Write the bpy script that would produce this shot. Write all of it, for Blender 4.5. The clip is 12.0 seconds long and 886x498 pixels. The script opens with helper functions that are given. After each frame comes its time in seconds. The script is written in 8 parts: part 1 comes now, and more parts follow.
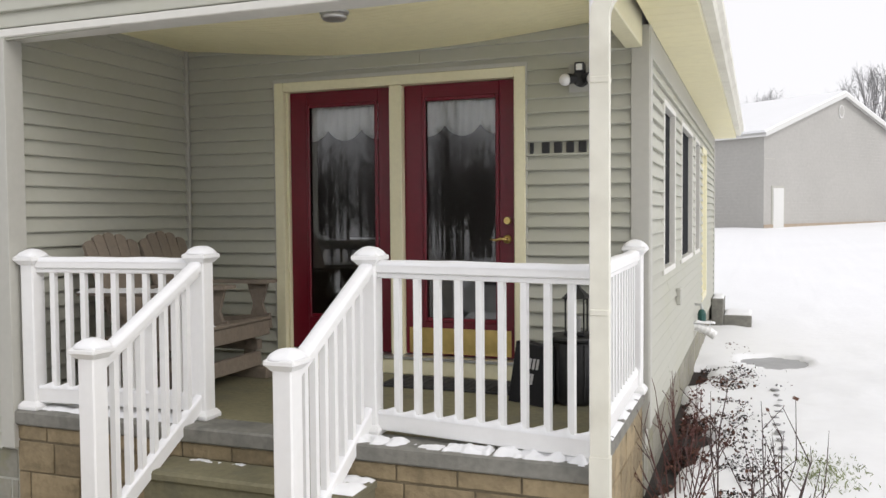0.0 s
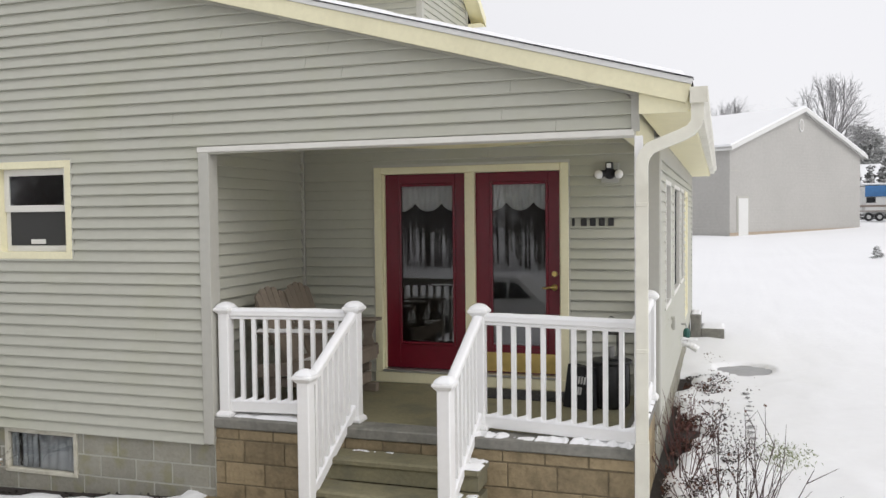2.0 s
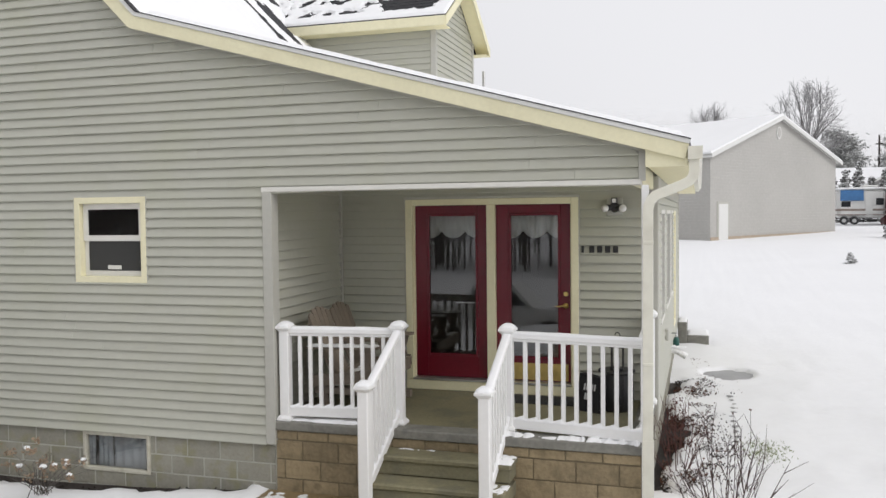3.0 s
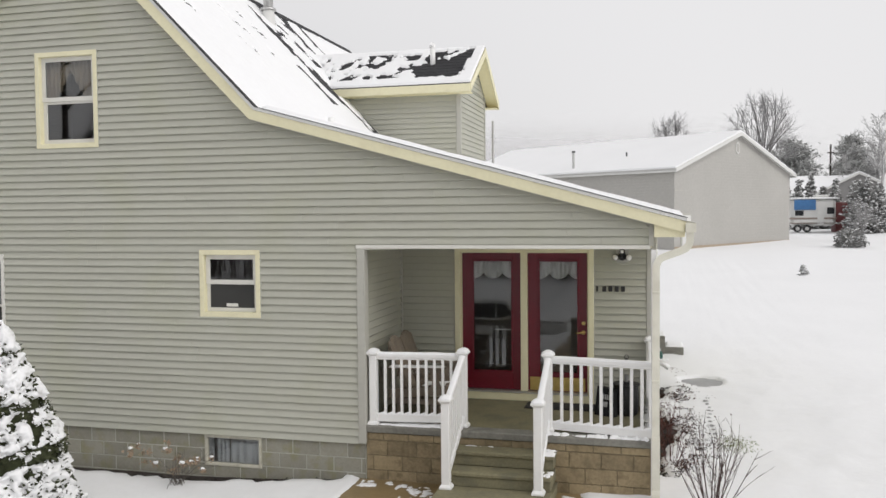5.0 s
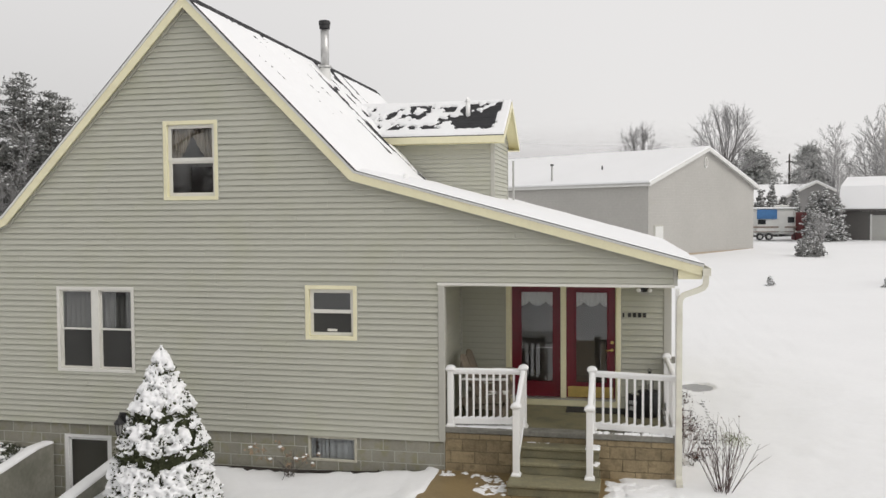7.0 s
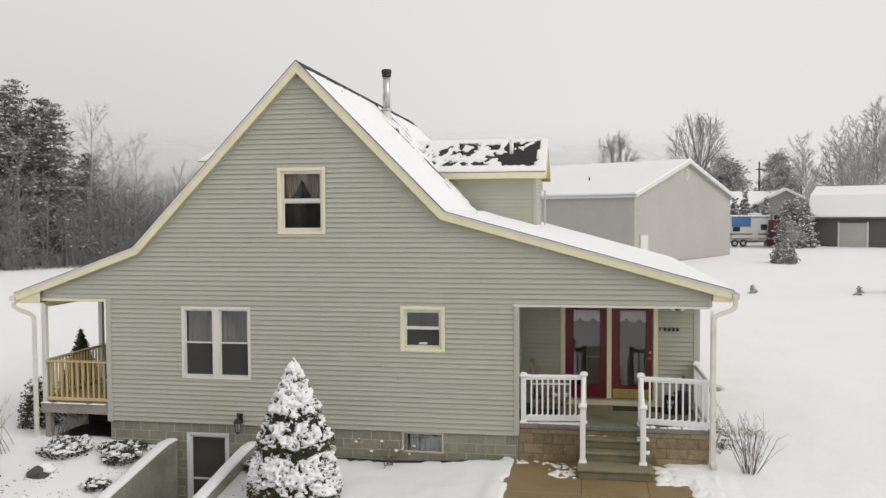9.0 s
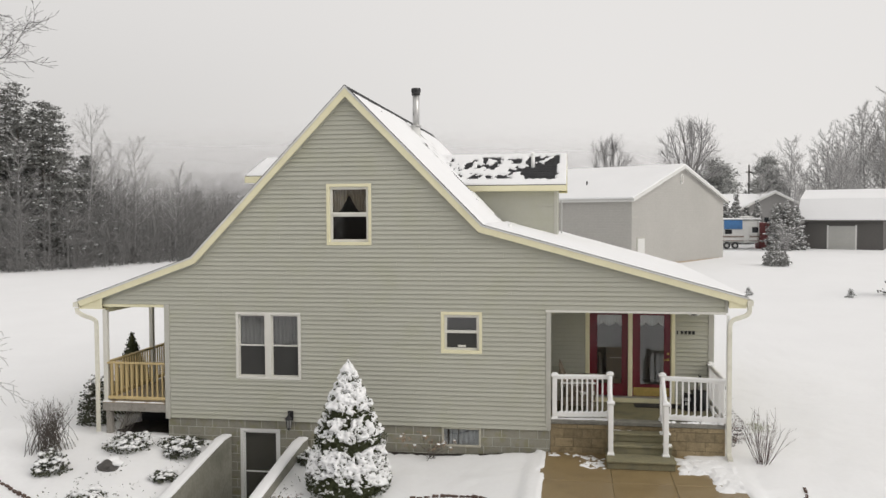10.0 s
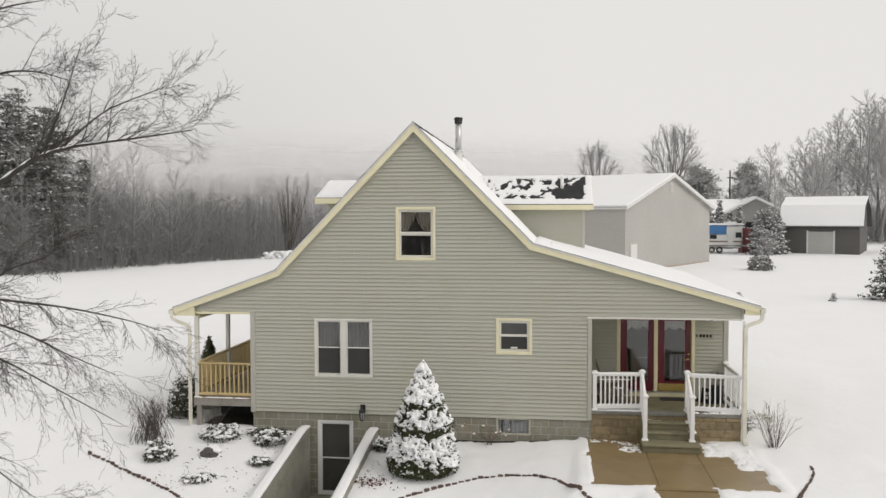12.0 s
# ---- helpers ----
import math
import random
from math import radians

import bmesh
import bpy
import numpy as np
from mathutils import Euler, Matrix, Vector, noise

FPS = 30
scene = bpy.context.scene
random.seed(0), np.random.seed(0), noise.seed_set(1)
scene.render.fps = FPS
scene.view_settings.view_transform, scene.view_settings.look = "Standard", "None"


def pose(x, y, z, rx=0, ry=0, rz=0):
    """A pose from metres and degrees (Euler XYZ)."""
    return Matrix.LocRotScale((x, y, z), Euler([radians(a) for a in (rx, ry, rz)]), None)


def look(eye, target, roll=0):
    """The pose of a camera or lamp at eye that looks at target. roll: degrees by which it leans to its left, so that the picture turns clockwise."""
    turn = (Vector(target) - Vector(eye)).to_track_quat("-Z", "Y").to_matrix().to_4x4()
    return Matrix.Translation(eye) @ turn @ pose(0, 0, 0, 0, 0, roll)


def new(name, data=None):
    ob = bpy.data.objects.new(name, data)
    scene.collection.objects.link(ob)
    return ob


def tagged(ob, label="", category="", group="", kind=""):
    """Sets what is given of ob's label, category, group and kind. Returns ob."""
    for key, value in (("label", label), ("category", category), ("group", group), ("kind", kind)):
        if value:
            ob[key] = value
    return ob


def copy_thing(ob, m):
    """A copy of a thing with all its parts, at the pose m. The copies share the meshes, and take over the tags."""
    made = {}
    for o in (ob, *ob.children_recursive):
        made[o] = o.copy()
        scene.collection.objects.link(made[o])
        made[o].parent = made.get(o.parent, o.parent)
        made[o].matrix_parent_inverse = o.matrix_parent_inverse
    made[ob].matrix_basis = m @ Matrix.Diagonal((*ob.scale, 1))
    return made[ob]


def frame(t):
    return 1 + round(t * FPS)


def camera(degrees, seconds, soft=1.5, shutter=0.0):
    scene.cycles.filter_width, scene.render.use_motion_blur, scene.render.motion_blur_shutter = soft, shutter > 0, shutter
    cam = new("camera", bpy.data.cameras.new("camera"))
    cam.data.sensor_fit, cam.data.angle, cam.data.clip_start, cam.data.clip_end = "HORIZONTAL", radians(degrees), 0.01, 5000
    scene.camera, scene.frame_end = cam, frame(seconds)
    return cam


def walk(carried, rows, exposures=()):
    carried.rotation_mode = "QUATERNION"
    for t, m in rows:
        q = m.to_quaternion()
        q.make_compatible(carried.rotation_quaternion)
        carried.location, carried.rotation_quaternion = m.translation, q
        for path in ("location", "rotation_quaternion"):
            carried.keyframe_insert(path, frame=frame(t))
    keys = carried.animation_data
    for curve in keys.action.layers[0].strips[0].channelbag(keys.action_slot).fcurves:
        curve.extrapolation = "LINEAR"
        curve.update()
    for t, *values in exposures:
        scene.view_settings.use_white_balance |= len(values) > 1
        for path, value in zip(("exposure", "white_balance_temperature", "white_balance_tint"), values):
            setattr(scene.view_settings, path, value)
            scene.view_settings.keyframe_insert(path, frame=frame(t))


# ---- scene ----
cam = camera(55.6, 12.0)
PATH = [
    (0, (4.527, -4.116, 1.980), (1.025, 5.243, 1.586), -0.44),
    (0.5, (4.520, -4.716, 2.103), (1.087, 4.668, 1.714), -0.52),
    (1, (4.488, -5.317, 2.241), (1.140, 4.098, 1.853), -0.57),
    (1.5, (4.442, -5.927, 2.390), (1.193, 3.522, 2.000), -0.60),
    (2, (4.392, -6.552, 2.547), (1.246, 2.933, 2.154), -0.62),
    (2.5, (4.337, -7.194, 2.709), (1.299, 2.325, 2.314), -0.62),
    (3, (4.277, -7.857, 2.877), (1.348, 1.696, 2.479), -0.61),
    (5, (3.859, -10.702, 3.584), (1.372, -1.025, 3.180), -0.51),
    (5.5, (3.679, -11.457, 3.768), (1.302, -1.752, 3.364), -0.48),
    (6, (3.460, -12.227, 3.952), (1.192, -2.496, 3.549), -0.44),
    (6.5, (3.200, -13.010, 4.137), (1.039, -3.254, 3.734), -0.41),
    (7, (2.900, -13.806, 4.321), (0.843, -4.028, 3.919), -0.38),
    (9, (1.373, -17.089, 5.012), (-0.312, -7.240, 4.609), -0.27),
    (9.5, (0.947, -17.925, 5.166), (-0.663, -8.064, 4.761), -0.25),
    (10, (0.520, -18.761, 5.311), (-1.020, -8.889, 4.905), -0.22),
    (10.5, (0.103, -19.591, 5.447), (-1.373, -9.709, 5.039), -0.19),
    (11, (-0.299, -20.407, 5.575), (-1.713, -10.516, 5.167), -0.16),
    (11.5, (-0.680, -21.198, 5.698), (-2.029, -11.297, 5.291), -0.12),
    (12, (-1.041, -21.949, 5.821), (-2.315, -12.038, 5.417), -0.08),
]
walk(cam, [(t, look(eye, target, roll)) for t, eye, target, roll in PATH], exposures=[(0.0, 0.37, 6320, 12.5), (2.5, 0.2, 6280, 12), (5.5, 0.09, 6440, 11), (9.0, 0.04, 6590, 10.5), (12.0, 0.03, 6640, 10.5)])

# ---- light: a bright overcast winter sky and a very soft sun
SKY, SUN = 0.1, 1.2
world = bpy.data.worlds.new("overcast")
scene.world = world
world.use_nodes = True
wn, wl = world.node_tree.nodes, world.node_tree.links
sky = wn.new("ShaderNodeTexSky")
sky.sky_type, sky.sun_disc = "NISHITA", False
sky.sun_elevation, sky.sun_rotation = radians(36), radians(113)
sky.air_density, sky.dust_density = 1.0, 4.0
cloud = wn.new("ShaderNodeMix")
cloud.data_type = "RGBA"
cloud.inputs[0].default_value = 0.96
cloud.inputs[7].default_value = (7.9, 7.8, 7.7, 1)
wl.new(sky.outputs[0], cloud.inputs[6])
# the cloud is a little duller away from the sun, most of all low over the dark woods
aim, split = wn.new("ShaderNodeTexCoord"), wn.new("ShaderNodeSeparateXYZ")
wl.new(aim.outputs["Generated"], split.inputs[0])


def world_math(kind, a, b):
    node = wn.new("ShaderNodeMath")
    node.operation = kind
    for slot, value in enumerate((a, b)):
        if isinstance(value, (int, float)):
            node.inputs[slot].default_value = value
        else:
            wl.new(value, node.inputs[slot])
    return node.outputs[0]


def world_range(value, f0, f1, t0, t1):
    node = wn.new("ShaderNodeMapRange")
    node.interpolation_type = "SMOOTHSTEP"
    for slot, v in zip((1, 2, 3, 4), (f0, f1, t0, t1)):
        node.inputs[slot].default_value = v
    wl.new(value, node.inputs[0])
    return node.outputs[0]


sunward = world_math("SUBTRACT", world_math("MULTIPLY", split.outputs[0], 0.92), world_math("MULTIPLY", split.outputs[1], 0.38))
away = world_range(sunward, -1.05, -0.3, 1.0, 0.0)
low_sky = world_range(split.outputs[2], -0.02, 0.3, 0.30, 0.09)
dull = world_math("SUBTRACT", 1.0, world_math("MULTIPLY", away, low_sky))
dull = world_math("MULTIPLY", dull, world_range(split.outputs[2], 0.2, 1.0, 1.0, 0.86))
shade = wn.new("ShaderNodeMix")
shade.data_type, shade.blend_type = "RGBA", "MULTIPLY"
shade.inputs[0].default_value = 1.0
wl.new(cloud.outputs[2], shade.inputs[6])
wl.new(dull, shade.inputs[7])
wl.new(shade.outputs[2], wn["Background"].inputs[0])
wn["Background"].inputs[1].default_value = SKY
sun_data = bpy.data.lights.new("sun", "SUN")
sun_data.energy, sun_data.angle, sun_data.color = SUN, radians(40), (1.0, 0.97, 0.93)
sun = new("sun", sun_data)
sun.matrix_world = look((60, -25, 48), (0, 0, 0))


# ---- materials
def material(name, base, rough=0.6, metal=0.0, vary=0.15, grain=40.0, stain=1.2, bump=0.15, stain_colour=None, stain_amount=0.0,
             island=0.0, spec=0.5):
    """A surface with fine grain, broad stains and a small tint of its own for every piece."""
    m = bpy.data.materials.new(name)
    m.use_nodes = True
    n, l = m.node_tree.nodes, m.node_tree.links
    b = n["Principled BSDF"]
    b.inputs["Roughness"].default_value, b.inputs["Metallic"].default_value = rough, metal
    b.inputs["Specular IOR Level"].default_value = spec
    co = n.new("ShaderNodeTexCoord")
    geo = n.new("ShaderNodeNewGeometry")
    fine, broad = n.new("ShaderNodeTexNoise"), n.new("ShaderNodeTexNoise")
    fine.inputs["Scale"].default_value, fine.inputs["Detail"].default_value = grain, 4
    broad.inputs["Scale"].default_value, broad.inputs["Detail"].default_value = stain, 5
    l.new(geo.outputs["Position"], fine.inputs["Vector"])
    l.new(geo.outputs["Position"], broad.inputs["Vector"])
    add = n.new("ShaderNodeMath")
    add.operation = "ADD"
    l.new(fine.outputs[0], add.inputs[0])
    l.new(broad.outputs[0], add.inputs[1])
    total = add.outputs[0]
    if island:
        info = n.new("ShaderNodeObjectInfo")
        tint = n.new("ShaderNodeMath")
        tint.operation = "MULTIPLY_ADD"
        tint.inputs[1].default_value = island
        l.new(info.outputs["Random"], tint.inputs[0])
        l.new(total, tint.inputs[2])
        total = tint.outputs[0]
    ramp = n.new("ShaderNodeMapRange")
    ramp.inputs["From Min"].default_value, ramp.inputs["From Max"].default_value = 0.6, 1.4 + island
    ramp.inputs["To Min"].default_value, ramp.inputs["To Max"].default_value = 1 - vary, 1 + vary
    l.new(total, ramp.inputs[0])
    mul = n.new("ShaderNodeMix")
    mul.data_type, mul.blend_type = "RGBA", "MULTIPLY"
    mul.inputs[0].default_value = 1
    mul.inputs[6].default_value = (*base, 1)
    l.new(ramp.outputs[0], mul.inputs[7])
    out = mul.outputs[2]
    if stain_colour:
        sc = n.new("ShaderNodeTexNoise")
        sc.inputs["Scale"].default_value, sc.inputs["Detail"].default_value = stain * 2.3, 6
        l.new(geo.outputs["Position"], sc.inputs["Vector"])
        sr = n.new("ShaderNodeMapRange")
        sr.inputs["From Min"].default_value, sr.inputs["From Max"].default_value = 0.5, 0.68
        sr.inputs["To Max"].default_value = stain_amount
        l.new(sc.outputs[0], sr.inputs[0])
        sm = n.new("ShaderNodeMix")
        sm.data_type = "RGBA"
        sm.inputs[7].default_value = (*stain_colour, 1)
        l.new(sr.outputs[0], sm.inputs[0])
        l.new(out, sm.inputs[6])
        out = sm.outputs[2]
    l.new(out, b.inputs["Base Color"])
    if bump:
        bp = n.new("ShaderNodeBump")
        bp.inputs["Strength"].default_value, bp.inputs["Distance"].default_value = bump, 0.02
        l.new(fine.outputs[0], bp.inputs["Height"])
        l.new(bp.outputs[0], b.inputs["Normal"])
    return m


def striped(name, base, pitch, axis="Z", rough=0.7, depth=0.4, vary=0.08):
    """Cladding too far off to tell its boards apart: fine lines across the surface."""
    m = material(name, base, rough, vary=vary, grain=6, stain=0.3, bump=0)
    n, l = m.node_tree.nodes, m.node_tree.links
    geo = n.new("ShaderNodeNewGeometry")
    sep = n.new("ShaderNodeSeparateXYZ")
    l.new(geo.outputs["Position"], sep.inputs[0])
    saw = n.new("ShaderNodeMath")
    saw.operation = "DIVIDE"
    saw.inputs[1].default_value = pitch
    l.new(sep.outputs[axis], saw.inputs[0])
    fr = n.new("ShaderNodeMath")
    fr.operation = "FRACT"
    l.new(saw.outputs[0], fr.inputs[0])
    bp = n.new("ShaderNodeBump")
    bp.inputs["Strength"].default_value, bp.inputs["Distance"].default_value = depth, pitch * 0.2
    l.new(fr.outputs[0], bp.inputs["Height"])
    l.new(bp.outputs[0], n["Principled BSDF"].inputs["Normal"])
    return m


def glass_material(name, tint, gloss=1.0):
    """A clear pane: see-through, with a mirror gloss that grows at grazing angles."""
    m = bpy.data.materials.new(name)
    m.use_nodes = True
    n, l = m.node_tree.nodes, m.node_tree.links
    n.remove(n["Principled BSDF"])
    clear, shine, mix, fres = (n.new(k) for k in ("ShaderNodeBsdfTransparent", "ShaderNodeBsdfGlossy", "ShaderNodeMixShader", "ShaderNodeFresnel"))
    clear.inputs[0].default_value = (*tint, 1)
    shine.inputs["Roughness"].default_value = 0.015
    fres.inputs[0].default_value = 1.62
    boost = n.new("ShaderNodeMath")
    boost.operation = "MULTIPLY"
    boost.inputs[1].default_value = gloss
    l.new(fres.outputs[0], boost.inputs[0])
    l.new(boost.outputs[0], mix.inputs[0])
    l.new(clear.outputs[0], mix.inputs[1])
    l.new(shine.outputs[0], mix.inputs[2])
    l.new(mix.outputs[0], n["Material Output"].inputs[0])
    return m


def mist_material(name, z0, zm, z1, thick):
    """Haze put on a sheet: see-through at its foot and top, thickest at the height zm."""
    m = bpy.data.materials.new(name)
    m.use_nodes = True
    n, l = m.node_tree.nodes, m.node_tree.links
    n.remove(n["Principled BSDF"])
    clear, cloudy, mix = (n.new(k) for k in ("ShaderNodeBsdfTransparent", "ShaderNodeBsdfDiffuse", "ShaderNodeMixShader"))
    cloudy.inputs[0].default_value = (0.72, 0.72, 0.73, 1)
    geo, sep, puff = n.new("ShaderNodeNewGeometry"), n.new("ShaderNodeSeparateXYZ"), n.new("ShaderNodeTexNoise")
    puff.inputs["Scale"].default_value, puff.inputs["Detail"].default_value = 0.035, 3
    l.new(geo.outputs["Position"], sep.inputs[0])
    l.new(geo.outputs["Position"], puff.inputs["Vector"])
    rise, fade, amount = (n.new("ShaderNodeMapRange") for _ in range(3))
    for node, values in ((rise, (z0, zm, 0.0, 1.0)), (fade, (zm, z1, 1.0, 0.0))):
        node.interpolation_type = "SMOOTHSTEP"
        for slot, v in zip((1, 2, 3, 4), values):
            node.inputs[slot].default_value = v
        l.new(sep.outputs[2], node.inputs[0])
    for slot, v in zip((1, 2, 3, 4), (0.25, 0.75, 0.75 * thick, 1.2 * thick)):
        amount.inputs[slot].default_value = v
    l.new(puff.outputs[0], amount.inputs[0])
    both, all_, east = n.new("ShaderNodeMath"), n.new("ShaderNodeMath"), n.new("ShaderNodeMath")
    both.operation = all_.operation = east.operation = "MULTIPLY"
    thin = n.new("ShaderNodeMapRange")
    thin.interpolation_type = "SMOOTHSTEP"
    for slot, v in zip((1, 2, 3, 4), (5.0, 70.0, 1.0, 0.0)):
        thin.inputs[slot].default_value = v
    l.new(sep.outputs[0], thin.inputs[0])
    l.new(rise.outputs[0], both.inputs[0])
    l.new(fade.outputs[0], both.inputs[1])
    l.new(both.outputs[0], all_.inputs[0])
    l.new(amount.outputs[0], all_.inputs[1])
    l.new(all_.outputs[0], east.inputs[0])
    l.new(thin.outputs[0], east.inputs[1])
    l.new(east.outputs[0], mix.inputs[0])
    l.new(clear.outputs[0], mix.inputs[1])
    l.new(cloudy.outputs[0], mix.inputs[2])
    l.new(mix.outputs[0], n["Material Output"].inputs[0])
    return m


SIDING = material("sage_vinyl_siding", (0.43, 0.43, 0.368), 0.5, vary=0.05, grain=14, stain=0.5, bump=0.05, island=0.25, stain_colour=(0.40, 0.405, 0.30), stain_amount=0.4)
TRIM = material("grey_vinyl_trim", (0.44, 0.435, 0.39), 0.5, vary=0.05, grain=20, bump=0.04)
CREAM = material("cream_painted_wood", (0.76, 0.72, 0.50), 0.5, vary=0.06, grain=30, bump=0.06, stain_colour=(0.62, 0.56, 0.36), stain_amount=0.3)
SOFFIT = material("cream_vinyl_soffit", (0.86, 0.80, 0.51), 0.5, vary=0.05, grain=12, bump=0.03)
GUTTER = material("pale_cream_aluminium", (0.71, 0.695, 0.60), 0.4, vary=0.08, grain=10, bump=0.03, stain_colour=(0.5, 0.47, 0.38), stain_amount=0.35)
WHITE = material("white_vinyl", (0.83, 0.83, 0.82), 0.35, vary=0.03, grain=20, bump=0.02)
OFFWHITE = material("off_white_vinyl_window", (0.68, 0.67, 0.62), 0.4, vary=0.05, grain=20, bump=0.03)
RED = material("dark_red_door_paint", (0.135, 0.006, 0.016), 0.3, vary=0.14, grain=25, stain=2, bump=0.05)
BRASS = material("worn_brass", (0.62, 0.47, 0.17), 0.32, 0.9, vary=0.15, grain=18, stain=5, bump=0.08)
CHROME = material("galvanised_metal", (0.55, 0.55, 0.54), 0.38, 0.85, vary=0.15, grain=12, bump=0.05)
BLACK = material("black_metal", (0.018, 0.018, 0.019), 0.5, vary=0.2, grain=30, bump=0.1)
CLOTH = material("black_canvas", (0.014, 0.014, 0.016), 0.9, vary=0.2, grain=120, bump=0.3)
RUBBER = material("dark_grey_rubber_mat", (0.035, 0.035, 0.036), 0.85, vary=0.25, grain=90, bump=0.5)
CONCRETE = material("worn_porch_concrete", (0.20, 0.183, 0.11), 0.75, vary=0.22, grain=28, stain=1.4, bump=0.25, stain_colour=(0.12, 0.115, 0.085), stain_amount=0.55)
SLAB = material("grey_concrete_edge", (0.205, 0.20, 0.175), 0.8, vary=0.25, grain=24, stain=2.5, bump=0.3, stain_colour=(0.11, 0.11, 0.1), stain_amount=0.5)
PATIO = material("wet_tan_concrete", (0.245, 0.178, 0.088), 0.34, vary=0.2, grain=22, stain=0.7, bump=0.12, stain_colour=(0.18, 0.128, 0.06), stain_amount=0.6)
TANBLOCK = material("tan_split_block", (0.28, 0.22, 0.13), 0.85, vary=0.45, grain=26, stain=3, bump=0.5, island=0.7, stain_colour=(0.13, 0.10, 0.055), stain_amount=0.6)
CMU = material("grey_concrete_block", (0.265, 0.255, 0.21), 0.85, vary=0.26, grain=30, stain=2.2, bump=0.3, island=0.5, stain_colour=(0.225, 0.215, 0.12), stain_amount=0.7)
TANMORTAR = material("dark_tan_mortar", (0.19, 0.155, 0.10), 0.9, vary=0.2, grain=60, bump=0.3)
MORTAR = material("mortar", (0.46, 0.455, 0.40), 0.9, vary=0.15, grain=60, bump=0.3)
RETAIN = material("poured_concrete_wall", (0.27, 0.265, 0.225), 0.85, vary=0.22, grain=14, stain=1.0, bump=0.25, stain_colour=(0.15, 0.15, 0.12), stain_amount=0.5)
SHINGLE = material("charcoal_asphalt_shingle", (0.03, 0.03, 0.033), 0.9, vary=0.3, grain=160, stain=5, bump=0.5, island=0.6)
SNOW = material("fresh_snow", (0.845, 0.85, 0.858), 0.7, vary=0.025, grain=9, stain=0.4, bump=0.35, spec=0.2)
TEAK = material("weathered_brown_wood", (0.20, 0.165, 0.128), 0.75, vary=0.25, grain=30, stain=4, bump=0.3, island=0.4)
PINE = material("yellow_treated_timber", (0.52, 0.40, 0.20), 0.65, vary=0.2, grain=30, stain=3, bump=0.2, island=0.5)
DECKWOOD = material("weathered_deck_board", (0.40, 0.33, 0.25), 0.75, vary=0.2, grain=24, stain=3, bump=0.3, island=0.5)
GREYWOOD = material("grey_painted_timber", (0.30, 0.28, 0.25), 0.7, vary=0.2, grain=20, stain=2, bump=0.2)
BARK = material("grey_bark", (0.10, 0.088, 0.078), 0.95, vary=0.3, grain=20, stain=1, bump=0.4)
# far trees: haze mixed into the base colour, paler with distance
HAZEBARK = material("hazed_grey_bark", (0.165, 0.158, 0.154), 0.95, vary=0.3, grain=3, stain=0.2, bump=0)
MISTWOOD = material("hazed_far_wood", (0.33, 0.326, 0.326), 1.0, vary=0.2, grain=0.6, stain=0.04, bump=0)
HAZETWIG = material("hazed_twigs", (0.44, 0.435, 0.432), 1.0, vary=0.2, grain=0.6, stain=0.04, bump=0)
PALEWOOD = material("hazed_ridge_wood", (0.44, 0.436, 0.436), 1.0, vary=0.15, grain=0.3, stain=0.03, bump=0)
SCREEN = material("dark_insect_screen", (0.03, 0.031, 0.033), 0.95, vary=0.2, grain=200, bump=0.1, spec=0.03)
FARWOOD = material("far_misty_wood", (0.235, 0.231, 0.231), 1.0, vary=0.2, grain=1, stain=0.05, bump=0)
DARKTWIG = material("dark_wet_twigs", (0.06, 0.034, 0.03), 0.75, vary=0.3, grain=30, bump=0.1)
REDTWIG = material("red_brown_twigs", (0.095, 0.036, 0.03), 0.8, vary=0.3, grain=30, bump=0.1)
SPRUCE = material("dark_green_needles", (0.045, 0.052, 0.022), 0.9, vary=0.4, grain=12, stain=2, bump=0)
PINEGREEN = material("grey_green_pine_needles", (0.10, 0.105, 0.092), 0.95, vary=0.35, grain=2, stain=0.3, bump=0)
# far evergreens and field-edge wood: base colours greyed to hold the haze
MISTPINE = material("hazed_far_pine", (0.25, 0.25, 0.243), 0.95, vary=0.4, grain=1.5, stain=0.2, bump=0)
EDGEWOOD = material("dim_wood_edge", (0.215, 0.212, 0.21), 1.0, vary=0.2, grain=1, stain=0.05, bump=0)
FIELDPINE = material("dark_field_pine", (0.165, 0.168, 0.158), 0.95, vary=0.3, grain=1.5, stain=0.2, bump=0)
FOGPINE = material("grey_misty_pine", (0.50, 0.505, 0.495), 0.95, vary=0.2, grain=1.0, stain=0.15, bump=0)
MESHSCREEN = material("grey_insect_screen", (0.062, 0.062, 0.06), 0.95, vary=0.12, grain=150, bump=0.05, spec=0.05)
SHEER = material("sheer_grey_curtain", (0.20, 0.20, 0.195), 0.9, vary=0.1, grain=40, bump=0.05)
BASECLOTH = material("pale_blue_grey_cloth", (0.42, 0.44, 0.46), 0.9, vary=0.15, grain=12, bump=0.05)
DULLTRIM = material("dull_cream_window_trim", (0.50, 0.48, 0.40), 0.6, vary=0.15, grain=20, stain=4, bump=0.05, stain_colour=(0.3, 0.27, 0.18), stain_amount=0.5)
BLOOM = material("faded_tan_bloom", (0.30, 0.22, 0.15), 0.9, vary=0.4, grain=40, bump=0)
WETBARK = material("dark_wet_bark", (0.05, 0.044, 0.04), 0.9, vary=0.3, grain=20, stain=1, bump=0.4)
BOX = material("dull_green_shrub", (0.07, 0.075, 0.05), 0.9, vary=0.4, grain=20, stain=3, bump=0)
LEAF = material("dead_brown_leaves", (0.11, 0.05, 0.032), 0.9, vary=0.5, grain=30, stain=6, bump=0)
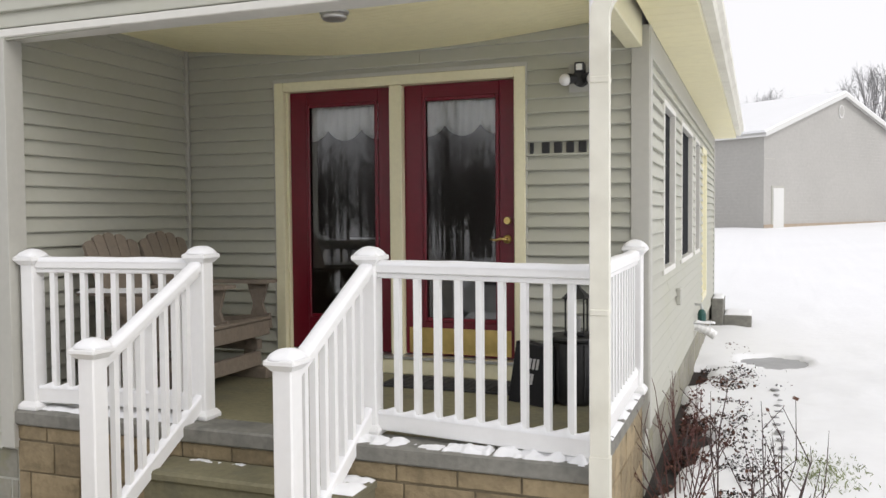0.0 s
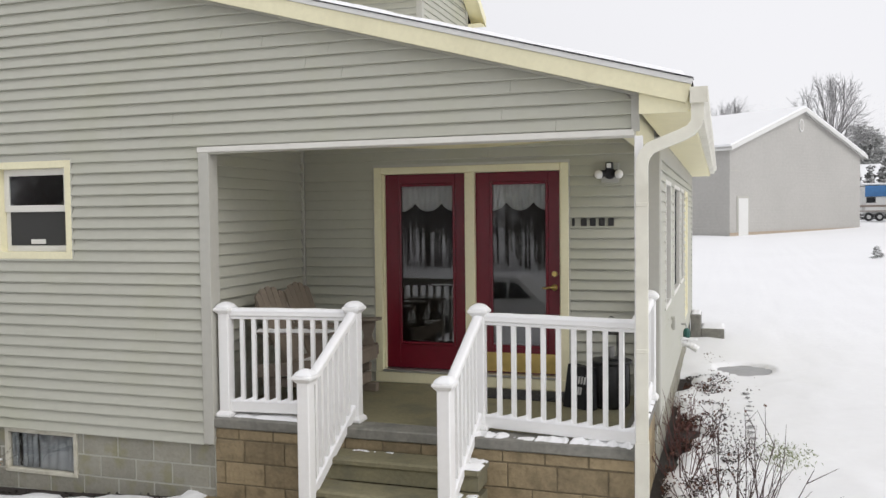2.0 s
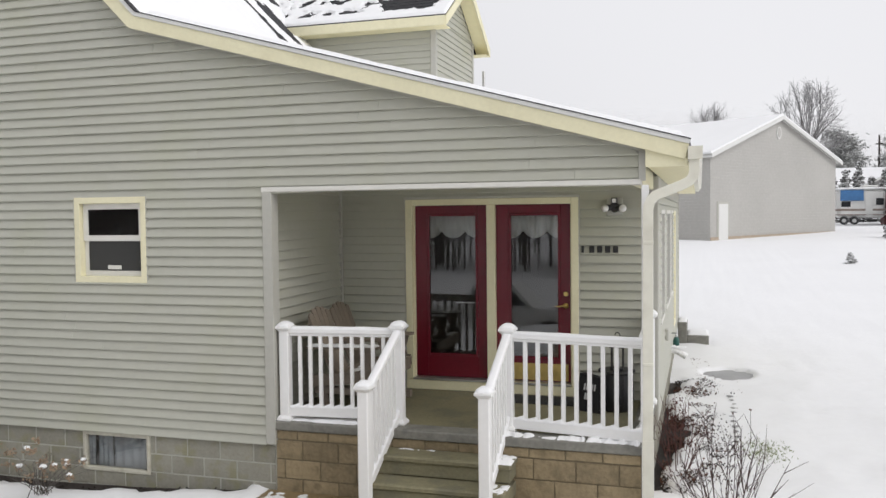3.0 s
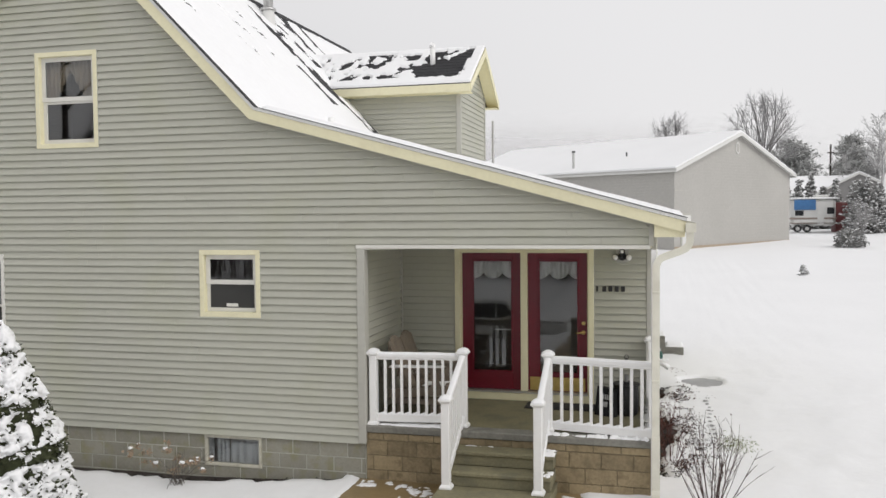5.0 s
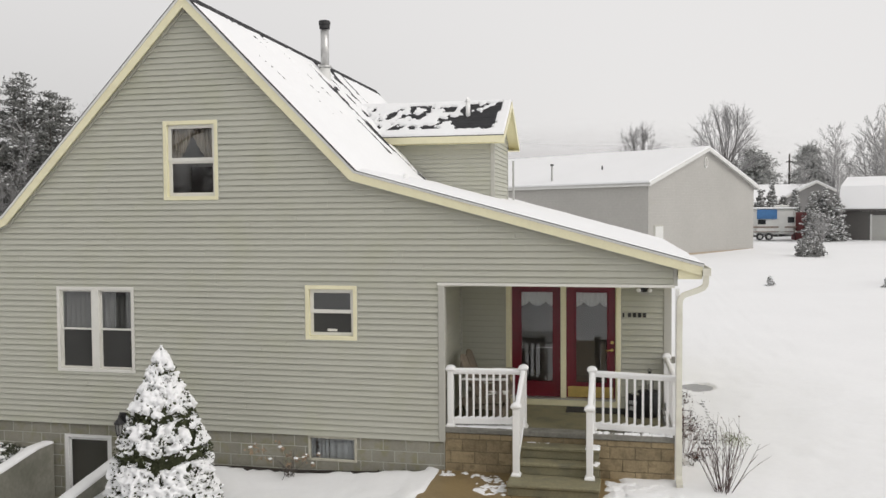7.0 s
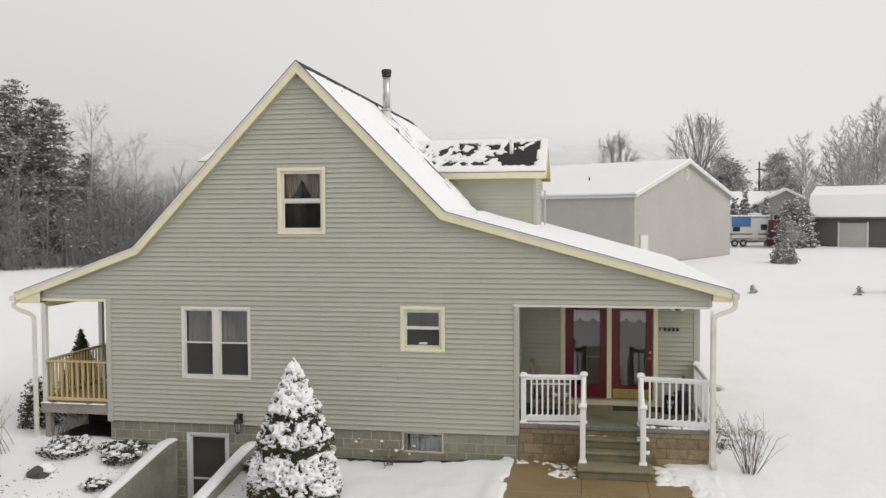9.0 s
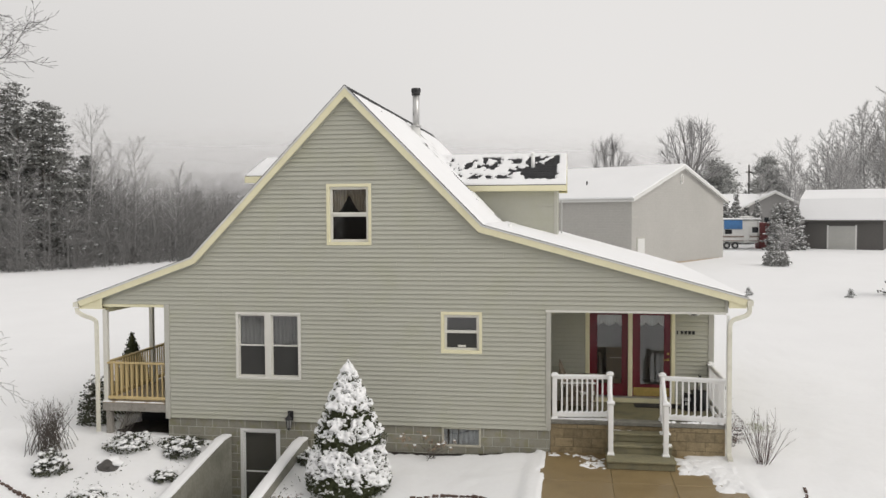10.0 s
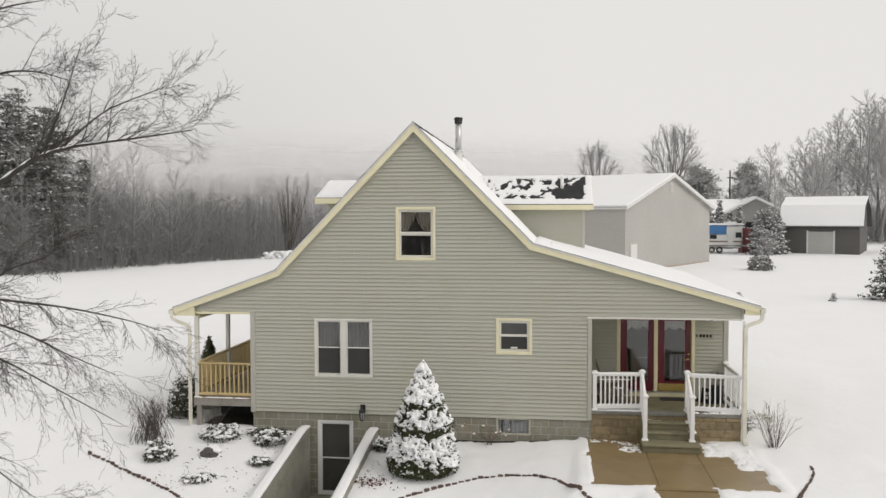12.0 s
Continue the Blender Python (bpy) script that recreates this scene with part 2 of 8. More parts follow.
MULCH = material("dark_wet_mulch", (0.030, 0.024, 0.020), 0.95, vary=0.4, grain=40, stain=5, bump=0.6)
SLUSHHOLLOW = material("slush_and_hollow_grey", (0.30, 0.30, 0.30), 0.45, vary=0.15, grain=12, stain=2, bump=0.2)
GRASS = material("winter_grass", (0.22, 0.25, 0.12), 0.9, vary=0.3, grain=30, bump=0)
EDGING = material("red_brown_edging_brick", (0.10, 0.065, 0.052), 0.9, vary=0.35, grain=25, bump=0.4, island=0.5)
STONE = material("dark_fieldstone", (0.075, 0.07, 0.066), 0.85, vary=0.3, grain=15, bump=0.5)
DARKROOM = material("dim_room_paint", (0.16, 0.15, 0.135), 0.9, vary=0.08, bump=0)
CURTAIN = material("sheer_white_curtain", (0.27, 0.27, 0.262), 0.9, vary=0.08, grain=50, bump=0.1)
TANCURTAIN = material("tan_gathered_curtain", (0.44, 0.37, 0.29), 0.9, vary=0.2, grain=30, bump=0.1)
VALANCE = material("white_valance_cloth", (0.80, 0.80, 0.79), 0.9, vary=0.05, grain=60, bump=0.1)
GLASS = glass_material("window_glass", (0.86, 0.88, 0.87), 2.3)
CLEAR = glass_material("clear_glass_body", (0.98, 0.98, 0.98), 0.0)
# siding grey lifted to include the haze in front of it
SHEDWALL = striped("grey_barn_siding", (0.42, 0.41, 0.385), 0.2)
SHEDTRIM = material("white_metal_trim", (0.66, 0.66, 0.64), 0.5, vary=0.05, bump=0)
BARNWALL = striped("dark_grey_barn_siding", (0.105, 0.10, 0.095), 0.22, "X")
GREYDOOR = material("pale_grey_overhead_door", (0.42, 0.42, 0.40), 0.6, vary=0.06, grain=4, bump=0)
HOUSE2 = striped("grey_house_siding", (0.26, 0.255, 0.25), 0.15)
RVWHITE = material("white_camper_shell", (0.66, 0.66, 0.64), 0.4, vary=0.06, grain=3, bump=0)
RVBROWN = material("brown_camper_stripe", (0.25, 0.20, 0.17), 0.5, vary=0.1, bump=0)
TARP = material("blue_tarpaulin", (0.05, 0.16, 0.36), 0.6, vary=0.2, grain=4, bump=0.2)
REDPAINT = material("faded_red_paint", (0.17, 0.05, 0.05), 0.6, vary=0.2, bump=0)
DARKGLASS = material("dark_window", (0.02, 0.022, 0.025), 0.12, vary=0.1, bump=0)
BULB = material("frosted_bulb", (0.80, 0.80, 0.78), 0.3, vary=0.02, bump=0)
GREENHOSE = material("green_garden_tap", (0.02, 0.09, 0.075), 0.5, vary=0.2, bump=0)
INK = material("black_number_plastic", (0.015, 0.015, 0.015), 0.5, vary=0.1, bump=0)
PRINT = material("pale_print", (0.5, 0.5, 0.5), 0.8, vary=0.1, bump=0)

# ---- mesh building
ORIGIN = {}


class Mesh:
    """Collects vertices and faces of one part, in world metres."""

    def __init__(self):
        self.v, self.f = [], []

    def add(self, verts, faces):
        k = len(self.v)
        self.v.extend(tuple(p) for p in verts)
        self.f.extend(tuple(i + k for i in q) for q in faces)
        return self

    def box(self, x0, x1, y0, y1, z0, z1, bevel=0.0):
        lo, hi = (min(x0, x1), min(y0, y1), min(z0, z1)), (max(x0, x1), max(y0, y1), max(z0, z1))
        if not bevel:
            p = [(x, y, z) for x in (lo[0], hi[0]) for y in (lo[1], hi[1]) for z in (lo[2], hi[2])]
            return self.add(p, [(0, 1, 3, 2), (4, 6, 7, 5), (0, 4, 5, 1), (2, 3, 7, 6), (0, 2, 6, 4), (1, 5, 7, 3)])
        bevel = min(bevel, 0.45 * min(hi[i] - lo[i] for i in range(3)))
        verts, at = [], {}
        for s in [(a, b, c) for a in (0, 1) for b in (0, 1) for c in (0, 1)]:
            for axis in range(3):
                p = []
                for i in range(3):
                    inset = 0 if i == axis else bevel
                    p.append(hi[i] - inset if s[i] else lo[i] + inset)
                at[s, axis] = len(verts)
                verts.append(p)
        faces = []
        for a in range(3):
            b, c = (a + 1) % 3, (a + 2) % 3
            for sa in (0, 1):
                ring = []
                for sb, sc in ((0, 0), (1, 0), (1, 1), (0, 1)):
                    s = [0, 0, 0]
                    s[a], s[b], s[c] = sa, sb, sc
                    ring.append(at[tuple(s), a])
                faces.append(tuple(ring if sa else ring[::-1]))
            for sa in (0, 1):
                for sb in (0, 1):
                    s0, s1 = [0, 0, 0], [0, 0, 0]
                    s0[a], s0[b], s0[c] = sa, sb, 0
                    s1[a], s1[b], s1[c] = sa, sb, 1
                    s0, s1 = tuple(s0), tuple(s1)
                    faces.append((at[s0, a], at[s1, a], at[s1, b], at[s0, b]))
        for s in [(a, b, c) for a in (0, 1) for b in (0, 1) for c in (0, 1)]:
            faces.append((at[s, 0], at[s, 1], at[s, 2]))
        return self.add(verts, faces)

    def prism(self, outline, push):
        """A flat outline of 3D points, pushed along a vector."""
        n = len(outline)
        push = Vector(push)
        a = [Vector(p) for p in outline]
        return self.add(a + [p + push for p in a], [tuple(range(n))[::-1], tuple(range(n, 2 * n))] + [(i, (i + 1) % n, (i + 1) % n + n, i + n) for i in range(n)])

    def tube(self, points, radii, sides=8, cap=True):
        pts = [Vector(p) for p in points]
        if isinstance(radii, (int, float)):
            radii = [radii] * len(pts)
        k, verts, faces = 0, [], []
        side = None
        for i, p in enumerate(pts):
            way = (pts[min(i + 1, len(pts) - 1)] - pts[max(i - 1, 0)]).normalized()
            if side is None:
                side = way.orthogonal().normalized()
            side = (side - way * side.dot(way)).normalized()
            up = way.cross(side)
            for j in range(sides):
                a = 2 * math.pi * (j + 0.5) / sides
                verts.append(p + (side * math.cos(a) + up * math.sin(a)) * radii[i])
        for i in range(len(pts) - 1):
            for j in range(sides):
                a, b = i * sides + j, i * sides + (j + 1) % sides
                faces.append((a, b, b + sides, a + sides))
        if cap:
            faces.append(tuple(range(sides))[::-1])
            faces.append(tuple(range((len(pts) - 1) * sides, len(pts) * sides)))
        return self.add(verts, faces)

    def lathe(self, profile, centre, sides=16):
        """Profile of (radius, height) turned round the upright axis through centre."""
        cx, cy, cz = centre
        verts = [(cx + r * math.cos(2 * math.pi * j / sides), cy + r * math.sin(2 * math.pi * j / sides), cz + h) for r, h in profile for j in range(sides)]
        faces = [(i * sides + j, i * sides + (j + 1) % sides, (i + 1) * sides + (j + 1) % sides, (i + 1) * sides + j) for i in range(len(profile) - 1) for j in range(sides)]
        faces += [tuple(range(sides))[::-1], tuple(range((len(profile) - 1) * sides, len(profile) * sides))]
        return self.add(verts, faces)

    def frustum(self, x, y, z0, z1, w0, w1):
        a, b = w0 / 2, w1 / 2
        p = [(x - a, y - a, z0), (x + a, y - a, z0), (x + a, y + a, z0), (x - a, y + a, z0), (x - b, y - b, z1), (x + b, y - b, z1), (x + b, y + b, z1), (x - b, y + b, z1)]
        return self.add(p, [(3, 2, 1, 0), (4, 5, 6, 7), (0, 1, 5, 4), (1, 2, 6, 5), (2, 3, 7, 6), (3, 0, 4, 7)])

    def mapped(self, way):
        self.v = [way(*p) for p in self.v]
        return self

    def ob(self, name, mat, parent=None, label="", smooth=False, kind=""):
        o = ORIGIN.get(parent.name, Vector()) if parent else Vector()
        data = bpy.data.meshes.new(name)
        data.from_pydata([(p[0] - o[0], p[1] - o[1], p[2] - o[2]) for p in self.v], [], self.f)
        if len(self.f) < 4000:
            bm = bmesh.new()
            bm.from_mesh(data)
            bmesh.ops.recalc_face_normals(bm, faces=bm.faces)
            bm.to_mesh(data)
            bm.free()
        if smooth:
            data.polygons.foreach_set("use_smooth", [True] * len(data.polygons))
        data.materials.append(mat)
        made = new(name, data)
        if parent:
            made.parent = parent
            ORIGIN[made.name] = o
        if label or kind:
            tagged(made, label=label, kind=kind)
        return made


def thing(name, label, category, at=(0, 0, 0), group="", kind=""):
    e = new(name)
    e.empty_display_size = 0.1
    e.location = at
    ORIGIN[e.name] = Vector(at)
    return tagged(e, label, category, group, kind)


def arrays_ob(name, verts, faces, mat, parent=None, smooth=False):
    """One mesh from arrays of vertices and of faces with equal corners."""
    o = ORIGIN.get(parent.name, Vector()) if parent else Vector()
    data = bpy.data.meshes.new(name)
    data.from_pydata((np.asarray(verts) - np.array(o)).tolist(), [], np.asarray(faces).tolist())
    if smooth:
        data.polygons.foreach_set("use_smooth", [True] * len(data.polygons))
    data.materials.append(mat)
    made = new(name, data)
    if parent:
        made.parent = parent
        ORIGIN[made.name] = o
    return made


def sticks(segs, sides=3):
    """Arrays for many tapered sticks; segs: rows of x0 y0 z0 x1 y1 z1 r0 r1."""
    s = np.asarray(segs, float)
    a, b, r0, r1 = s[:, :3], s[:, 3:6], s[:, 6], s[:, 7]
    d = b - a
    d /= np.linalg.norm(d, axis=1, keepdims=True) + 1e-9
    ref = np.where(np.abs(d[:, 2:3]) < 0.9, np.array([[0, 0, 1.0]]), np.array([[1.0, 0, 0]]))
    u = np.cross(d, ref)
    u /= np.linalg.norm(u, axis=1, keepdims=True) + 1e-9
    w = np.cross(d, u)
    ring = []
    for p, r in ((a, r0), (b, r1)):
        for j in range(sides):
            t = 2 * math.pi * j / sides
            ring.append(p + (u * math.cos(t) + w * math.sin(t)) * r[:, None])
    verts = np.stack(ring, 1).reshape(-1, 3)
    base = np.arange(len(s))[:, None] * 2 * sides
    quads = np.concatenate([base + np.array([[j, (j + 1) % sides, sides + (j + 1) % sides, sides + j]]) for j in range(sides)])
    return verts, quads


def tufts(points, size, rng, lift=0.3, slim=0.35):
    """Arrays for many small pointed leaves or needle sprays at the points."""
    p = np.asarray(points, float)
    n = len(p)
    d = rng.normal(size=(n, 3))
    d[:, 2] = d[:, 2] * 0.6 + lift
    d /= np.linalg.norm(d, axis=1, keepdims=True)
    s = rng.normal(size=(n, 3))
    s = np.cross(d, s)
    s /= np.linalg.norm(s, axis=1, keepdims=True) + 1e-9
    z = (size * rng.uniform(0.6, 1.4, n))[:, None]
    verts = np.stack([p - d * z * 0.5, p + s * z * slim, p + d * z * 0.5, p - s * z * slim], 1).reshape(-1, 3)
    return verts, np.arange(4 * n).reshape(-1, 4)


def blobs(centres, radii, rng, squash=0.6, rough=0.25):
    """Arrays for many small uneven lumps (of snow, of foliage)."""
    t = (1 + 5 ** 0.5) / 2
    ico = np.array([(-1, t, 0), (1, t, 0), (-1, -t, 0), (1, -t, 0), (0, -1, t), (0, 1, t), (0, -1, -t), (0, 1, -t), (t, 0, -1), (t, 0, 1), (-t, 0, -1), (-t, 0, 1)], float)
    ico /= np.linalg.norm(ico[0])
    tri = [(0, 11, 5), (0, 5, 1), (0, 1, 7), (0, 7, 10), (0, 10, 11), (1, 5, 9), (5, 11, 4), (11, 10, 2), (10, 7, 6), (7, 1, 8), (3, 9, 4), (3, 4, 2), (3, 2, 6), (3, 6, 8), (3, 8, 9), (4, 9, 5), (2, 4, 11), (6, 2, 10), (8, 6, 7), (9, 8, 1)]
    mid, verts, faces = {}, [tuple(v) for v in ico], []

    def half(a, b):
        key = (min(a, b), max(a, b))
        if key not in mid:
            m = (np.array(verts[a]) + np.array(verts[b])) / 2
            mid[key] = len(verts)
            verts.append(tuple(m / np.linalg.norm(m)))
        return mid[key]

    for a, b, c in tri:
        ab, bc, ca = half(a, b), half(b, c), half(c, a)
        faces += [(a, ab, ca), (b, bc, ab), (c, ca, bc), (ab, bc, ca)]
    ball, faces = np.array(verts), np.array(faces)
    c, r = np.asarray(centres, float), np.asarray(radii, float)
    scale = 1 + rng.uniform(-rough, rough, (len(c), len(ball), 1))
    out = c[:, None, :] + ball[None] * scale * r[:, None, None] * np.array([1, 1, squash])
    return out.reshape(-1, 3), (faces[None] + (np.arange(len(c)) * len(ball))[:, None, None]).reshape(-1, 3)


def smoothstep(a, b, x):
    t = min(1.0, max(0.0, (x - a) / (b - a)))
    return t * t * (3 - 2 * t)

# ---- the plan, in metres: x along the gable front, y into the plot, z up from the patio
LEFT, RIGHT, BACK = -9.125, 3.79, 11.4
PORCH_Y = 1.94
SILL, HEAD, DECK = 0.48, 3.194, 0.74
COURSE = 0.1045
APEX, KINK_R, EAVE_R, KINK_L, EAVE_L = (-4.63, 8.24), (-1.50, 5.07), (4.19, 3.512), (-8.40, 4.33), (-11.32, 3.29)
OVER = 0.15


def bowl(x, y):
    """Height of the open ground."""
    line = -0.12 * smoothstep(0.0, -2.5, x) * smoothstep(-9.2, -7.5, x)
    fall = 0.03 + 0.12 * smoothstep(-0.3, -4.0, x)
    z = line + fall * min(0.0, max(y, -14.0)) if y < 0 else line * max(0.0, 1 - y)
    z += 0.027 * max(0.0, y - 8) * smoothstep(-8, 4, x) if y < 75 else 1.81 * smoothstep(-8, 4, x)
    z -= 0.008 * max(0.0, min(y, 120)) * smoothstep(-8, -20, x)
    return z


def front(u, d, z):
    return (u, -d, z)


def side(u, d, z):
    return (RIGHT + d, u, z)


def porch_side(u, d, z):
    return (d - 0.09, u, z)


def porch_back(u, d, z):
    return (u, PORCH_Y - d, z)


def west(u, d, z):
    return (LEFT - d, u, z)


def bands(z0, z1, step, lo, hi, holes):
    """Cuts a wall into level bands and those into runs between the holes: rows of z, z', the run's ends below and above, and the band's own foot."""
    k = 0
    rows = []
    while z0 + k * step < z1 - 0.004:
        foot, top = z0 + k * step, min(z1, z0 + (k + 1) * step)
        cuts = sorted({foot, top, *[h for hole in holes for h in hole[2:] if foot < h < top]})
        for a, b in zip(cuts, cuts[1:]):
            if b - a < 0.003:
                continue
            m = (a + b) / 2
            free = [(lo, hi)]
            for u0, u1, h0, h1 in holes:
                if h0 < m < h1:
                    out = []
                    for f0, f1 in free:
                        f0m, f1m = f0(m), f1(m)
                        if u1 <= f0m or u0 >= f1m:
                            out.append((f0, f1))
                            continue
                        if u0 > f0m:
                            out.append((f0, lambda z, u=u0: u))
                        if u1 < f1m:
                            out.append((lambda z, u=u1: u, f1))
                    free = out
            rows += [(a, b, f0, f1, foot) for f0, f1 in free if f1(m) - f0(m) > 0.01]
        k += 1
    return rows


def core(name, parent, way, z0, z1, lo, hi, holes, thick=0.15, mat=None, cuts=()):
    """The solid of a wall with its openings through it."""
    m = Mesh()
    edges = sorted({z0, z1, *[h for hole in holes for h in hole[2:] if z0 < h < z1], *[c for c in cuts if z0 < c < z1]})
    for a, b in zip(edges, edges[1:]):
        for p, q, f0, f1, _ in bands(a, b, b - a, lo, hi, holes):
            m.prism([(f0(p), -0.001, p), (f1(p), -0.001, p), (f1(q - 1e-4), -0.001, q), (f0(q - 1e-4), -0.001, q)], (0, -thick, 0))
    return m.mapped(way).ob(name, mat or TRIM, parent)


def clad(parent, way, z0, z1, lo, hi, holes, seed, longest=3.66):
    """Lapped siding planks, each one a piece of its own, with butt joints along the long runs."""
    rng = random.Random(seed)
    for a, b, f0, f1, foot in bands(z0, z1, COURSE, lo, hi, holes):
        start, end = f0((a + b) / 2), f1((a + b) / 2)
        joints, u = [], start + rng.uniform(1.2, longest)
        while u < end - 0.5:
            joints.append(u)
            u += longest
        edges = [f0, *[(lambda z, j=j: j) for j in joints], f1]
        for e0, e1 in zip(edges, edges[1:]):
            lap = rng.uniform(0, 0.0012)
            d0, d1 = 0.030 - 0.027 * (a - foot) / COURSE + lap, 0.030 - 0.027 * (b - foot) / COURSE + lap
            gap = 0.0012
            p = [(e0(a) + gap, 0, a), (e1(a) - gap, 0, a), (e1(b) - gap, 0, b), (e0(b) + gap, 0, b),
                 (e0(a) + gap, d0, a), (e1(a) - gap, d0, a), (e1(b) - gap, d1, b), (e0(b) + gap, d1, b)]
            if a == foot and b - a > 0.05:
                # rolled lower lip
                p += [(e0(a) + gap, d0 + 0.002, a + 0.008), (e1(a) - gap, d0 + 0.002, a + 0.008)]
                f = [(3, 2, 1, 0), (0, 1, 5, 4), (4, 5, 9, 8), (8, 9, 6, 7), (1, 2, 6, 9, 5), (3, 0, 4, 8, 7)]
            else:
                f = [(3, 2, 1, 0), (0, 1, 5, 4), (4, 5, 6, 7), (1, 2, 6, 5), (3, 0, 4, 7)]
            Mesh().add(p, f).mapped(way).ob("siding_plank", SIDING, parent)


house = thing("house", "sage-grey sided house with cream trim and a snowy roof", "house", (-4.65, 0, 0))

WIN_SMALL, WIN_UP, WIN_TWIN = (-2.46, -1.52, 2.17, 3.12), (-5.12, -4.06, 4.62, 6.035), (-7.36, -5.77, 1.465, 3.045)
DOORS = (0.80, 2.925, 0.83, 3.075)
PORCH_HOLE = (-0.093, RIGHT + 0.1, 0.0, HEAD)
SIDE_HOLES = [(2.92, 3.93, 1.48, 2.92), (4.62, 6.15, 1.48, 2.92), (6.55, 7.45, 1.48, 2.92), (8.05, 9.05, 0.76, 2.92)]


def under_roof_left(z):
    """Where the siding of the front ends on the left at height z, under the rake."""
    if z <= HEAD:
        return LEFT
    t = z + 0.15
    if t < KINK_L[1]:
        return max(-10.75, EAVE_L[0] + (t - EAVE_L[1]) * (KINK_L[0] - EAVE_L[0]) / (KINK_L[1] - EAVE_L[1]))
    return KINK_L[0] + (t - KINK_L[1]) * (APEX[0] - KINK_L[0]) / (APEX[1] - KINK_L[1])


def under_roof_right(z):
    t = z + 0.15
    if t < KINK_R[1]:
        return min(RIGHT, EAVE_R[0] + (t - EAVE_R[1]) * (KINK_R[0] - EAVE_R[0]) / (KINK_R[1] - EAVE_R[1]))
    return KINK_R[0] + (t - KINK_R[1]) * (APEX[0] - KINK_R[0]) / (APEX[1] - KINK_R[1])


GABLE_CUTS = (HEAD, HEAD + 0.01, KINK_L[1] - 0.15, KINK_R[1] - 0.15, 3.45, 3.6)
gable_wall = core("gable_wall", house, front, SILL, 8.05, under_roof_left, under_roof_right, [WIN_SMALL, WIN_UP, WIN_TWIN, PORCH_HOLE], cuts=GABLE_CUTS)
core("back_wall", house, lambda u, d, z: (u, BACK + d, z), SILL, 8.05, lambda z: max(LEFT, under_roof_left(z)), under_roof_right, [], mat=SIDING, cuts=GABLE_CUTS)
flat = lambda v: (lambda z: v)
porch_wall = core("porch_side_wall", house, porch_side, 0.6, 3.5, flat(0.004), flat(PORCH_Y), [])
door_wall = core("porch_back_wall", house, porch_back, 0.3, 3.5, flat(-0.088), flat(RIGHT - 0.001), [DOORS])
side_wall = core("side_wall", house, side, SILL, 3.3, flat(PORCH_Y + 0.002), flat(BACK), SIDE_HOLES)
west_wall = core("west_wall", house, west, SILL, 3.6, flat(0.001), flat(BACK), [], mat=SIDING)

# unseen rooms added behind the glass to keep it dark: floors and a dividing wall
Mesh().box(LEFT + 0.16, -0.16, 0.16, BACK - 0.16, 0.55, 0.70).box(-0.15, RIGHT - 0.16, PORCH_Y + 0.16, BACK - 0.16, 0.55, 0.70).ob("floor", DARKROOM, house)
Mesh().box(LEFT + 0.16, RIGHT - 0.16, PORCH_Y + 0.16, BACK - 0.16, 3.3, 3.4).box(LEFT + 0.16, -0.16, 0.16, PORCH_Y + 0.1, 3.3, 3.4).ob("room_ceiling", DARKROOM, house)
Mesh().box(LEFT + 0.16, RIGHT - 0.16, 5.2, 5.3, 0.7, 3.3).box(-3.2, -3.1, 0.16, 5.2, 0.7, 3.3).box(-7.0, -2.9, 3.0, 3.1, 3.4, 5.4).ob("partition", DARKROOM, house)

# ---- corner posts, porch beam trim, frieze
m = Mesh().box(-0.088, 0.02, -0.037, 0.11, SILL + 0.012, HEAD - 0.056, 0.004)
m.ob("corner_trim", TRIM, house)
Mesh().box(LEFT - 0.03, LEFT + 0.09, -0.037, -0.002, SILL - 0.03, HEAD, 0.004).box(LEFT - 0.032, LEFT - 0.002, -0.002, 0.10, SILL - 0.03, HEAD, 0.004).ob("corner_trim", TRIM, house)
Mesh().box(RIGHT - 0.1, RIGHT + 0.03, PORCH_Y - 0.037, PORCH_Y - 0.002, SILL - 0.02, 3.3, 0.004).box(RIGHT + 0.002, RIGHT + 0.037, PORCH_Y - 0.03, PORCH_Y + 0.1, SILL - 0.02, 3.3, 0.004).ob("corner_trim", TRIM, house)
Mesh().box(-0.086, -0.042, PORCH_Y - 0.055, PORCH_Y - 0.023, DECK, 3.46, 0.004).ob("corner_trim", TRIM, house)
Mesh().box(RIGHT - 0.05, RIGHT + 0.012, -0.034, -0.002, HEAD - 0.02, 3.52, 0.003).ob("corner_trim", TRIM, house)
# beam over the porch with a pale lower strip
Mesh().box(-0.10, RIGHT - 0.03, -0.036, 0.16, HEAD - 0.055, HEAD - 0.004, 0.006).ob("beam_trim", OFFWHITE, house)
Mesh().box(0.0, RIGHT - 0.05, 0.004, 0.15, HEAD - 0.002, 3.45).ob("porch_beam", OFFWHITE, house)
Mesh().box(-10.74, LEFT - 0.032, -0.03, 0.12, HEAD - 0.07, HEAD - 0.004, 0.006).ob("beam_trim", CREAM, house)
Mesh().box(RIGHT - 0.14, RIGHT - 0.02, 0.155, PORCH_Y - 0.04, HEAD - 0.05, 3.42, 0.006).ob("side_beam", CREAM, house)
Mesh().box(RIGHT + 0.002, RIGHT + 0.028, PORCH_Y + 0.1, BACK, 3.1, 3.3, 0.004).ob("frieze_board", TRIM, house)

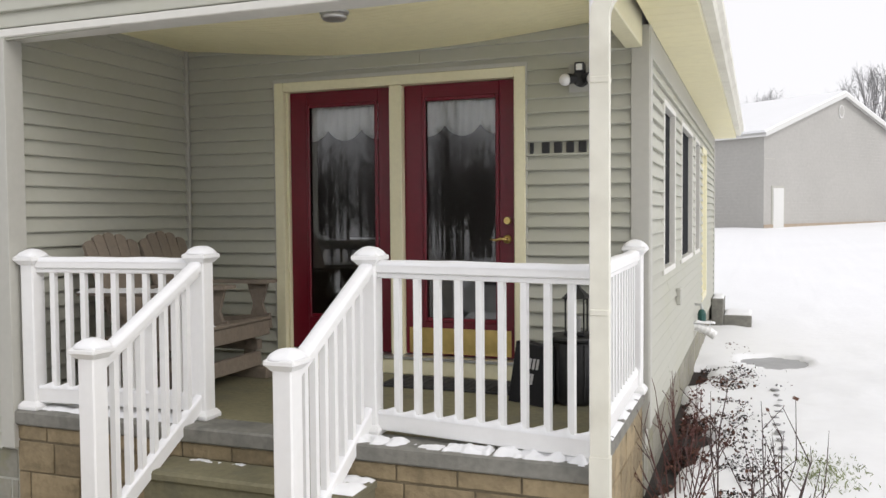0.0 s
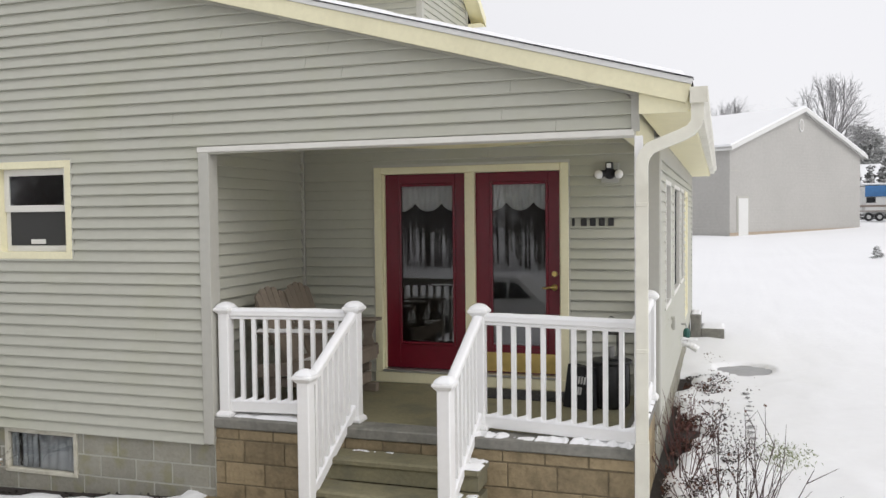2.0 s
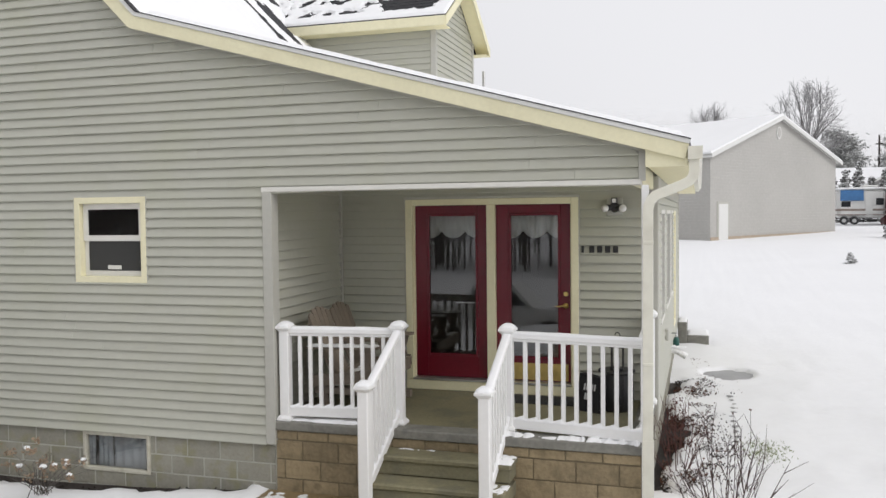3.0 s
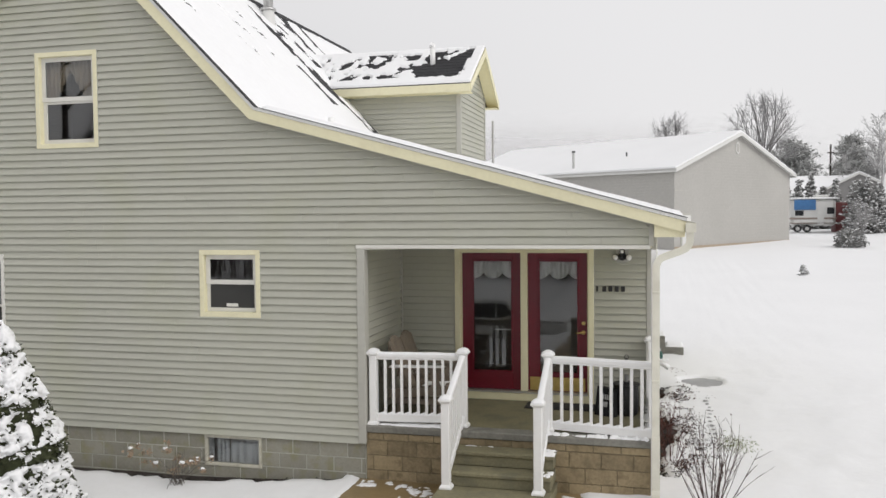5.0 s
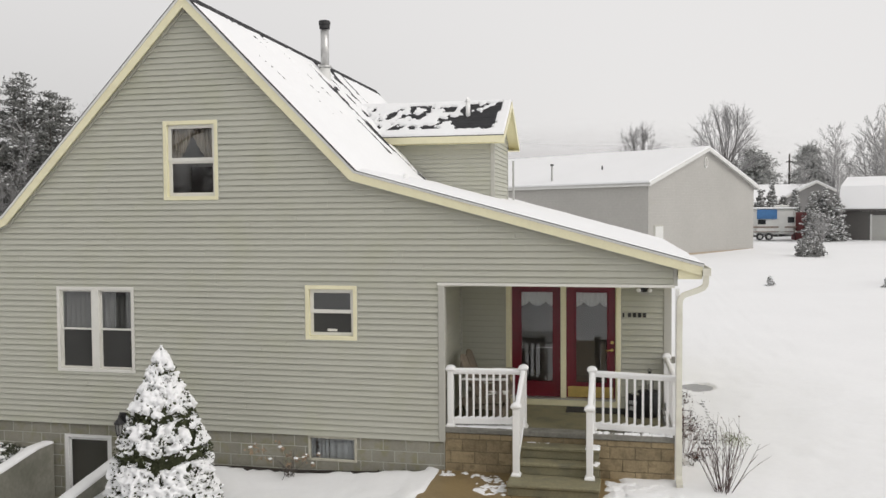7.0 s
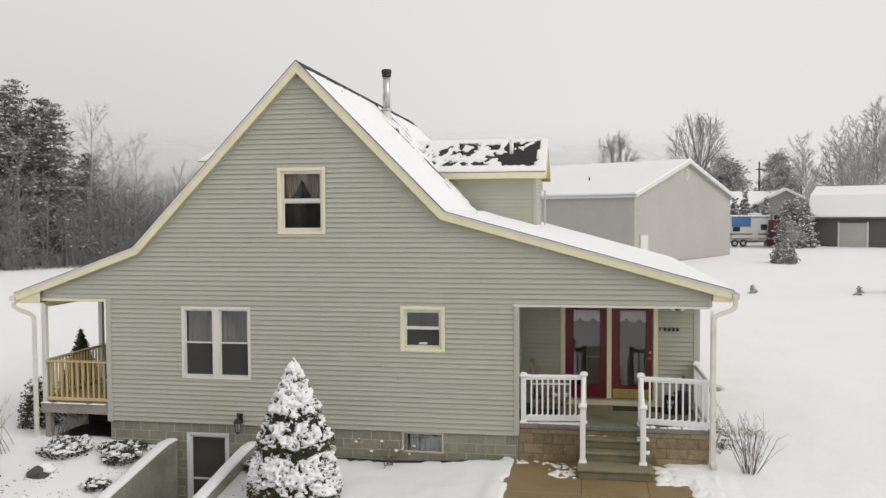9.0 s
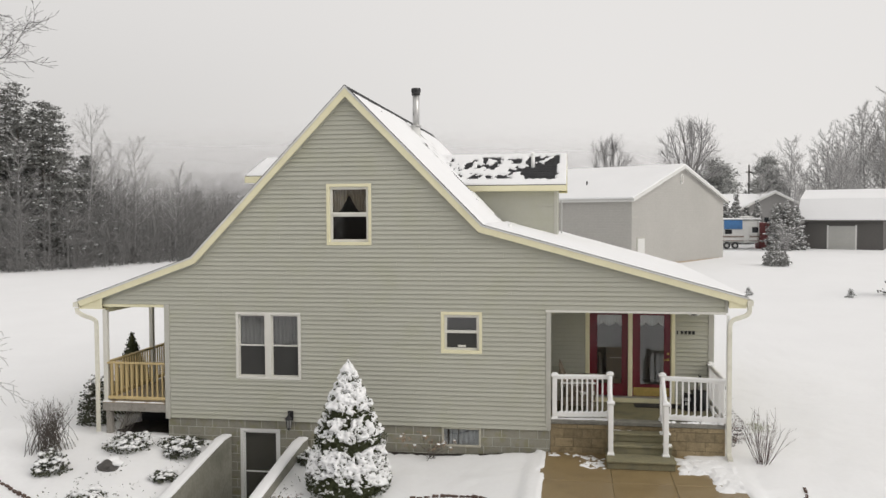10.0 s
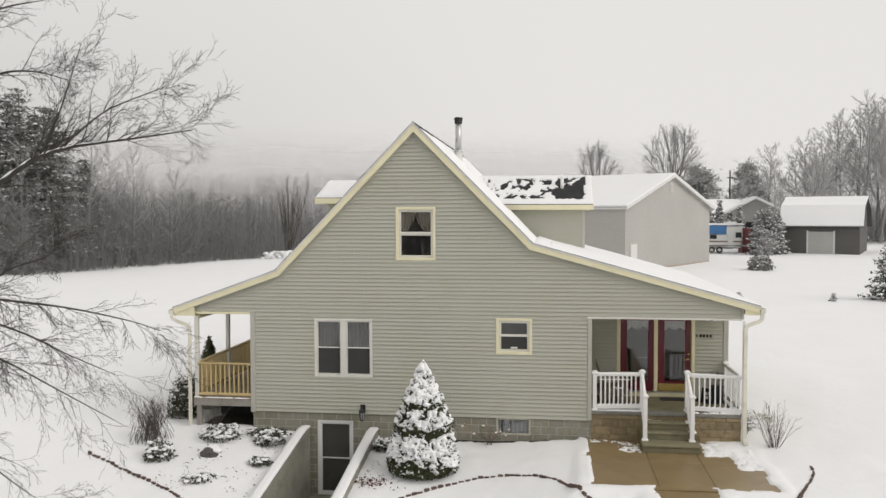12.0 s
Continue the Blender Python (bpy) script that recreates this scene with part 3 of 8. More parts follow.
clad(gable_wall, front, SILL, 8.05, lambda z: LEFT + 0.09 if z < HEAD else under_roof_left(z), lambda z: -0.09 if z < HEAD else under_roof_right(z) - (0.05 if under_roof_right(z) >= RIGHT - 0.01 else 0),
     [WIN_SMALL, WIN_UP, WIN_TWIN], 1)
clad(porch_wall, porch_side, DECK, 3.47, flat(0.112), flat(PORCH_Y - 0.055), [], 2)
clad(door_wall, porch_back, DECK, 3.47, flat(-0.042), flat(RIGHT - 0.1), [DOORS], 3)
clad(side_wall, side, SILL, 3.1, flat(PORCH_Y + 0.1), flat(BACK - 0.1), SIDE_HOLES, 4)
Mesh().box(RIGHT + 0.002, RIGHT + 0.034, BACK - 0.1, BACK + 0.03, SILL, 3.1, 0.004).ob("corner_trim", TRIM, house)


# ---- windows and doors
def ring_frame(m, u0, u1, d0, d1, z0, z1, w, ease=0.004):
    """A closed four-sided frame, d0 to d1 deep and w wide, with eased front edges."""
    rects = [(d0, 0.0), (d1 - ease, 0.0), (d1, ease), (d1, w - ease), (d1 - ease, w), (d0, w)]
    k = len(m.v)
    for d, i in rects:
        m.v += [(u0 + i, d, z0 + i), (u1 - i, d, z0 + i), (u1 - i, d, z1 - i), (u0 + i, d, z1 - i)]
    n = len(rects)
    for a in range(n):
        b = (a + 1) % n
        m.f += [(k + 4 * a + j, k + 4 * a + (j + 1) % 4, k + 4 * b + (j + 1) % 4, k + 4 * b + j) for j in range(4)]
    return m


def casing(parent, way, hole, w, mat, proud=0.03, name="window_frame"):
    u0, u1, z0, z1 = hole
    return ring_frame(Mesh(), u0, u1, -0.06, proud, z0, z1, w).mapped(way).ob(name, mat, parent)


def glaze(pane, out):
    """Leaves the gloss of a pane to its outer face; the other faces stay clear."""
    pane.visible_shadow = False
    pane.data.materials.append(CLEAR)
    for p in pane.data.polygons:
        p.material_index = 0 if p.normal.dot(out) > 0.9 else 1


def sash_pair(parent, way, u0, u1, z0, z1, mat, bar=0.035):
    """Upper and lower sash of a double-hung window, each with its pane."""
    mid = (z0 + z1) / 2
    for a, b, d in ((mid - 0.015, z1, -0.03), (z0, mid + 0.015, -0.052)):
        m = ring_frame(Mesh(), u0, u1, d - 0.02, d, a, b, bar, 0.003)
        s = m.mapped(way).ob("sash", mat, parent)
        pane = Mesh().box(u0 + bar - 0.004, u1 - bar + 0.004, d - 0.013, d - 0.009, a + bar - 0.004, b - bar + 0.004).mapped(way).ob("pane", GLASS, parent)
        glaze(pane, Vector(way(0, 1, 0)) - Vector(way(0, 0, 0)))


def window(way, hole, w, mat, label, inner=None):
    f = casing(house, way, hole, w, mat, name="window")
    tagged(f, label)
    u0, u1, z0, z1 = hole[0] + w, hole[1] - w, hole[2] + w, hole[3] - w
    sash_pair(f, way, u0, u1, z0, z1, inner or mat, 0.065)
    # a thin channel of siding trim round the casing
    a, b, c, d = hole
    Mesh().box(a - 0.012, a - 0.001, 0, 0.026, c, d).box(b + 0.001, b + 0.012, 0, 0.026, c, d).box(a - 0.012, b + 0.012, 0, 0.026, d + 0.001, d + 0.014).mapped(way).ob("channel", TRIM, f)
    return f


window(front, WIN_SMALL, 0.07, CREAM, "cream-framed double-hung window", OFFWHITE)
window(front, WIN_UP, 0.07, CREAM, "cream-framed upper double-hung window", OFFWHITE)
twin = casing(house, front, WIN_TWIN, 0.06, OFFWHITE, name="window")
tagged(twin, "off-white twin double-hung window")
Mesh().box(-6.64, -6.49, -0.06, 0.03, 1.525, 2.985, 0.004).mapped(front).ob("mullion", OFFWHITE, twin)
sash_pair(twin, front, -7.30, -6.64, 1.525, 2.985, OFFWHITE)
sash_pair(twin, front, -6.49, -5.83, 1.525, 2.985, OFFWHITE)
for hole, split in ((SIDE_HOLES[0], 1), (SIDE_HOLES[1], 2), (SIDE_HOLES[2], 1)):
    f = casing(house, side, hole, 0.05, OFFWHITE, name="window")
    tagged(f, "off-white double-hung side window")
    w = (hole[1] - hole[0] - 0.1) / split
    for k in range(split):
        a = hole[0] + 0.05 + k * w
        sash_pair(f, side, a + 0.01 * k, a + w, hole[2] + 0.05, hole[3] - 0.05, OFFWHITE)
        Mesh().box(a + 0.02, a + w - 0.01, -0.026, -0.022, hole[2] + 0.055, hole[3] - 0.055, 0.001).mapped(side).ob("insect_screen", SCREEN, f, "dark insect screen")
casing(house, side, SIDE_HOLES[3], 0.09, CREAM, name="side_door_frame")
Mesh().box(8.14, 8.96, -0.07, -0.03, 0.8, 2.83, 0.004).mapped(side).ob("side_door", OFFWHITE, house)


def pleats(name, way, u0, u1, z0, z1, d, mat, label, waves, swag=None, amp=0.018):
    """A gathered cloth hung behind a pane; swag gives its lower edge along 0..1."""
    n = waves * 6
    m = Mesh()
    for k in range(n + 1):
        t = k / n
        u = u0 + (u1 - u0) * t
        off = d + amp * math.sin(2 * math.pi * waves * t)
        low = z0 + (swag(t) if swag else 0)
        m.v += [(u, off, z1), (u, off, (z1 + low) / 2), (u, off, low)]
    m.f = [(3 * k + j, 3 * k + 3 + j, 3 * k + 4 + j, 3 * k + 1 + j) for k in range(n) for j in (0, 1)]
    c = m.mapped(way).ob(name, mat, None, smooth=True)
    c.modifiers.new("cloth", "SOLIDIFY").thickness = 0.003
    return tagged(c, label, "curtain")


for u0, u1 in ((-7.27, -6.67), (-6.46, -5.86)):
    pleats("curtain", front, u0, u1, 1.5, 2.95, -0.14, SHEER, "sheer grey-white curtain behind the twin window", 6, None, 0.025)
    Mesh().box(u0 + 0.002, u1 - 0.002, -0.050, -0.047, 1.56, 2.25, 0.001).mapped(front).ob("insect_screen", MESHSCREEN, twin, "grey insect screen over the lower sash")
small = bpy.data.objects["window"]
Mesh().box(-2.33, -1.65, -0.050, -0.047, 2.30, 2.63, 0.001).mapped(front).ob("insect_screen", MESHSCREEN, small, "grey insect screen over the lower sash")
Mesh().box(-2.08, -1.90, -0.046, -0.043, 2.315, 2.36, 0.001).mapped(front).ob("sticker", OFFWHITE, small, "small pale sticker low on the pane")
pleats("curtain", front, -5.04, -4.62, 5.3, 5.94, -0.13, TANCURTAIN, "tan tied-back curtain behind the upper window", 6, lambda t: 0.5 * t * t)
pleats("curtain", front, -4.62, -4.20, 5.3, 5.94, -0.13, TANCURTAIN, "tan tied-back curtain behind the upper window", 6, lambda t: 0.5 * (1 - t) ** 2)

# French doors: frame, centre post, two slabs
U0, U1, Z0, Z1 = DOORS
m = Mesh()
m.box(U0, U0 + 0.085, -0.10, 0.035, Z0, Z1, 0.005).box(U1 - 0.085, U1, -0.10, 0.035, Z0, Z1, 0.005).box(U0 + 0.085, U1 - 0.085, -0.10, 0.035, Z1 - 0.075, Z1, 0.005)
m.box(U0 + 0.085, U0 + 0.104, -0.12, -0.01, Z0, Z1 - 0.075, 0.004).box(U1 - 0.10, U1 - 0.085, -0.12, -0.01, Z0, Z1 - 0.075, 0.004)
door_frame = m.mapped(porch_back).ob("door_frame", CREAM, house, "cream-painted frame round two red doors")
Mesh().box(1.822, 1.926, -0.12, 0.012, 0.89, Z1 - 0.075, 0.004).mapped(porch_back).ob("centre_post", CREAM, door_frame)
Mesh().box(U0 + 0.0, U1 + 0.0, -0.10, 0.05, DECK + 0.005, 0.86, 0.006).mapped(porch_back).ob("threshold_riser", CREAM, door_frame)
Mesh().box(U0 + 0.09, U1 - 0.09, -0.12, 0.06, 0.862, 0.888, 0.004).mapped(porch_back).ob("threshold", CHROME, door_frame)
Mesh().box(U0 - 0.014, U0 - 0.001, 0, 0.03, DECK, Z1).box(U1 + 0.001, U1 + 0.014, 0, 0.03, DECK, Z1).box(U0 - 0.014, U1 + 0.014, 0, 0.03, Z1 + 0.001, Z1 + 0.03).mapped(porch_back).ob("channel", TRIM, door_frame)


def red_door(u0, u1, label, plate):
    z0, z1 = 0.895, Z1 - 0.078
    g0, g1, h0, h1 = u0 + 0.152, u1 - 0.118, 1.155, z1 - 0.10
    m = Mesh()
    m.box(u0, g0, -0.085, -0.045, z0, z1, 0.004).box(g1, u1, -0.085, -0.045, z0, z1, 0.004)
    m.box(g0, g1, -0.085, -0.045, z0, h0, 0.004).box(g0, g1, -0.085, -0.045, h1, z1, 0.004)
    d = m.mapped(porch_back).ob("door", RED, house, label)
    b = Mesh()
    for a in (g0, g1 - 0.03):
        b.box(a, a + 0.03, -0.046, -0.033, h0, h1, 0.006)
    b.box(g0 + 0.03, g1 - 0.03, -0.046, -0.033, h0, h0 + 0.03, 0.006).box(g0 + 0.03, g1 - 0.03, -0.046, -0.033, h1 - 0.03, h1, 0.006)
    b.mapped(porch_back).ob("glazing_bead", RED, d)
    pane = Mesh().box(g0 + 0.02, g1 - 0.02, -0.066, -0.060, h0 + 0.02, h1 - 0.02).mapped(porch_back).ob("pane", GLASS, d)
    glaze(pane, Vector((0, -1, 0)))
    if plate:
        Mesh().box(u0 + 0.03, u1 - 0.03, -0.046, -0.042, z0 + 0.01, z0 + 0.21, 0.001).mapped(porch_back).ob("kick_plate", BRASS, d, "worn brass kick plate")
    scallop = lambda t: 0.10 * (1 - abs(math.cos(math.pi * 2 * t)) ** 0.6)
    pleats("valance", porch_back, g0 + 0.02, g1 - 0.02, h1 - 0.30, h1 - 0.015, -0.10, VALANCE, "white scalloped valance behind the door glass", 9, scallop, 0.006)
    return d


red_door(0.905, 1.819, "dark red glazed door, fixed leaf", False)
working = red_door(1.929, 2.822, "dark red glazed door with a brass lever", True)
m = Mesh().tube([(2.765, PORCH_Y + 0.045, 1.80), (2.765, PORCH_Y + 0.03, 1.80)], 0.032, 16)
m.tube([(2.765, PORCH_Y + 0.03, 1.80), (2.765, PORCH_Y - 0.01, 1.80), (2.725, PORCH_Y - 0.015, 1.804), (2.685, PORCH_Y - 0.013, 1.792), (2.645, PORCH_Y - 0.012, 1.80)], [0.012, 0.011, 0.011, 0.009, 0.006], 10)
m.ob("lever_handle", BRASS, working, "brass lever handle", smooth=True)
Mesh().tube([(2.768, PORCH_Y + 0.045, 1.94), (2.768, PORCH_Y + 0.018, 1.94)], [0.03, 0.026], 16).ob("deadbolt", BRASS, working, "brass deadbolt")
Mesh().tube([(1.39, PORCH_Y + 0.16, 1.80), (1.72, PORCH_Y + 0.16, 1.80)], 0.008, 6).ob("inner_rail", CHROME, house)

# ---- roof: slabs, rakes, soffits, gutters
PROFILE = [EAVE_L, KINK_L, APEX, KINK_R, EAVE_R]


def offset_profile(d):
    """The roof's profile, d below its top, square to each slope."""
    lines = []
    for (x0, z0), (x1, z1) in zip(PROFILE, PROFILE[1:]):
        n = Vector((z0 - z1, x1 - x0)).normalized()
        lines.append((Vector((x0, z0)) - n * d, Vector((x1, z1)) - n * d))
    out = [lines[0][0]]
    for (a, b), (c, e) in zip(lines, lines[1:]):
        r, s = b - a, e - c
        t = ((c - a).x * s.y - (c - a).y * s.x) / (r.x * s.y - r.y * s.x)
        out.append(a + r * t)
    return out + [lines[-1][1]]


def roof_strip(top, low, y0, y1, part_range):
    m = Mesh()
    a, b = offset_profile(top), offset_profile(low)
    for k in part_range:
        m.prism([(a[k].x, y0, a[k].y), (a[k + 1].x, y0, a[k + 1].y), (b[k + 1].x, y0, b[k + 1].y), (b[k].x, y0, b[k].y)], (0, y1 - y0, 0))
    return m


roof = roof_strip(0.0, 0.10, -OVER + 0.03, BACK + OVER - 0.03, range(4)).ob("roof", SHINGLE, house, "charcoal shingle roof")
for y0, y1 in ((-OVER, -OVER + 0.028), (BACK + OVER - 0.028, BACK + OVER)):
    for k, name in ((range(0, 2), "left"), (range(2, 4), "right")):
        roof_strip(0.03, 0.165, y0, y1, k).ob("rake_board", CREAM, house)
    roof_strip(-0.012, 0.028, y0 - 0.012 if y0 < 0 else y0, y1 if y0 < 0 else y1 + 0.012, range(4)).ob("drip_edge", SHEDTRIM, house)
roof_strip(-0.022, -0.014, -OVER - 0.02, -OVER + 0.1, range(4)).ob("shingle_edge", SHINGLE, house)
roof_strip(0.103, 0.113, -OVER + 0.03, -0.024, range(4)).ob("rake_soffit", SOFFIT, house)
# frieze strip where the siding meets the rake
roof_strip(0.135, 0.18, -0.05, -0.026, range(4)).ob("rake_frieze", TRIM, house)


def eave(x, z, x_wall, sign, z_wall):
    """Fascia, level soffit panels and gutter along an eave."""
    Mesh().box(x - sign * 0.05, x - sign * 0.02, -OVER + 0.03, BACK + OVER - 0.03, z - 0.20, z - 0.03, 0.003).ob("fascia", CREAM, house)
    n = 60
    step = (BACK + 2 * OVER - 0.1) / n
    m = Mesh()
    for k in range(n):
        y = -OVER + 0.05 + k * step
        m.box(x - sign * 0.022, x_wall, y, y + step - 0.004, z - 0.215, z - 0.205)
    m.ob("eave_soffit", SOFFIT, house, kind="stuff")
    g = Mesh()
    # an open K-profile gutter
    prof = [(0.0, 0.0), (0.0, -0.115), (0.075, -0.115), (0.09, -0.07), (0.12, -0.045), (0.125, 0.0), (0.118, 0.0), (0.112, -0.04), (0.083, -0.066), (0.070, -0.109), (0.006, -0.109), (0.006, 0.0)]
    g.prism([(x - sign * 0.018 + sign * a, -OVER - 0.02, z - 0.05 + b) for a, b in prof], (0, BACK + 2 * OVER + 0.04, 0))
    g.box(x - sign * 0.018, x + sign * 0.105, -OVER - 0.026, -OVER - 0.021, z - 0.165, z - 0.05)
    g.ob("gutter", GUTTER, house, "pale cream gutter along the eave")


eave(EAVE_R[0], EAVE_R[1], RIGHT + 0.03, 1, 3.3)
eave(EAVE_L[0], EAVE_L[1], -10.7, -1, 3.05)
Mesh().prism([(-11.25, -OVER + 0.035, 3.08), (-10.70, -OVER + 0.035, 3.08), (-10.70, -OVER + 0.035, 3.34), (-11.25, -OVER + 0.035, 3.16)], (0, 0.012, 0)).ob("eave_return", CREAM, house)
# closing piece of the right eave box, seen from the front
Mesh().prism([(RIGHT + 0.015, -OVER + 0.035, 3.29), (EAVE_R[0] - 0.03, -OVER + 0.035, 3.29), (EAVE_R[0] - 0.03, -OVER + 0.035, 3.40), (RIGHT + 0.015, -OVER + 0.035, 3.50)], (0, 0.012, 0)).ob("eave_return", CREAM, house)


def spout(points, name="downspout", w=0.085, d=0.06):
    """A rectangular downspout along a bent line."""
    m = Mesh()
    pts = [Vector(p) for p in points]
    for i, p in enumerate(pts):
        way = (pts[min(i + 1, len(pts) - 1)] - pts[max(i - 1, 0)]).normalized()
        across = Vector((0, 1, 0)) if abs(way.z) < 0.98 else Vector((0, 1, 0))
        other = way.cross(across).normalized()
        across = other.cross(way).normalized()
        for a, b in ((-1, -1), (1, -1), (1, 1), (-1, 1)):
            m.v.append(p + other * a * w / 2 + across * b * d / 2)
    for i in range(len(pts) - 1):
        for j in range(4):
            m.f.append((4 * i + j, 4 * i + (j + 1) % 4, 4 * i + 4 + (j + 1) % 4, 4 * i + 4 + j))
    m.f += [(3, 2, 1, 0), tuple(range(len(m.v) - 4, len(m.v)))]
    return m.ob(name, GUTTER, house, "pale cream downspout")


spout([(4.225, -0.12, 3.36), (4.225, -0.12, 3.25), (4.215, -0.12, 3.2), (4.18, -0.12, 3.155), (4.11, -0.118, 3.12), (3.95, -0.115, 3.06), (3.89, -0.113, 3.035), (3.85, -0.112, 2.99), (3.832, -0.111, 2.94), (3.828, -0.11, 2.9), (3.828, -0.11, 0.80)], w=0.088)
spout([(3.828, -0.11, 0.82), (3.828, -0.11, 0.16), (3.828, -0.16, 0.09), (3.83, -0.34, 0.05)], w=0.098, d=0.07)
spout([(-11.36, -0.12, 3.1), (-11.34, -0.12, 3.0), (-11.2, -0.12, 2.92), (-10.95, -0.12, 2.84), (-10.86, -0.12, 2.78), (-10.85, -0.12, 2.6), (-10.85, -0.12, 0.1)])
for z in (2.6, 1.5):
    Mesh().box(3.782, 3.874, -0.145, -0.075, z, z + 0.03, 0.003).ob("spout_strap", GUTTER, house)

# porch ceiling of narrow panels that sag in the middle
m = Mesh()
panels = 24
for k in range(panels):
    y0 = 0.16 + (PORCH_Y - 0.16 - 0.02) * k / panels
    y1 = 0.16 + (PORCH_Y - 0.16 - 0.02) * (k + 1) / panels - 0.006
    for j in range(16):
        x0, x1 = -0.085 + (RIGHT - 0.085) * j / 16, -0.085 + (RIGHT - 0.085) * (j + 1) / 16
        za, zb = (3.40 - 0.04 * x / RIGHT - 0.13 * math.sin(math.pi * (x + 0.085) / (RIGHT - 0.085)) ** 1.2 for x in (x0, x1 - 1e-6))
        m.add([(x0, y0, za), (x1, y0, zb), (x1, y1, zb), (x0, y1, za), (x0, y0, za + 0.012), (x1, y0, zb + 0.012), (x1, y1, zb + 0.012), (x0, y1, za + 0.012)],
              [(3, 2, 1, 0), (4, 5, 6, 7), (0, 1, 5, 4), (2, 3, 7, 6)])
m.ob("porch_ceiling", SOFFIT, house, "cream panelled porch ceiling, sagging in the middle", kind="stuff")
vent = Mesh().lathe([(0.085, 0.0), (0.095, -0.02), (0.09, -0.035)], (2.05, 0.6, 3.275), 24).lathe([(0.08, -0.035), (0.082, -0.055), (0.07, -0.07)], (2.05, 0.6, 3.275), 24)
vent.ob("ceiling_light", CHROME, house, "round metal ceiling light", smooth=True)

# ---- foundation blocks
def block_rows(parent, way, u0, u1, z0, z1, mat, holes=(), length=0.406, height=0.2032, seed=5, proud=0.012, joint=0.005):
    """Running-bond blocks with recessed joints, from the top course down."""
    rng = random.Random(seed)
    row, top = 0, z1
    while top > z0 + 0.02:
        low = max(z0, top - height)
        u = u0 - (length / 2 if row % 2 else 0) - 0.1
        while u < u1:
            a, b = max(u0, u), min(u1, u + length)
            runs = [(a, b)] if b - a > 0.03 else []
            for h0, h1, g0, g1 in holes:
                if g0 < (low + top) / 2 < g1:
                    runs = [r for x0, x1 in runs for r in ((x0, min(x1, h0)), (max(x0, h1), x1)) if r[1] - r[0] > 0.03]
            for x0, x1 in runs:
                Mesh().box(x0 + joint, x1 - joint, 0, proud + rng.uniform(-0.002, 0.002), low + joint, top - joint, 0.004).mapped(way).ob("block", mat, parent)
            u += length
        top, row = low, row + 1


BD = (-7.30, -6.315, -1.80, 0.28)
BW = (-2.45, -1.56, 0.03, 0.476)
foundation = core("foundation", house, lambda u, d, z: (u, 0.02 - d, z), -1.9, SILL + 0.02, flat(LEFT + 0.02), flat(0.0), [BD, BW], 0.2, MORTAR)
block_rows(foundation, lambda u, d, z: (u, 0.02 - d, z), LEFT + 0.02, -0.005, -1.85, SILL - 0.006, CMU, [BD, BW], proud=0.005, joint=0.0075)
side_found = Mesh().box(RIGHT - 0.22, RIGHT - 0.02, PORCH_Y, BACK, -0.4, SILL - 0.002).ob("foundation", MORTAR, house)
block_rows(side_found, lambda u, d, z: (RIGHT - 0.02 + d, u, z), PORCH_Y, BACK, -0.1, SILL - 0.006, CMU, seed=6)
Mesh().box(LEFT + 0.02, LEFT + 0.2, 0.03, BACK, -1.0, SILL - 0.002).ob("foundation", CMU, house)
porch_found = Mesh().box(0.006, RIGHT - 0.03, 0.012, 0.2, -0.3, 0.645).box(RIGHT - 0.2, RIGHT - 0.03, 0.2, PORCH_Y, -0.3, 0.645).ob("porch_foundation", TANMORTAR, house)
block_rows(porch_found, lambda u, d, z: (u, 0.012 - d, z), 0.006, RIGHT - 0.03, -0.08, 0.64 - 0.10, TANBLOCK, seed=7)
block_rows(porch_found, lambda u, d, z: (u, 0.012 - d, z), 0.006, RIGHT - 0.03, 0.545, 0.642, TANBLOCK, height=0.11, length=0.35, seed=8)
block_rows(porch_found, lambda u, d, z: (RIGHT - 0.03 + d, u, z), 0.01, PORCH_Y, -0.08, 0.64, TANBLOCK, seed=9)
Mesh().box(0.01, RIGHT + 0.0, -0.028, PORCH_Y - 0.03, 0.645, DECK, 0.012).box(-0.085, 0.009, 0.205, PORCH_Y - 0.03, 0.645, DECK).ob("porch_deck", SLAB, house, "grey concrete porch slab")
Mesh().box(-0.06, RIGHT - 0.16, 0.21, PORCH_Y - 0.05, DECK - 0.004, DECK + 0.004, 0.002).ob("deck_coating", CONCRETE, house)

# basement window and door
bw = casing(house, lambda u, d, z: (u, -d, z), BW, 0.042, DULLTRIM, 0.0, name="basement_window")
tagged(bw, "small basement window with curtains")
glaze(Mesh().box(BW[0] + 0.045, BW[1] - 0.045, 0.035, 0.04, 0.05, 0.42).ob("pane", GLASS, bw), Vector((0, -1, 0)))
for u0, u1, waves in ((BW[0] + 0.04, BW[0] + 0.12, 2), (BW[0] + 0.17, BW[0] + 0.36, 3), (BW[0] + 0.38, BW[1] - 0.04, 4)):
    pleats("curtain", front, u0, u1, 0.03, 0.44, -0.062, BASECLOTH, "pale blue-grey curtain behind the basement window", waves, None, 0.012)
# solid dark block added behind the pane in place of the unlit basement
Mesh().box(BW[0], BW[1], 0.2, 0.9, -0.2, 0.52).ob("window_backing", DARKROOM, house)
casing(house, lambda u, d, z: (u, -d, z), BD, 0.07, WHITE, -0.03, name="basement_door_frame")
m = Mesh()
bu0, bu1, bz0, bz1 = BD[0] + 0.07, BD[1] - 0.07, BD[2] + 0.07, BD[3] - 0.07
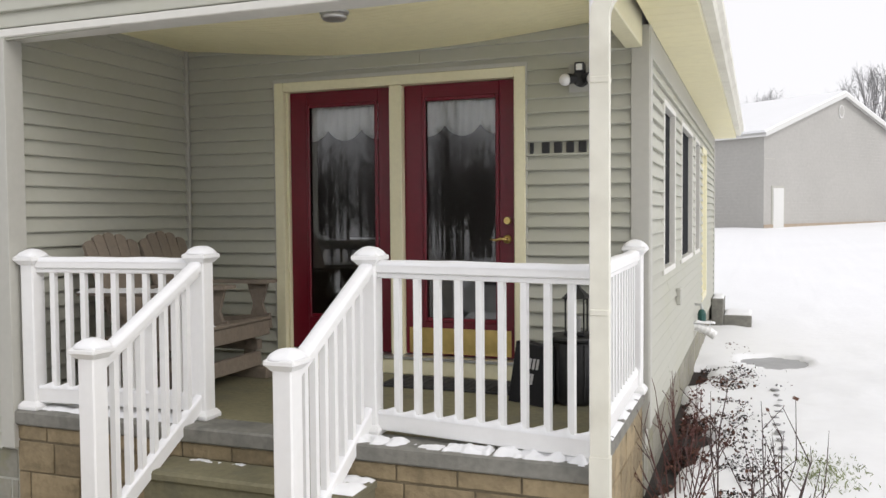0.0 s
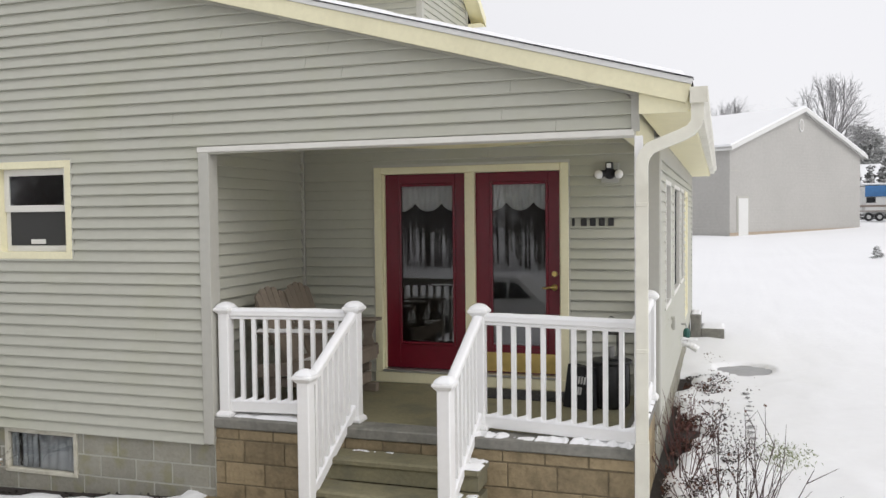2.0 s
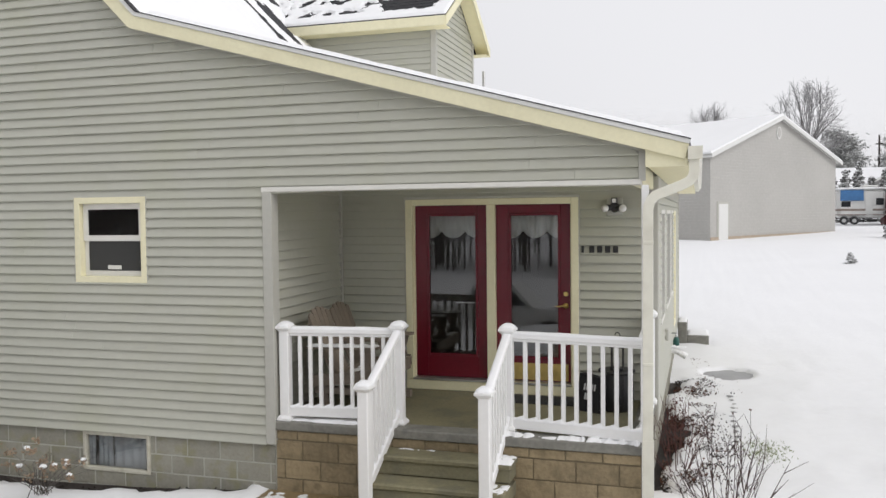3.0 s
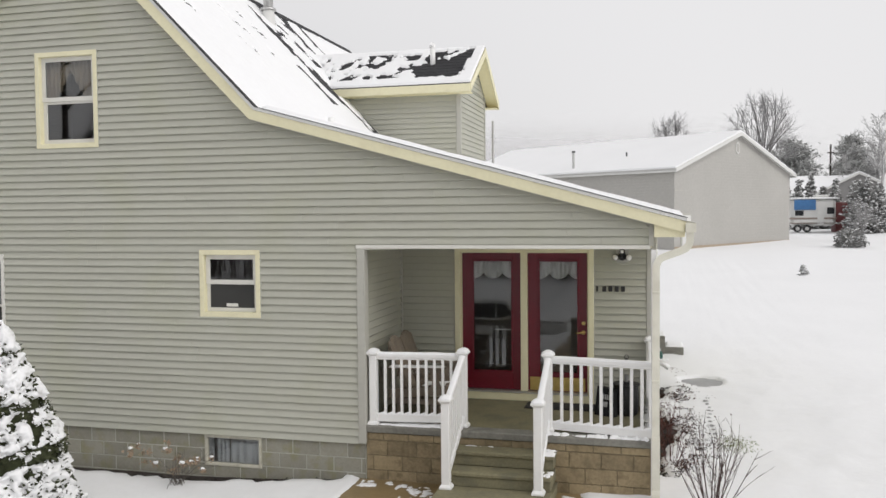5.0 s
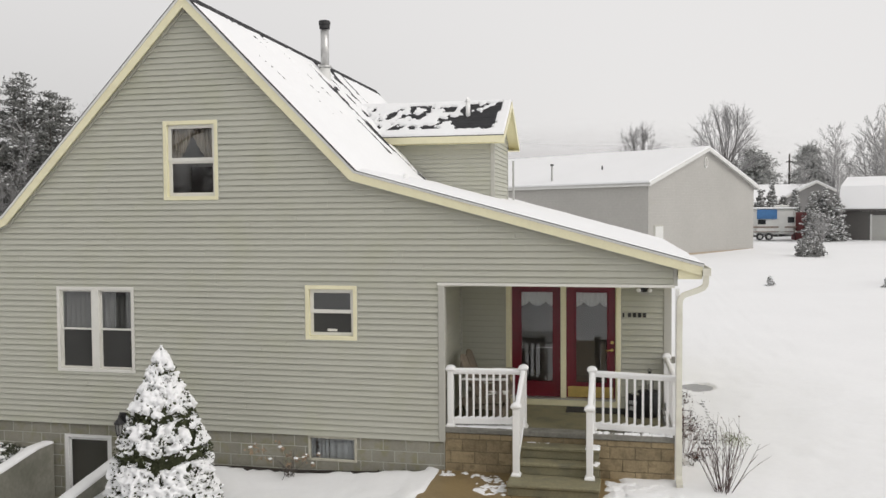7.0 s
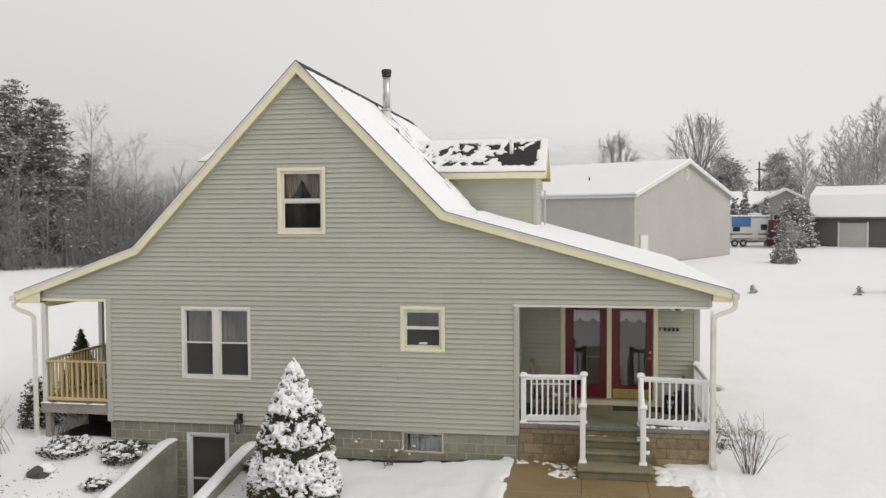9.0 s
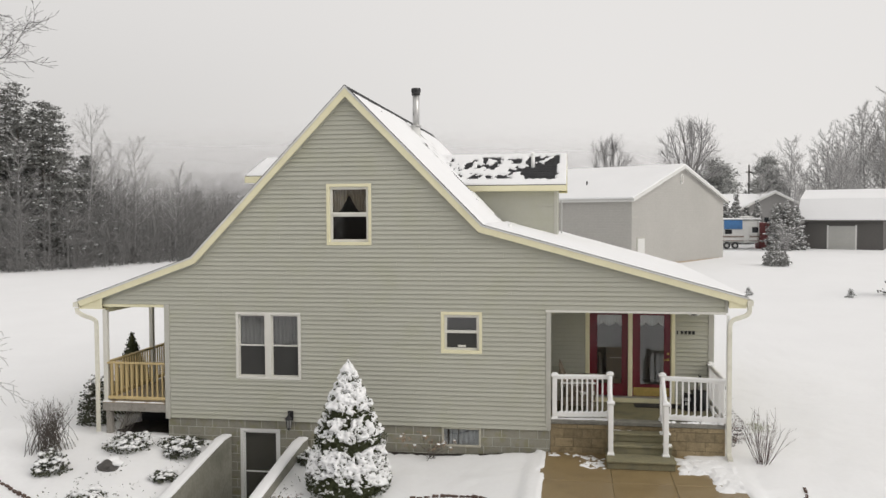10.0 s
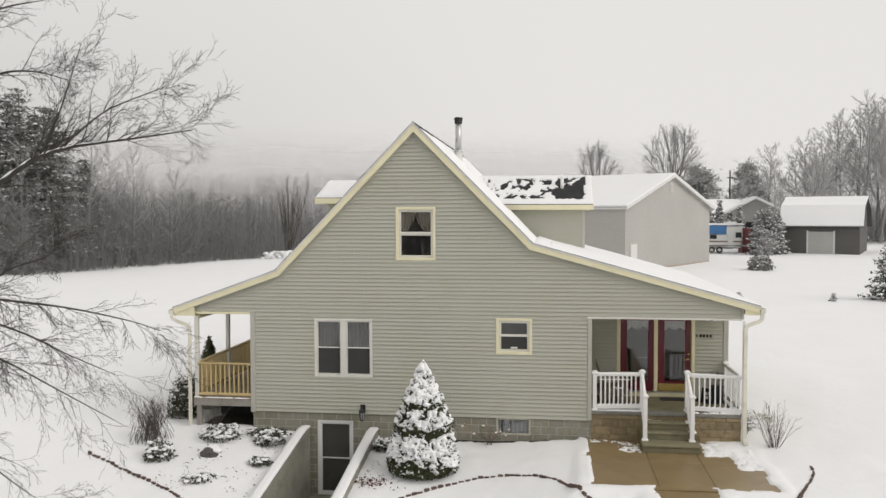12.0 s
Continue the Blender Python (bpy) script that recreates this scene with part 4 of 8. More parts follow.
m.box(bu0, bu0 + 0.045, 0.06, 0.09, bz0, bz1, 0.004).box(bu1 - 0.045, bu1, 0.06, 0.09, bz0, bz1, 0.004).box(bu0, bu1, 0.06, 0.09, bz0, bz0 + 0.06, 0.004).box(bu0, bu1, 0.06, 0.09, bz1 - 0.045, bz1, 0.004).box(bu0, bu1, 0.06, 0.09, -0.78, -0.745, 0.004)
storm = m.ob("storm_door", WHITE, house, "white storm door with dark glass")
glaze(Mesh().box(bu0 + 0.04, bu1 - 0.04, 0.072, 0.077, bz0 + 0.05, bz1 - 0.04).ob("pane", GLASS, storm), Vector((0, -1, 0)))
# a second added block, for the dark behind the storm door
Mesh().box(BD[0], BD[1], 0.19, 1.2, -1.9, 0.3).ob("door_backing", DARKROOM, house)

# ---- dormers and flue
def dormer(ridge_y, half, ridge_z, eave_z, x_front, sign, foot_z, inner_x):
    """A gabled dormer that looks out over one long slope; sign +1 to the right."""
    d = Mesh()
    wall_x = x_front - sign * 0.28
    y0, y1 = ridge_y - half + 0.3, ridge_y + half - 0.3
    slope = (ridge_z - eave_z) / half
    top = eave_z + slope * 0.3 - 0.14
    d.box(inner_x, wall_x, y0, y1, foot_z, top)
    d.prism([(wall_x, y0, top), (wall_x, y1, top), (wall_x, ridge_y, ridge_z - 0.16)], (inner_x - wall_x, 0, 0))
    body = d.ob("dormer", SIDING, house, "small gabled dormer")
    k = 0
    while foot_z + k * COURSE < top - 0.02:
        a, b = foot_z + k * COURSE, min(top, foot_z + (k + 1) * COURSE)
        x_in = inner_x
        w = Mesh()
        for y, s in ((y0, -1), (y1, 1)):
            w.add([(x_in, y, a), (wall_x - sign * 0.05, y, a), (wall_x - sign * 0.05, y, b), (x_in, y, b),
                   (x_in, y + s * 0.028, a), (wall_x - sign * 0.05, y + s * 0.028, a), (wall_x - sign * 0.05, y + s * 0.006, b), (x_in, y + s * 0.006, b)],
                  [(0, 1, 5, 4), (4, 5, 6, 7), (1, 2, 6, 5), (0, 4, 7, 3)])
        w.add([(wall_x, y0 + 0.05, a), (wall_x, y1 - 0.05, a), (wall_x, y1 - 0.05, b), (wall_x, y0 + 0.05, b),
               (wall_x + sign * 0.028, y0 + 0.05, a), (wall_x + sign * 0.028, y1 - 0.05, a), (wall_x + sign * 0.006, y1 - 0.05, b), (wall_x + sign * 0.006, y0 + 0.05, b)],
              [(0, 1, 5, 4), (4, 5, 6, 7), (1, 2, 6, 5), (0, 4, 7, 3)])
        w.ob("siding_plank", SIDING, body)
        k += 1
    z = top
    while z < ridge_z - 0.25:
        h = (y1 - y0) / 2 * (1 - (z - top) / (ridge_z - 0.16 - top))
        g = (y1 - y0) / 2 * (1 - (z + COURSE - top) / (ridge_z - 0.16 - top))
        g = max(g, 0.01)
        Mesh().add([(wall_x + sign * 0.028, ridge_y - h, z), (wall_x + sign * 0.028, ridge_y + h, z), (wall_x + sign * 0.006, ridge_y + g, z + COURSE), (wall_x + sign * 0.006, ridge_y - g, z + COURSE), (wall_x, ridge_y - h, z), (wall_x, ridge_y + h, z)],
                   [(0, 1, 2, 3), (0, 1, 5, 4)]).ob("siding_plank", SIDING, body)
        z += COURSE
    for y, s in ((y0, -1), (y1, 1)):
        Mesh().box(wall_x - sign * 0.06, wall_x + sign * 0.034, y + s * 0.034, y - s * 0.06, foot_z, top, 0.004).ob("corner_trim", TRIM, body)
    for s in (-1, 1):
        e = ridge_y + s * half
        r = Mesh().prism([(x_front, ridge_y, ridge_z), (x_front, e, eave_z), (x_front, e, eave_z - 0.11), (x_front, ridge_y, ridge_z - 0.13)], (inner_x - x_front - sign * 0.4, 0, 0))
        rr = r.ob("dormer_roof", SHINGLE, house)
        Mesh().prism([(x_front + sign * 0.02, ridge_y, ridge_z - 0.02), (x_front + sign * 0.02, e, eave_z - 0.02), (x_front + sign * 0.02, e, eave_z - 0.18), (x_front + sign * 0.02, ridge_y, ridge_z - 0.19)], (-sign * 0.02, 0, 0)).ob("rake_board", CREAM, rr)
        Mesh().prism([(x_front, ridge_y, ridge_z - 0.135), (x_front, e, eave_z - 0.115), (x_front, e, eave_z - 0.125), (x_front, ridge_y, ridge_z - 0.145)], (wall_x - x_front + sign * 0.022, 0, 0)).ob("rake_soffit", SOFFIT, rr)
        Mesh().box(x_front + sign * 0.0, inner_x, e - s * 0.005, e + s * 0.02, eave_z - 0.17, eave_z - 0.015, 0.003).ob("fascia", CREAM, rr)
        Mesh().box(x_front, inner_x, e - s * 0.01, y0 if s < 0 else y1, eave_z - 0.175, eave_z - 0.165).ob("dormer_soffit", SOFFIT, rr)
    return body


dormer(6.9, 1.5, 7.13, 6.16, 0.29, 1, 4.5, -3.2)
dormer(3.4, 1.5, 6.87, 6.33, -7.85, -1, 4.3, -6.2)
flue = thing("flue_pipe", "galvanised flue pipe with a rain cap", "flue", (-4.07, 5.63, 7.55))
Mesh().lathe([(0.16, 0), (0.16, 0.02), (0.125, 0.42), (0.12, 0.44)], (-4.07, 5.63, 7.45), 20).ob("flashing_cone", SHEDTRIM, flue, smooth=True)
Mesh().lathe([(0.1, 0.38), (0.1, 1.42)], (-4.07, 5.63, 7.45), 20).ob("pipe", CHROME, flue, smooth=True)
Mesh().lathe([(0.155, 0.44), (0.165, 0.46), (0.155, 0.49), (0.11, 0.5)], (-4.07, 5.63, 7.45), 20).ob("storm_collar", CHROME, flue, smooth=True)
Mesh().lathe([(0.11, 1.36), (0.125, 1.38), (0.125, 1.46), (0.14, 1.47), (0.14, 1.55), (0.12, 1.57)], (-4.07, 5.63, 7.45), 20).ob("rain_cap", BLACK, flue)
pv = thing("vent_pipe", "white plastic vent pipe on the dormer roof", "vent", (-0.68, 6.25, 6.7))
Mesh().lathe([(0.055, 0), (0.055, 0.42)], (-0.68, 6.25, 6.62), 14).ob("pipe", WHITE, pv, smooth=True)
Mesh().tube([(-0.68, 6.25, 7.04), (-0.68, 6.25, 7.09), (-0.72, 6.25, 7.11)], 0.06, 12).ob("elbow", WHITE, pv)
Mesh().box(-0.76, -0.6, 6.12, 6.3, 6.60, 6.66, 0.01).ob("boot", BLACK, pv)
pv2 = thing("vent_pipe", "short white vent pipe in the snow", "vent", (-1.0, 1.4, 4.9))
Mesh().lathe([(0.05, -0.1), (0.05, 0.22)], (-1.0, 1.4, 4.87), 12).ob("pipe", WHITE, pv2)
mast = Mesh().tube([(0.12, 8.6, 4.5), (0.12, 8.6, 5.75)], 0.03, 8).ob("mast_pipe", CHROME)
tagged(mast, "thin metal mast behind the dormer", "pipe")

# ---- ground: one snow sheet to the horizon, with the house, the porch and the basement stairwell left open
WELL = (-7.62, -5.72, -8.0, 0.03)


def axis_steps(lo, hi, near_lo, near_hi, fine):
    pts, p, s = [], near_lo, fine
    while p > lo:
        pts.append(p)
        p -= s
        s *= 1.12
    pts.append(lo)
    pts = pts[::-1]
    p = near_lo + fine
    while p < near_hi:
        pts.append(p)
        p += fine
    s = fine
    while p < hi:
        pts.append(p)
        p += s
        s *= 1.12
    return pts + [hi]


gx = np.array(axis_steps(-700, 700, -14, 8, 0.1))
gy = np.array(axis_steps(-500, 900, -7, 8, 0.1))


def edge_wobble(x, y):
    return 0.16 * noise.noise((x * 1.7, y * 1.7, 11)) + 0.08 * noise.noise((x * 5, y * 5, 2)) + 0.03 * noise.noise((x * 14, y * 14, 8))


def cleared(x, y):
    """How far the snow is gone here, 0 to 1: the swept patio and walk, the thawed bed, the puddle, the strip by the wall."""
    if not (-11 < x < 8 and -16 < y < 10):
        return 0.0
    e = edge_wobble(x, y)
    inside = lambda x0, x1, y0, y1: min(x - x0, x1 - x, y - y0, y1 - y)
    best = inside(-0.06, 3.66 - 0.75 * smoothstep(-2.0, -0.7, y), -3.70, 0.6)
    best = max(best, inside(1.22, 2.42, -15.5, -3.4))
    best = max(best, inside(3.2, RIGHT + 0.10 + 0.12 * math.sin(2.1 * y) + 0.16 * smoothstep(1.6, 2.4, y) * smoothstep(4.6, 3.4, y), 1.0, 6.9))
    best = max(best, 0.3 * (1 - ((x - 4.75) / 0.42) ** 2 - ((y - 7.7) / 0.5) ** 2))
    best = max(best, inside(-5.6, -0.35, -0.17, 0.6))
    best = max(best, inside(-10.7, -8.9, 0.25, 5.0))
    return smoothstep(-0.05, 0.05, best + e * 0.9)


def bank(x, y):
    """Height to which the snow is banked beside the patio and the walk."""
    side_gap = lambda x0, x1, y0, y1: max(x0 - x, x - x1, y0 - y, y - y1, 0.0)
    d = side_gap(-0.1, 3.7, -3.75, 0.2)
    z = -0.01 - 0.5 * max(0.0, d - 0.3) if d < 3 else -9.0
    w = side_gap(1.2, 2.44, -13.0, -3.6)
    if w < 2:
        z = max(z, -0.03 * (-3.91 - min(y, -3.91)) - 0.02 - 0.5 * max(0.0, w - 0.3))
    return z


snow_v = []
for y in gy:
    for x in gx:
        lump = 0.035 * noise.noise((x * 0.8, y * 0.8, 3)) + 0.02 * noise.noise((x * 2.6, y * 2.6, 7)) + 0.013 * noise.noise((x * 7, y * 7, 5)) if abs(x) < 40 and abs(y) < 40 else 0
        lump += 0.25 * noise.noise((x * 0.05, y * 0.05, 1)) * smoothstep(12, 40, abs(y)) if abs(x) < 300 else 0
        snow_v.append((x, y, (max(bowl(x, y), bank(x, y)) if -3 < x < 7 and -16 < y < 1 else bowl(x, y)) + 0.04 + lump - 0.17 * cleared(x, y)))
keep = []
nx = len(gx)
for j in range(len(gy) - 1):
    for i in range(nx - 1):
        x, y = (gx[i] + gx[i + 1]) / 2, (gy[j] + gy[j + 1]) / 2
        if LEFT + 0.15 < x < RIGHT - 0.15 and 0.1 < y < BACK - 0.1:
            continue
        if WELL[0] < x < WELL[1] and WELL[2] < y < 0.2:
            continue
        a = j * nx + i
        keep.append((a, a + 1, a + nx + 1, a + nx))
ground = arrays_ob("ground", snow_v, keep, SNOW, smooth=True)
tagged(ground, "open snow-covered lawn and fields", "ground", kind="structure")
# soil just under the snow, seen where the snow is gone
m = Mesh()
for x0, x1, y0, y1 in ((RIGHT - 0.1, RIGHT + 1.6, -0.9, 9.5), (-5.7, -0.25, -0.5, 0.12), (-10.75, -9.1, 0.1, 5.0)):
    n = 40
    for k in range(n):
        for q in range(8):
            xa, xb = x0 + (x1 - x0) * q / 8, x0 + (x1 - x0) * (q + 1) / 8
            ya, yb = y0 + (y1 - y0) * k / n, y0 + (y1 - y0) * (k + 1) / n
            soil = lambda x, y: bowl(x, y) - 0.035 + 0.02 * noise.noise((x * 5, y * 5, 0))
            m.add([(xa, ya, soil(xa, ya)), (xb, ya, soil(xb, ya)), (xb, yb, soil(xb, yb)), (xa, yb, soil(xa, yb))], [(0, 1, 2, 3)])
tagged(m.ob("garden_bed", MULCH), "dark wet mulch and leaf litter beside the house", "soil", kind="structure")
pud = Mesh().add([(4.85 + 0.9 * math.cos(a / 10 * math.pi), 7.7 + 0.8 * math.sin(a / 10 * math.pi), bowl(4.85, 7.7) - 0.01) for a in range(20)], [tuple(range(20))])
tagged(pud.ob("puddle", SLUSHHOLLOW), "grey slushy thawed patch in the snow", "puddle", kind="structure")

# patio and walk slabs
patio_ob = Mesh().box(-0.16, 3.95, -3.9, 0.005, -0.14, -0.03).ob("patio", RETAIN)
tagged(patio_ob, "wet tan concrete patio with cut joints", "patio", kind="structure")
for x0, x1 in ((-0.16, 1.282), (1.288, 2.482), (2.488, 3.95)):
    for y0, y1 in ((-3.9, -2.0), (-1.994, 0.003)):
        Mesh().box(x0, x1, y0, y1, -0.08, 0.0, 0.006).ob("slab", PATIO, patio_ob)
for k in range(6):
    Mesh().box(1.02, 2.62, -3.91 - 1.5 * (k + 1) + 0.012, -3.91 - 1.5 * k, -0.17 - 0.045 * (k + 1), -0.045 * (k + 0.6), 0.006).ob("slab", PATIO, patio_ob)

# ---- porch steps
steps = thing("porch_steps", "worn concrete porch steps with thawing snow", "steps", (1.9, -0.5, 0))
for k, (y0, z) in enumerate(((-0.31, 0.555), (-0.60, 0.37), (-1.14, 0.19))):
    x0, x1 = (1.24, 2.60) if k < 2 else (1.20, 2.62)
    Mesh().box(x0 + 0.02, x1 - 0.02, y0 + 0.03, -0.002, z - 0.185 + 0.002, z - 0.055).ob("riser", CONCRETE, steps)
    Mesh().box(x0, x1, y0, -0.002 if k == 0 else (-0.29, -0.58)[k - 1], z - 0.06, z, 0.015).ob("tread", CONCRETE, steps)

# ---- retaining walls and the basement stairwell
for x0, x1, a, b in ((-7.72, -7.50, 0.10, -1.22), (-5.84, -5.62, 0.10, -1.1)):
    m = Mesh().prism([(x0, -0.02, -1.9), (x0, -0.02, a), (x0, -0.45, a), (x0, -8.2, b), (x0, -8.2, -1.9)], (x1 - x0, 0, 0))
    tagged(m.ob("retaining_wall", RETAIN), "grey concrete retaining wall with a snowy top", "wall", kind="structure")
    n, cap = 60, Mesh()
    for k in range(n + 1):
        y = -0.04 - 8.1 * k / n
        z = a if y > -0.45 else a + (b - a) * (-0.45 - y) / 7.75
        h = 0.042 + 0.012 * noise.noise((x0, y * 3, 0)) + 0.008 * noise.noise((x0, y * 9, 3))
        for u, v in ((x0 - 0.015, -0.005), (x0 - 0.01, h * 0.7), (x0 + 0.06, h), (x1 - 0.06, h), (x1 + 0.01, h * 0.7), (x1 + 0.015, -0.005)):
            cap.v.append((u + 0.006 * noise.noise((u, y * 6, 4)), y, z + v))
    cap.f = [(6 * k + j, 6 * k + j + 1, 6 * k + 7 + j, 6 * k + 6 + j) for k in range(n) for j in range(5)]
    tagged(cap.ob("wall_snow", SNOW, smooth=True), "rounded snow on the retaining wall", "snow", kind="stuff")
tagged(Mesh().box(-7.55, -5.8, -9.0, 0.05, -2.0, -1.82).ob("stairwell_floor", RETAIN), "concrete floor of the basement entry", "floor", kind="structure")
lamp = thing("wall_lamp", "black lantern wall lamp by the basement door", "lamp", (-6.03, 0.0, 0.5))
WLX = -6.03
Mesh().box(WLX - 0.07, WLX + 0.07, -0.05, -0.032, 0.52, 0.74, 0.006).ob("back_plate", BLACK, lamp)
Mesh().tube([(WLX, -0.05, 0.62), (WLX, -0.10, 0.71), (WLX, -0.16, 0.70), (WLX, -0.17, 0.66)], 0.013, 6).ob("arm", BLACK, lamp)
Mesh().lathe([(0.012, 0.16), (0.03, 0.13), (0.095, 0.06), (0.098, 0.045), (0.06, 0.03)], (WLX, -0.17, 0.52), 6).ob("hood", BLACK, lamp)
# opaque pale glass: the highlight is put into the colour
Mesh().lathe([(0.068, 0.03), (0.05, -0.15), (0.03, -0.18)], (WLX, -0.17, 0.52), 6).ob("lantern_glass", CURTAIN, lamp, "lantern glass with its highlight as a pale colour")
Mesh().lathe([(0.055, -0.15), (0.05, -0.17), (0.012, -0.21)], (WLX, -0.17, 0.52), 6).ob("finial", BLACK, lamp)
for k in range(6):
    a = k * math.pi / 3
    Mesh().tube([(WLX + 0.07 * math.cos(a), -0.17 + 0.07 * math.sin(a), 0.555), (WLX + 0.051 * math.cos(a), -0.17 + 0.051 * math.sin(a), 0.37)], 0.008, 4).ob("bar", BLACK, lamp)

# ---- snow on the roofs, with thawed patches that bare the shingles
def snow_sheet(name, label, origin, along, across, n_along, n_across, bare, thick=0.055, seed=0):
    """A lumpy snow layer over a plane patch; bare(s, t) in metres tells where it has gone. Its edge drops to the roof."""
    o, a, b = Vector(origin), Vector(along), Vector(across)
    la, lb = a.length, b.length
    nrm = a.cross(b).normalized()
    if nrm.z < 0:
        nrm = -nrm
    gone = np.zeros((n_along, n_across), bool)
    for i in range(n_along):
        for j in range(n_across):
            gone[i, j] = bare((i + 0.5) / n_along * la, (j + 0.5) / n_across * lb)
    verts, faces = [], []
    for i in range(n_along + 1):
        for j in range(n_across + 1):
            s, t = i / n_along, j / n_across
            cells = gone[max(0, i - 1):i + 1, max(0, j - 1):j + 1]
            edge = i in (0, n_along) or j in (0, n_across) or cells.any()
            h = 0.004 if edge else thick + 0.012 * noise.noise((s * la * 1.5 + seed, t * lb * 1.5, 0)) + 0.006 * noise.noise((s * la * 7, t * lb * 7, seed))
            verts.append(o + a * s + b * t + nrm * h)
    w = n_across + 1
    for i in range(n_along):
        for j in range(n_across):
            if not gone[i, j]:
                faces.append((i * w + j, i * w + j + 1, (i + 1) * w + j + 1, (i + 1) * w + j))
    ob = arrays_ob(name, verts, faces, SNOW, smooth=True)
    return tagged(ob, label, "snow", kind="stuff")


Y0, Y1 = -OVER + 0.045, BACK + OVER


def right_bare(s, t):
    """s along the eave from the front, t up the steep right slope from the kink."""
    y = Y0 + s
    if t > 4.28 + 0.05 * noise.noise((s * 3, 0, 5)):
        return True
    n = noise.noise((s * 2.2, t * 0.9, 9)) + 0.5 * noise.noise((s * 6, t * 3, 4))
    near = abs(y - 5.2) / 0.6
    if t < 4.0 and near < 1 and n > -0.05 + 0.4 * near:
        return True
    if t > 2.3 and 5.5 < y < 8.2 and n > 0.12:
        return True
    if 0.9 < t < 2.0 and abs(y - 4.45) < 0.16 + 0.1 * n:
        return True
    row = abs((t / 0.142) % 1 - 0.5) < 0.25
    return row and t > 1.8 and 1.0 < y < 5.2 and n > 0.42


snow_sheet("roof_snow", "snow on the steep slope, thawed in streaks", (KINK_R[0], Y0, KINK_R[1]), (0, Y1 - Y0, 0), (APEX[0] - KINK_R[0], 0, APEX[1] - KINK_R[1]), 220, 100, right_bare, 0.03, seed=1)
snow_sheet("roof_snow", "thick snow on the low porch slope", (EAVE_R[0] - 0.02, Y0, EAVE_R[1] + 0.005), (0, Y1 - Y0, 0), (KINK_R[0] - EAVE_R[0] + 0.02, 0, KINK_R[1] - EAVE_R[1]), 120, 70,
           lambda s, t: False, 0.07, seed=2)
snow_sheet("roof_snow", "snow on the west slope", (APEX[0], Y0, APEX[1]), (0, Y1 - Y0, 0), (KINK_L[0] - APEX[0], 0, KINK_L[1] - APEX[1]), 60, 30, lambda s, t: False, seed=3)
snow_sheet("roof_snow", "snow on the west porch slope", (KINK_L[0], Y0, KINK_L[1]), (0, Y1 - Y0, 0), (EAVE_L[0] - KINK_L[0], 0, EAVE_L[1] - KINK_L[1]), 60, 30, lambda s, t: False, seed=4)


def dormer_bare(s, t):
    """s along the ridge from the front gable, t up from the eave."""
    n = noise.noise((s * 2.4, t * 2.2, 21)) + 0.6 * noise.noise((s * 6, t * 5, 3)) + 0.3 * noise.noise((s * 14, t * 12, 6))
    if s < 0.22 or t < 0.2 or t > 1.70:
        return False
    if 0.28 < s < 1.25 and 0.25 < t + 0.1 * n < 1.62 and n > -0.45 + 0.5 * smoothstep(0.95, 1.3, s):
        return True
    if 0.2 < s < 0.45:
        return n > 0.0 and t > 0.5
    return n > 0.02 + 0.10 * smoothstep(2.0, 3.2, s) and 0.3 < t < 1.6


snow_sheet("roof_snow", "patchy thawing snow on the dormer roof", (0.30, 5.4, 6.165), (-3.95, 0, 0), (0, 1.5, 0.97), 170, 70, dormer_bare, 0.045, seed=5)
snow_sheet("roof_snow", "snow on the far side of the dormer", (0.30, 8.4, 6.165), (-3.95, 0, 0), (0, -1.5, 0.97), 40, 20, lambda s, t: False, seed=6)
for s, e in ((-1, 1.9), (1, 4.9)):
    snow_sheet("roof_snow", "snow on the west dormer", (-7.86, e, 6.33), (2.4, 0, 0), (0, 3.4 - e, 0.54), 30, 20, lambda a, b: False, seed=7)

# shingle tabs where the dormer roof lies bare
shingled = bpy.data.objects["dormer_roof"]
up = Vector((0, 1.5, 0.97)).normalized()
out = Vector((0, -0.97, 1.5)).normalized()
tab_mesh = None
for r in range(12):
    for k in range(10):
        o = Vector((0.22 - 0.305 * k - (0.15 if r % 2 else 0), 5.4, 6.163)) + up * (0.02 + 0.142 * r)
        if tab_mesh is None:
            a, b = Vector((-0.298, 0, 0)), up * 0.15
            t = Mesh()
            t.prism([out * 0.011, a + out * 0.011, a + b + out * 0.003, b + out * 0.003], out * -0.006)
            first = t.ob("shingle", SHINGLE, shingled)
            tab_mesh = first.data
            made = first
        else:
            made = new("shingle", tab_mesh)
            made.parent = shingled
        made.location = o
# ridge cap pieces along the bare ridge
cap_mesh = None
for k in range(54):
    y = -OVER + 0.02 + k * 0.222
    if cap_mesh is None:
        c = Mesh()
        c.prism([(-0.16, 0, -0.165), (0, 0, 0.0), (0.16, 0, -0.165), (0.16, 0, -0.15), (0, 0, 0.018), (-0.16, 0, -0.15)], (0, 0.235, 0))
        first = c.ob("ridge_cap", SHINGLE, roof)
        cap_mesh = first.data
        made = first
    else:
        made = new("ridge_cap", cap_mesh)
        made.parent = roof
    made.location = (APEX[0], y, APEX[1] + 0.012)

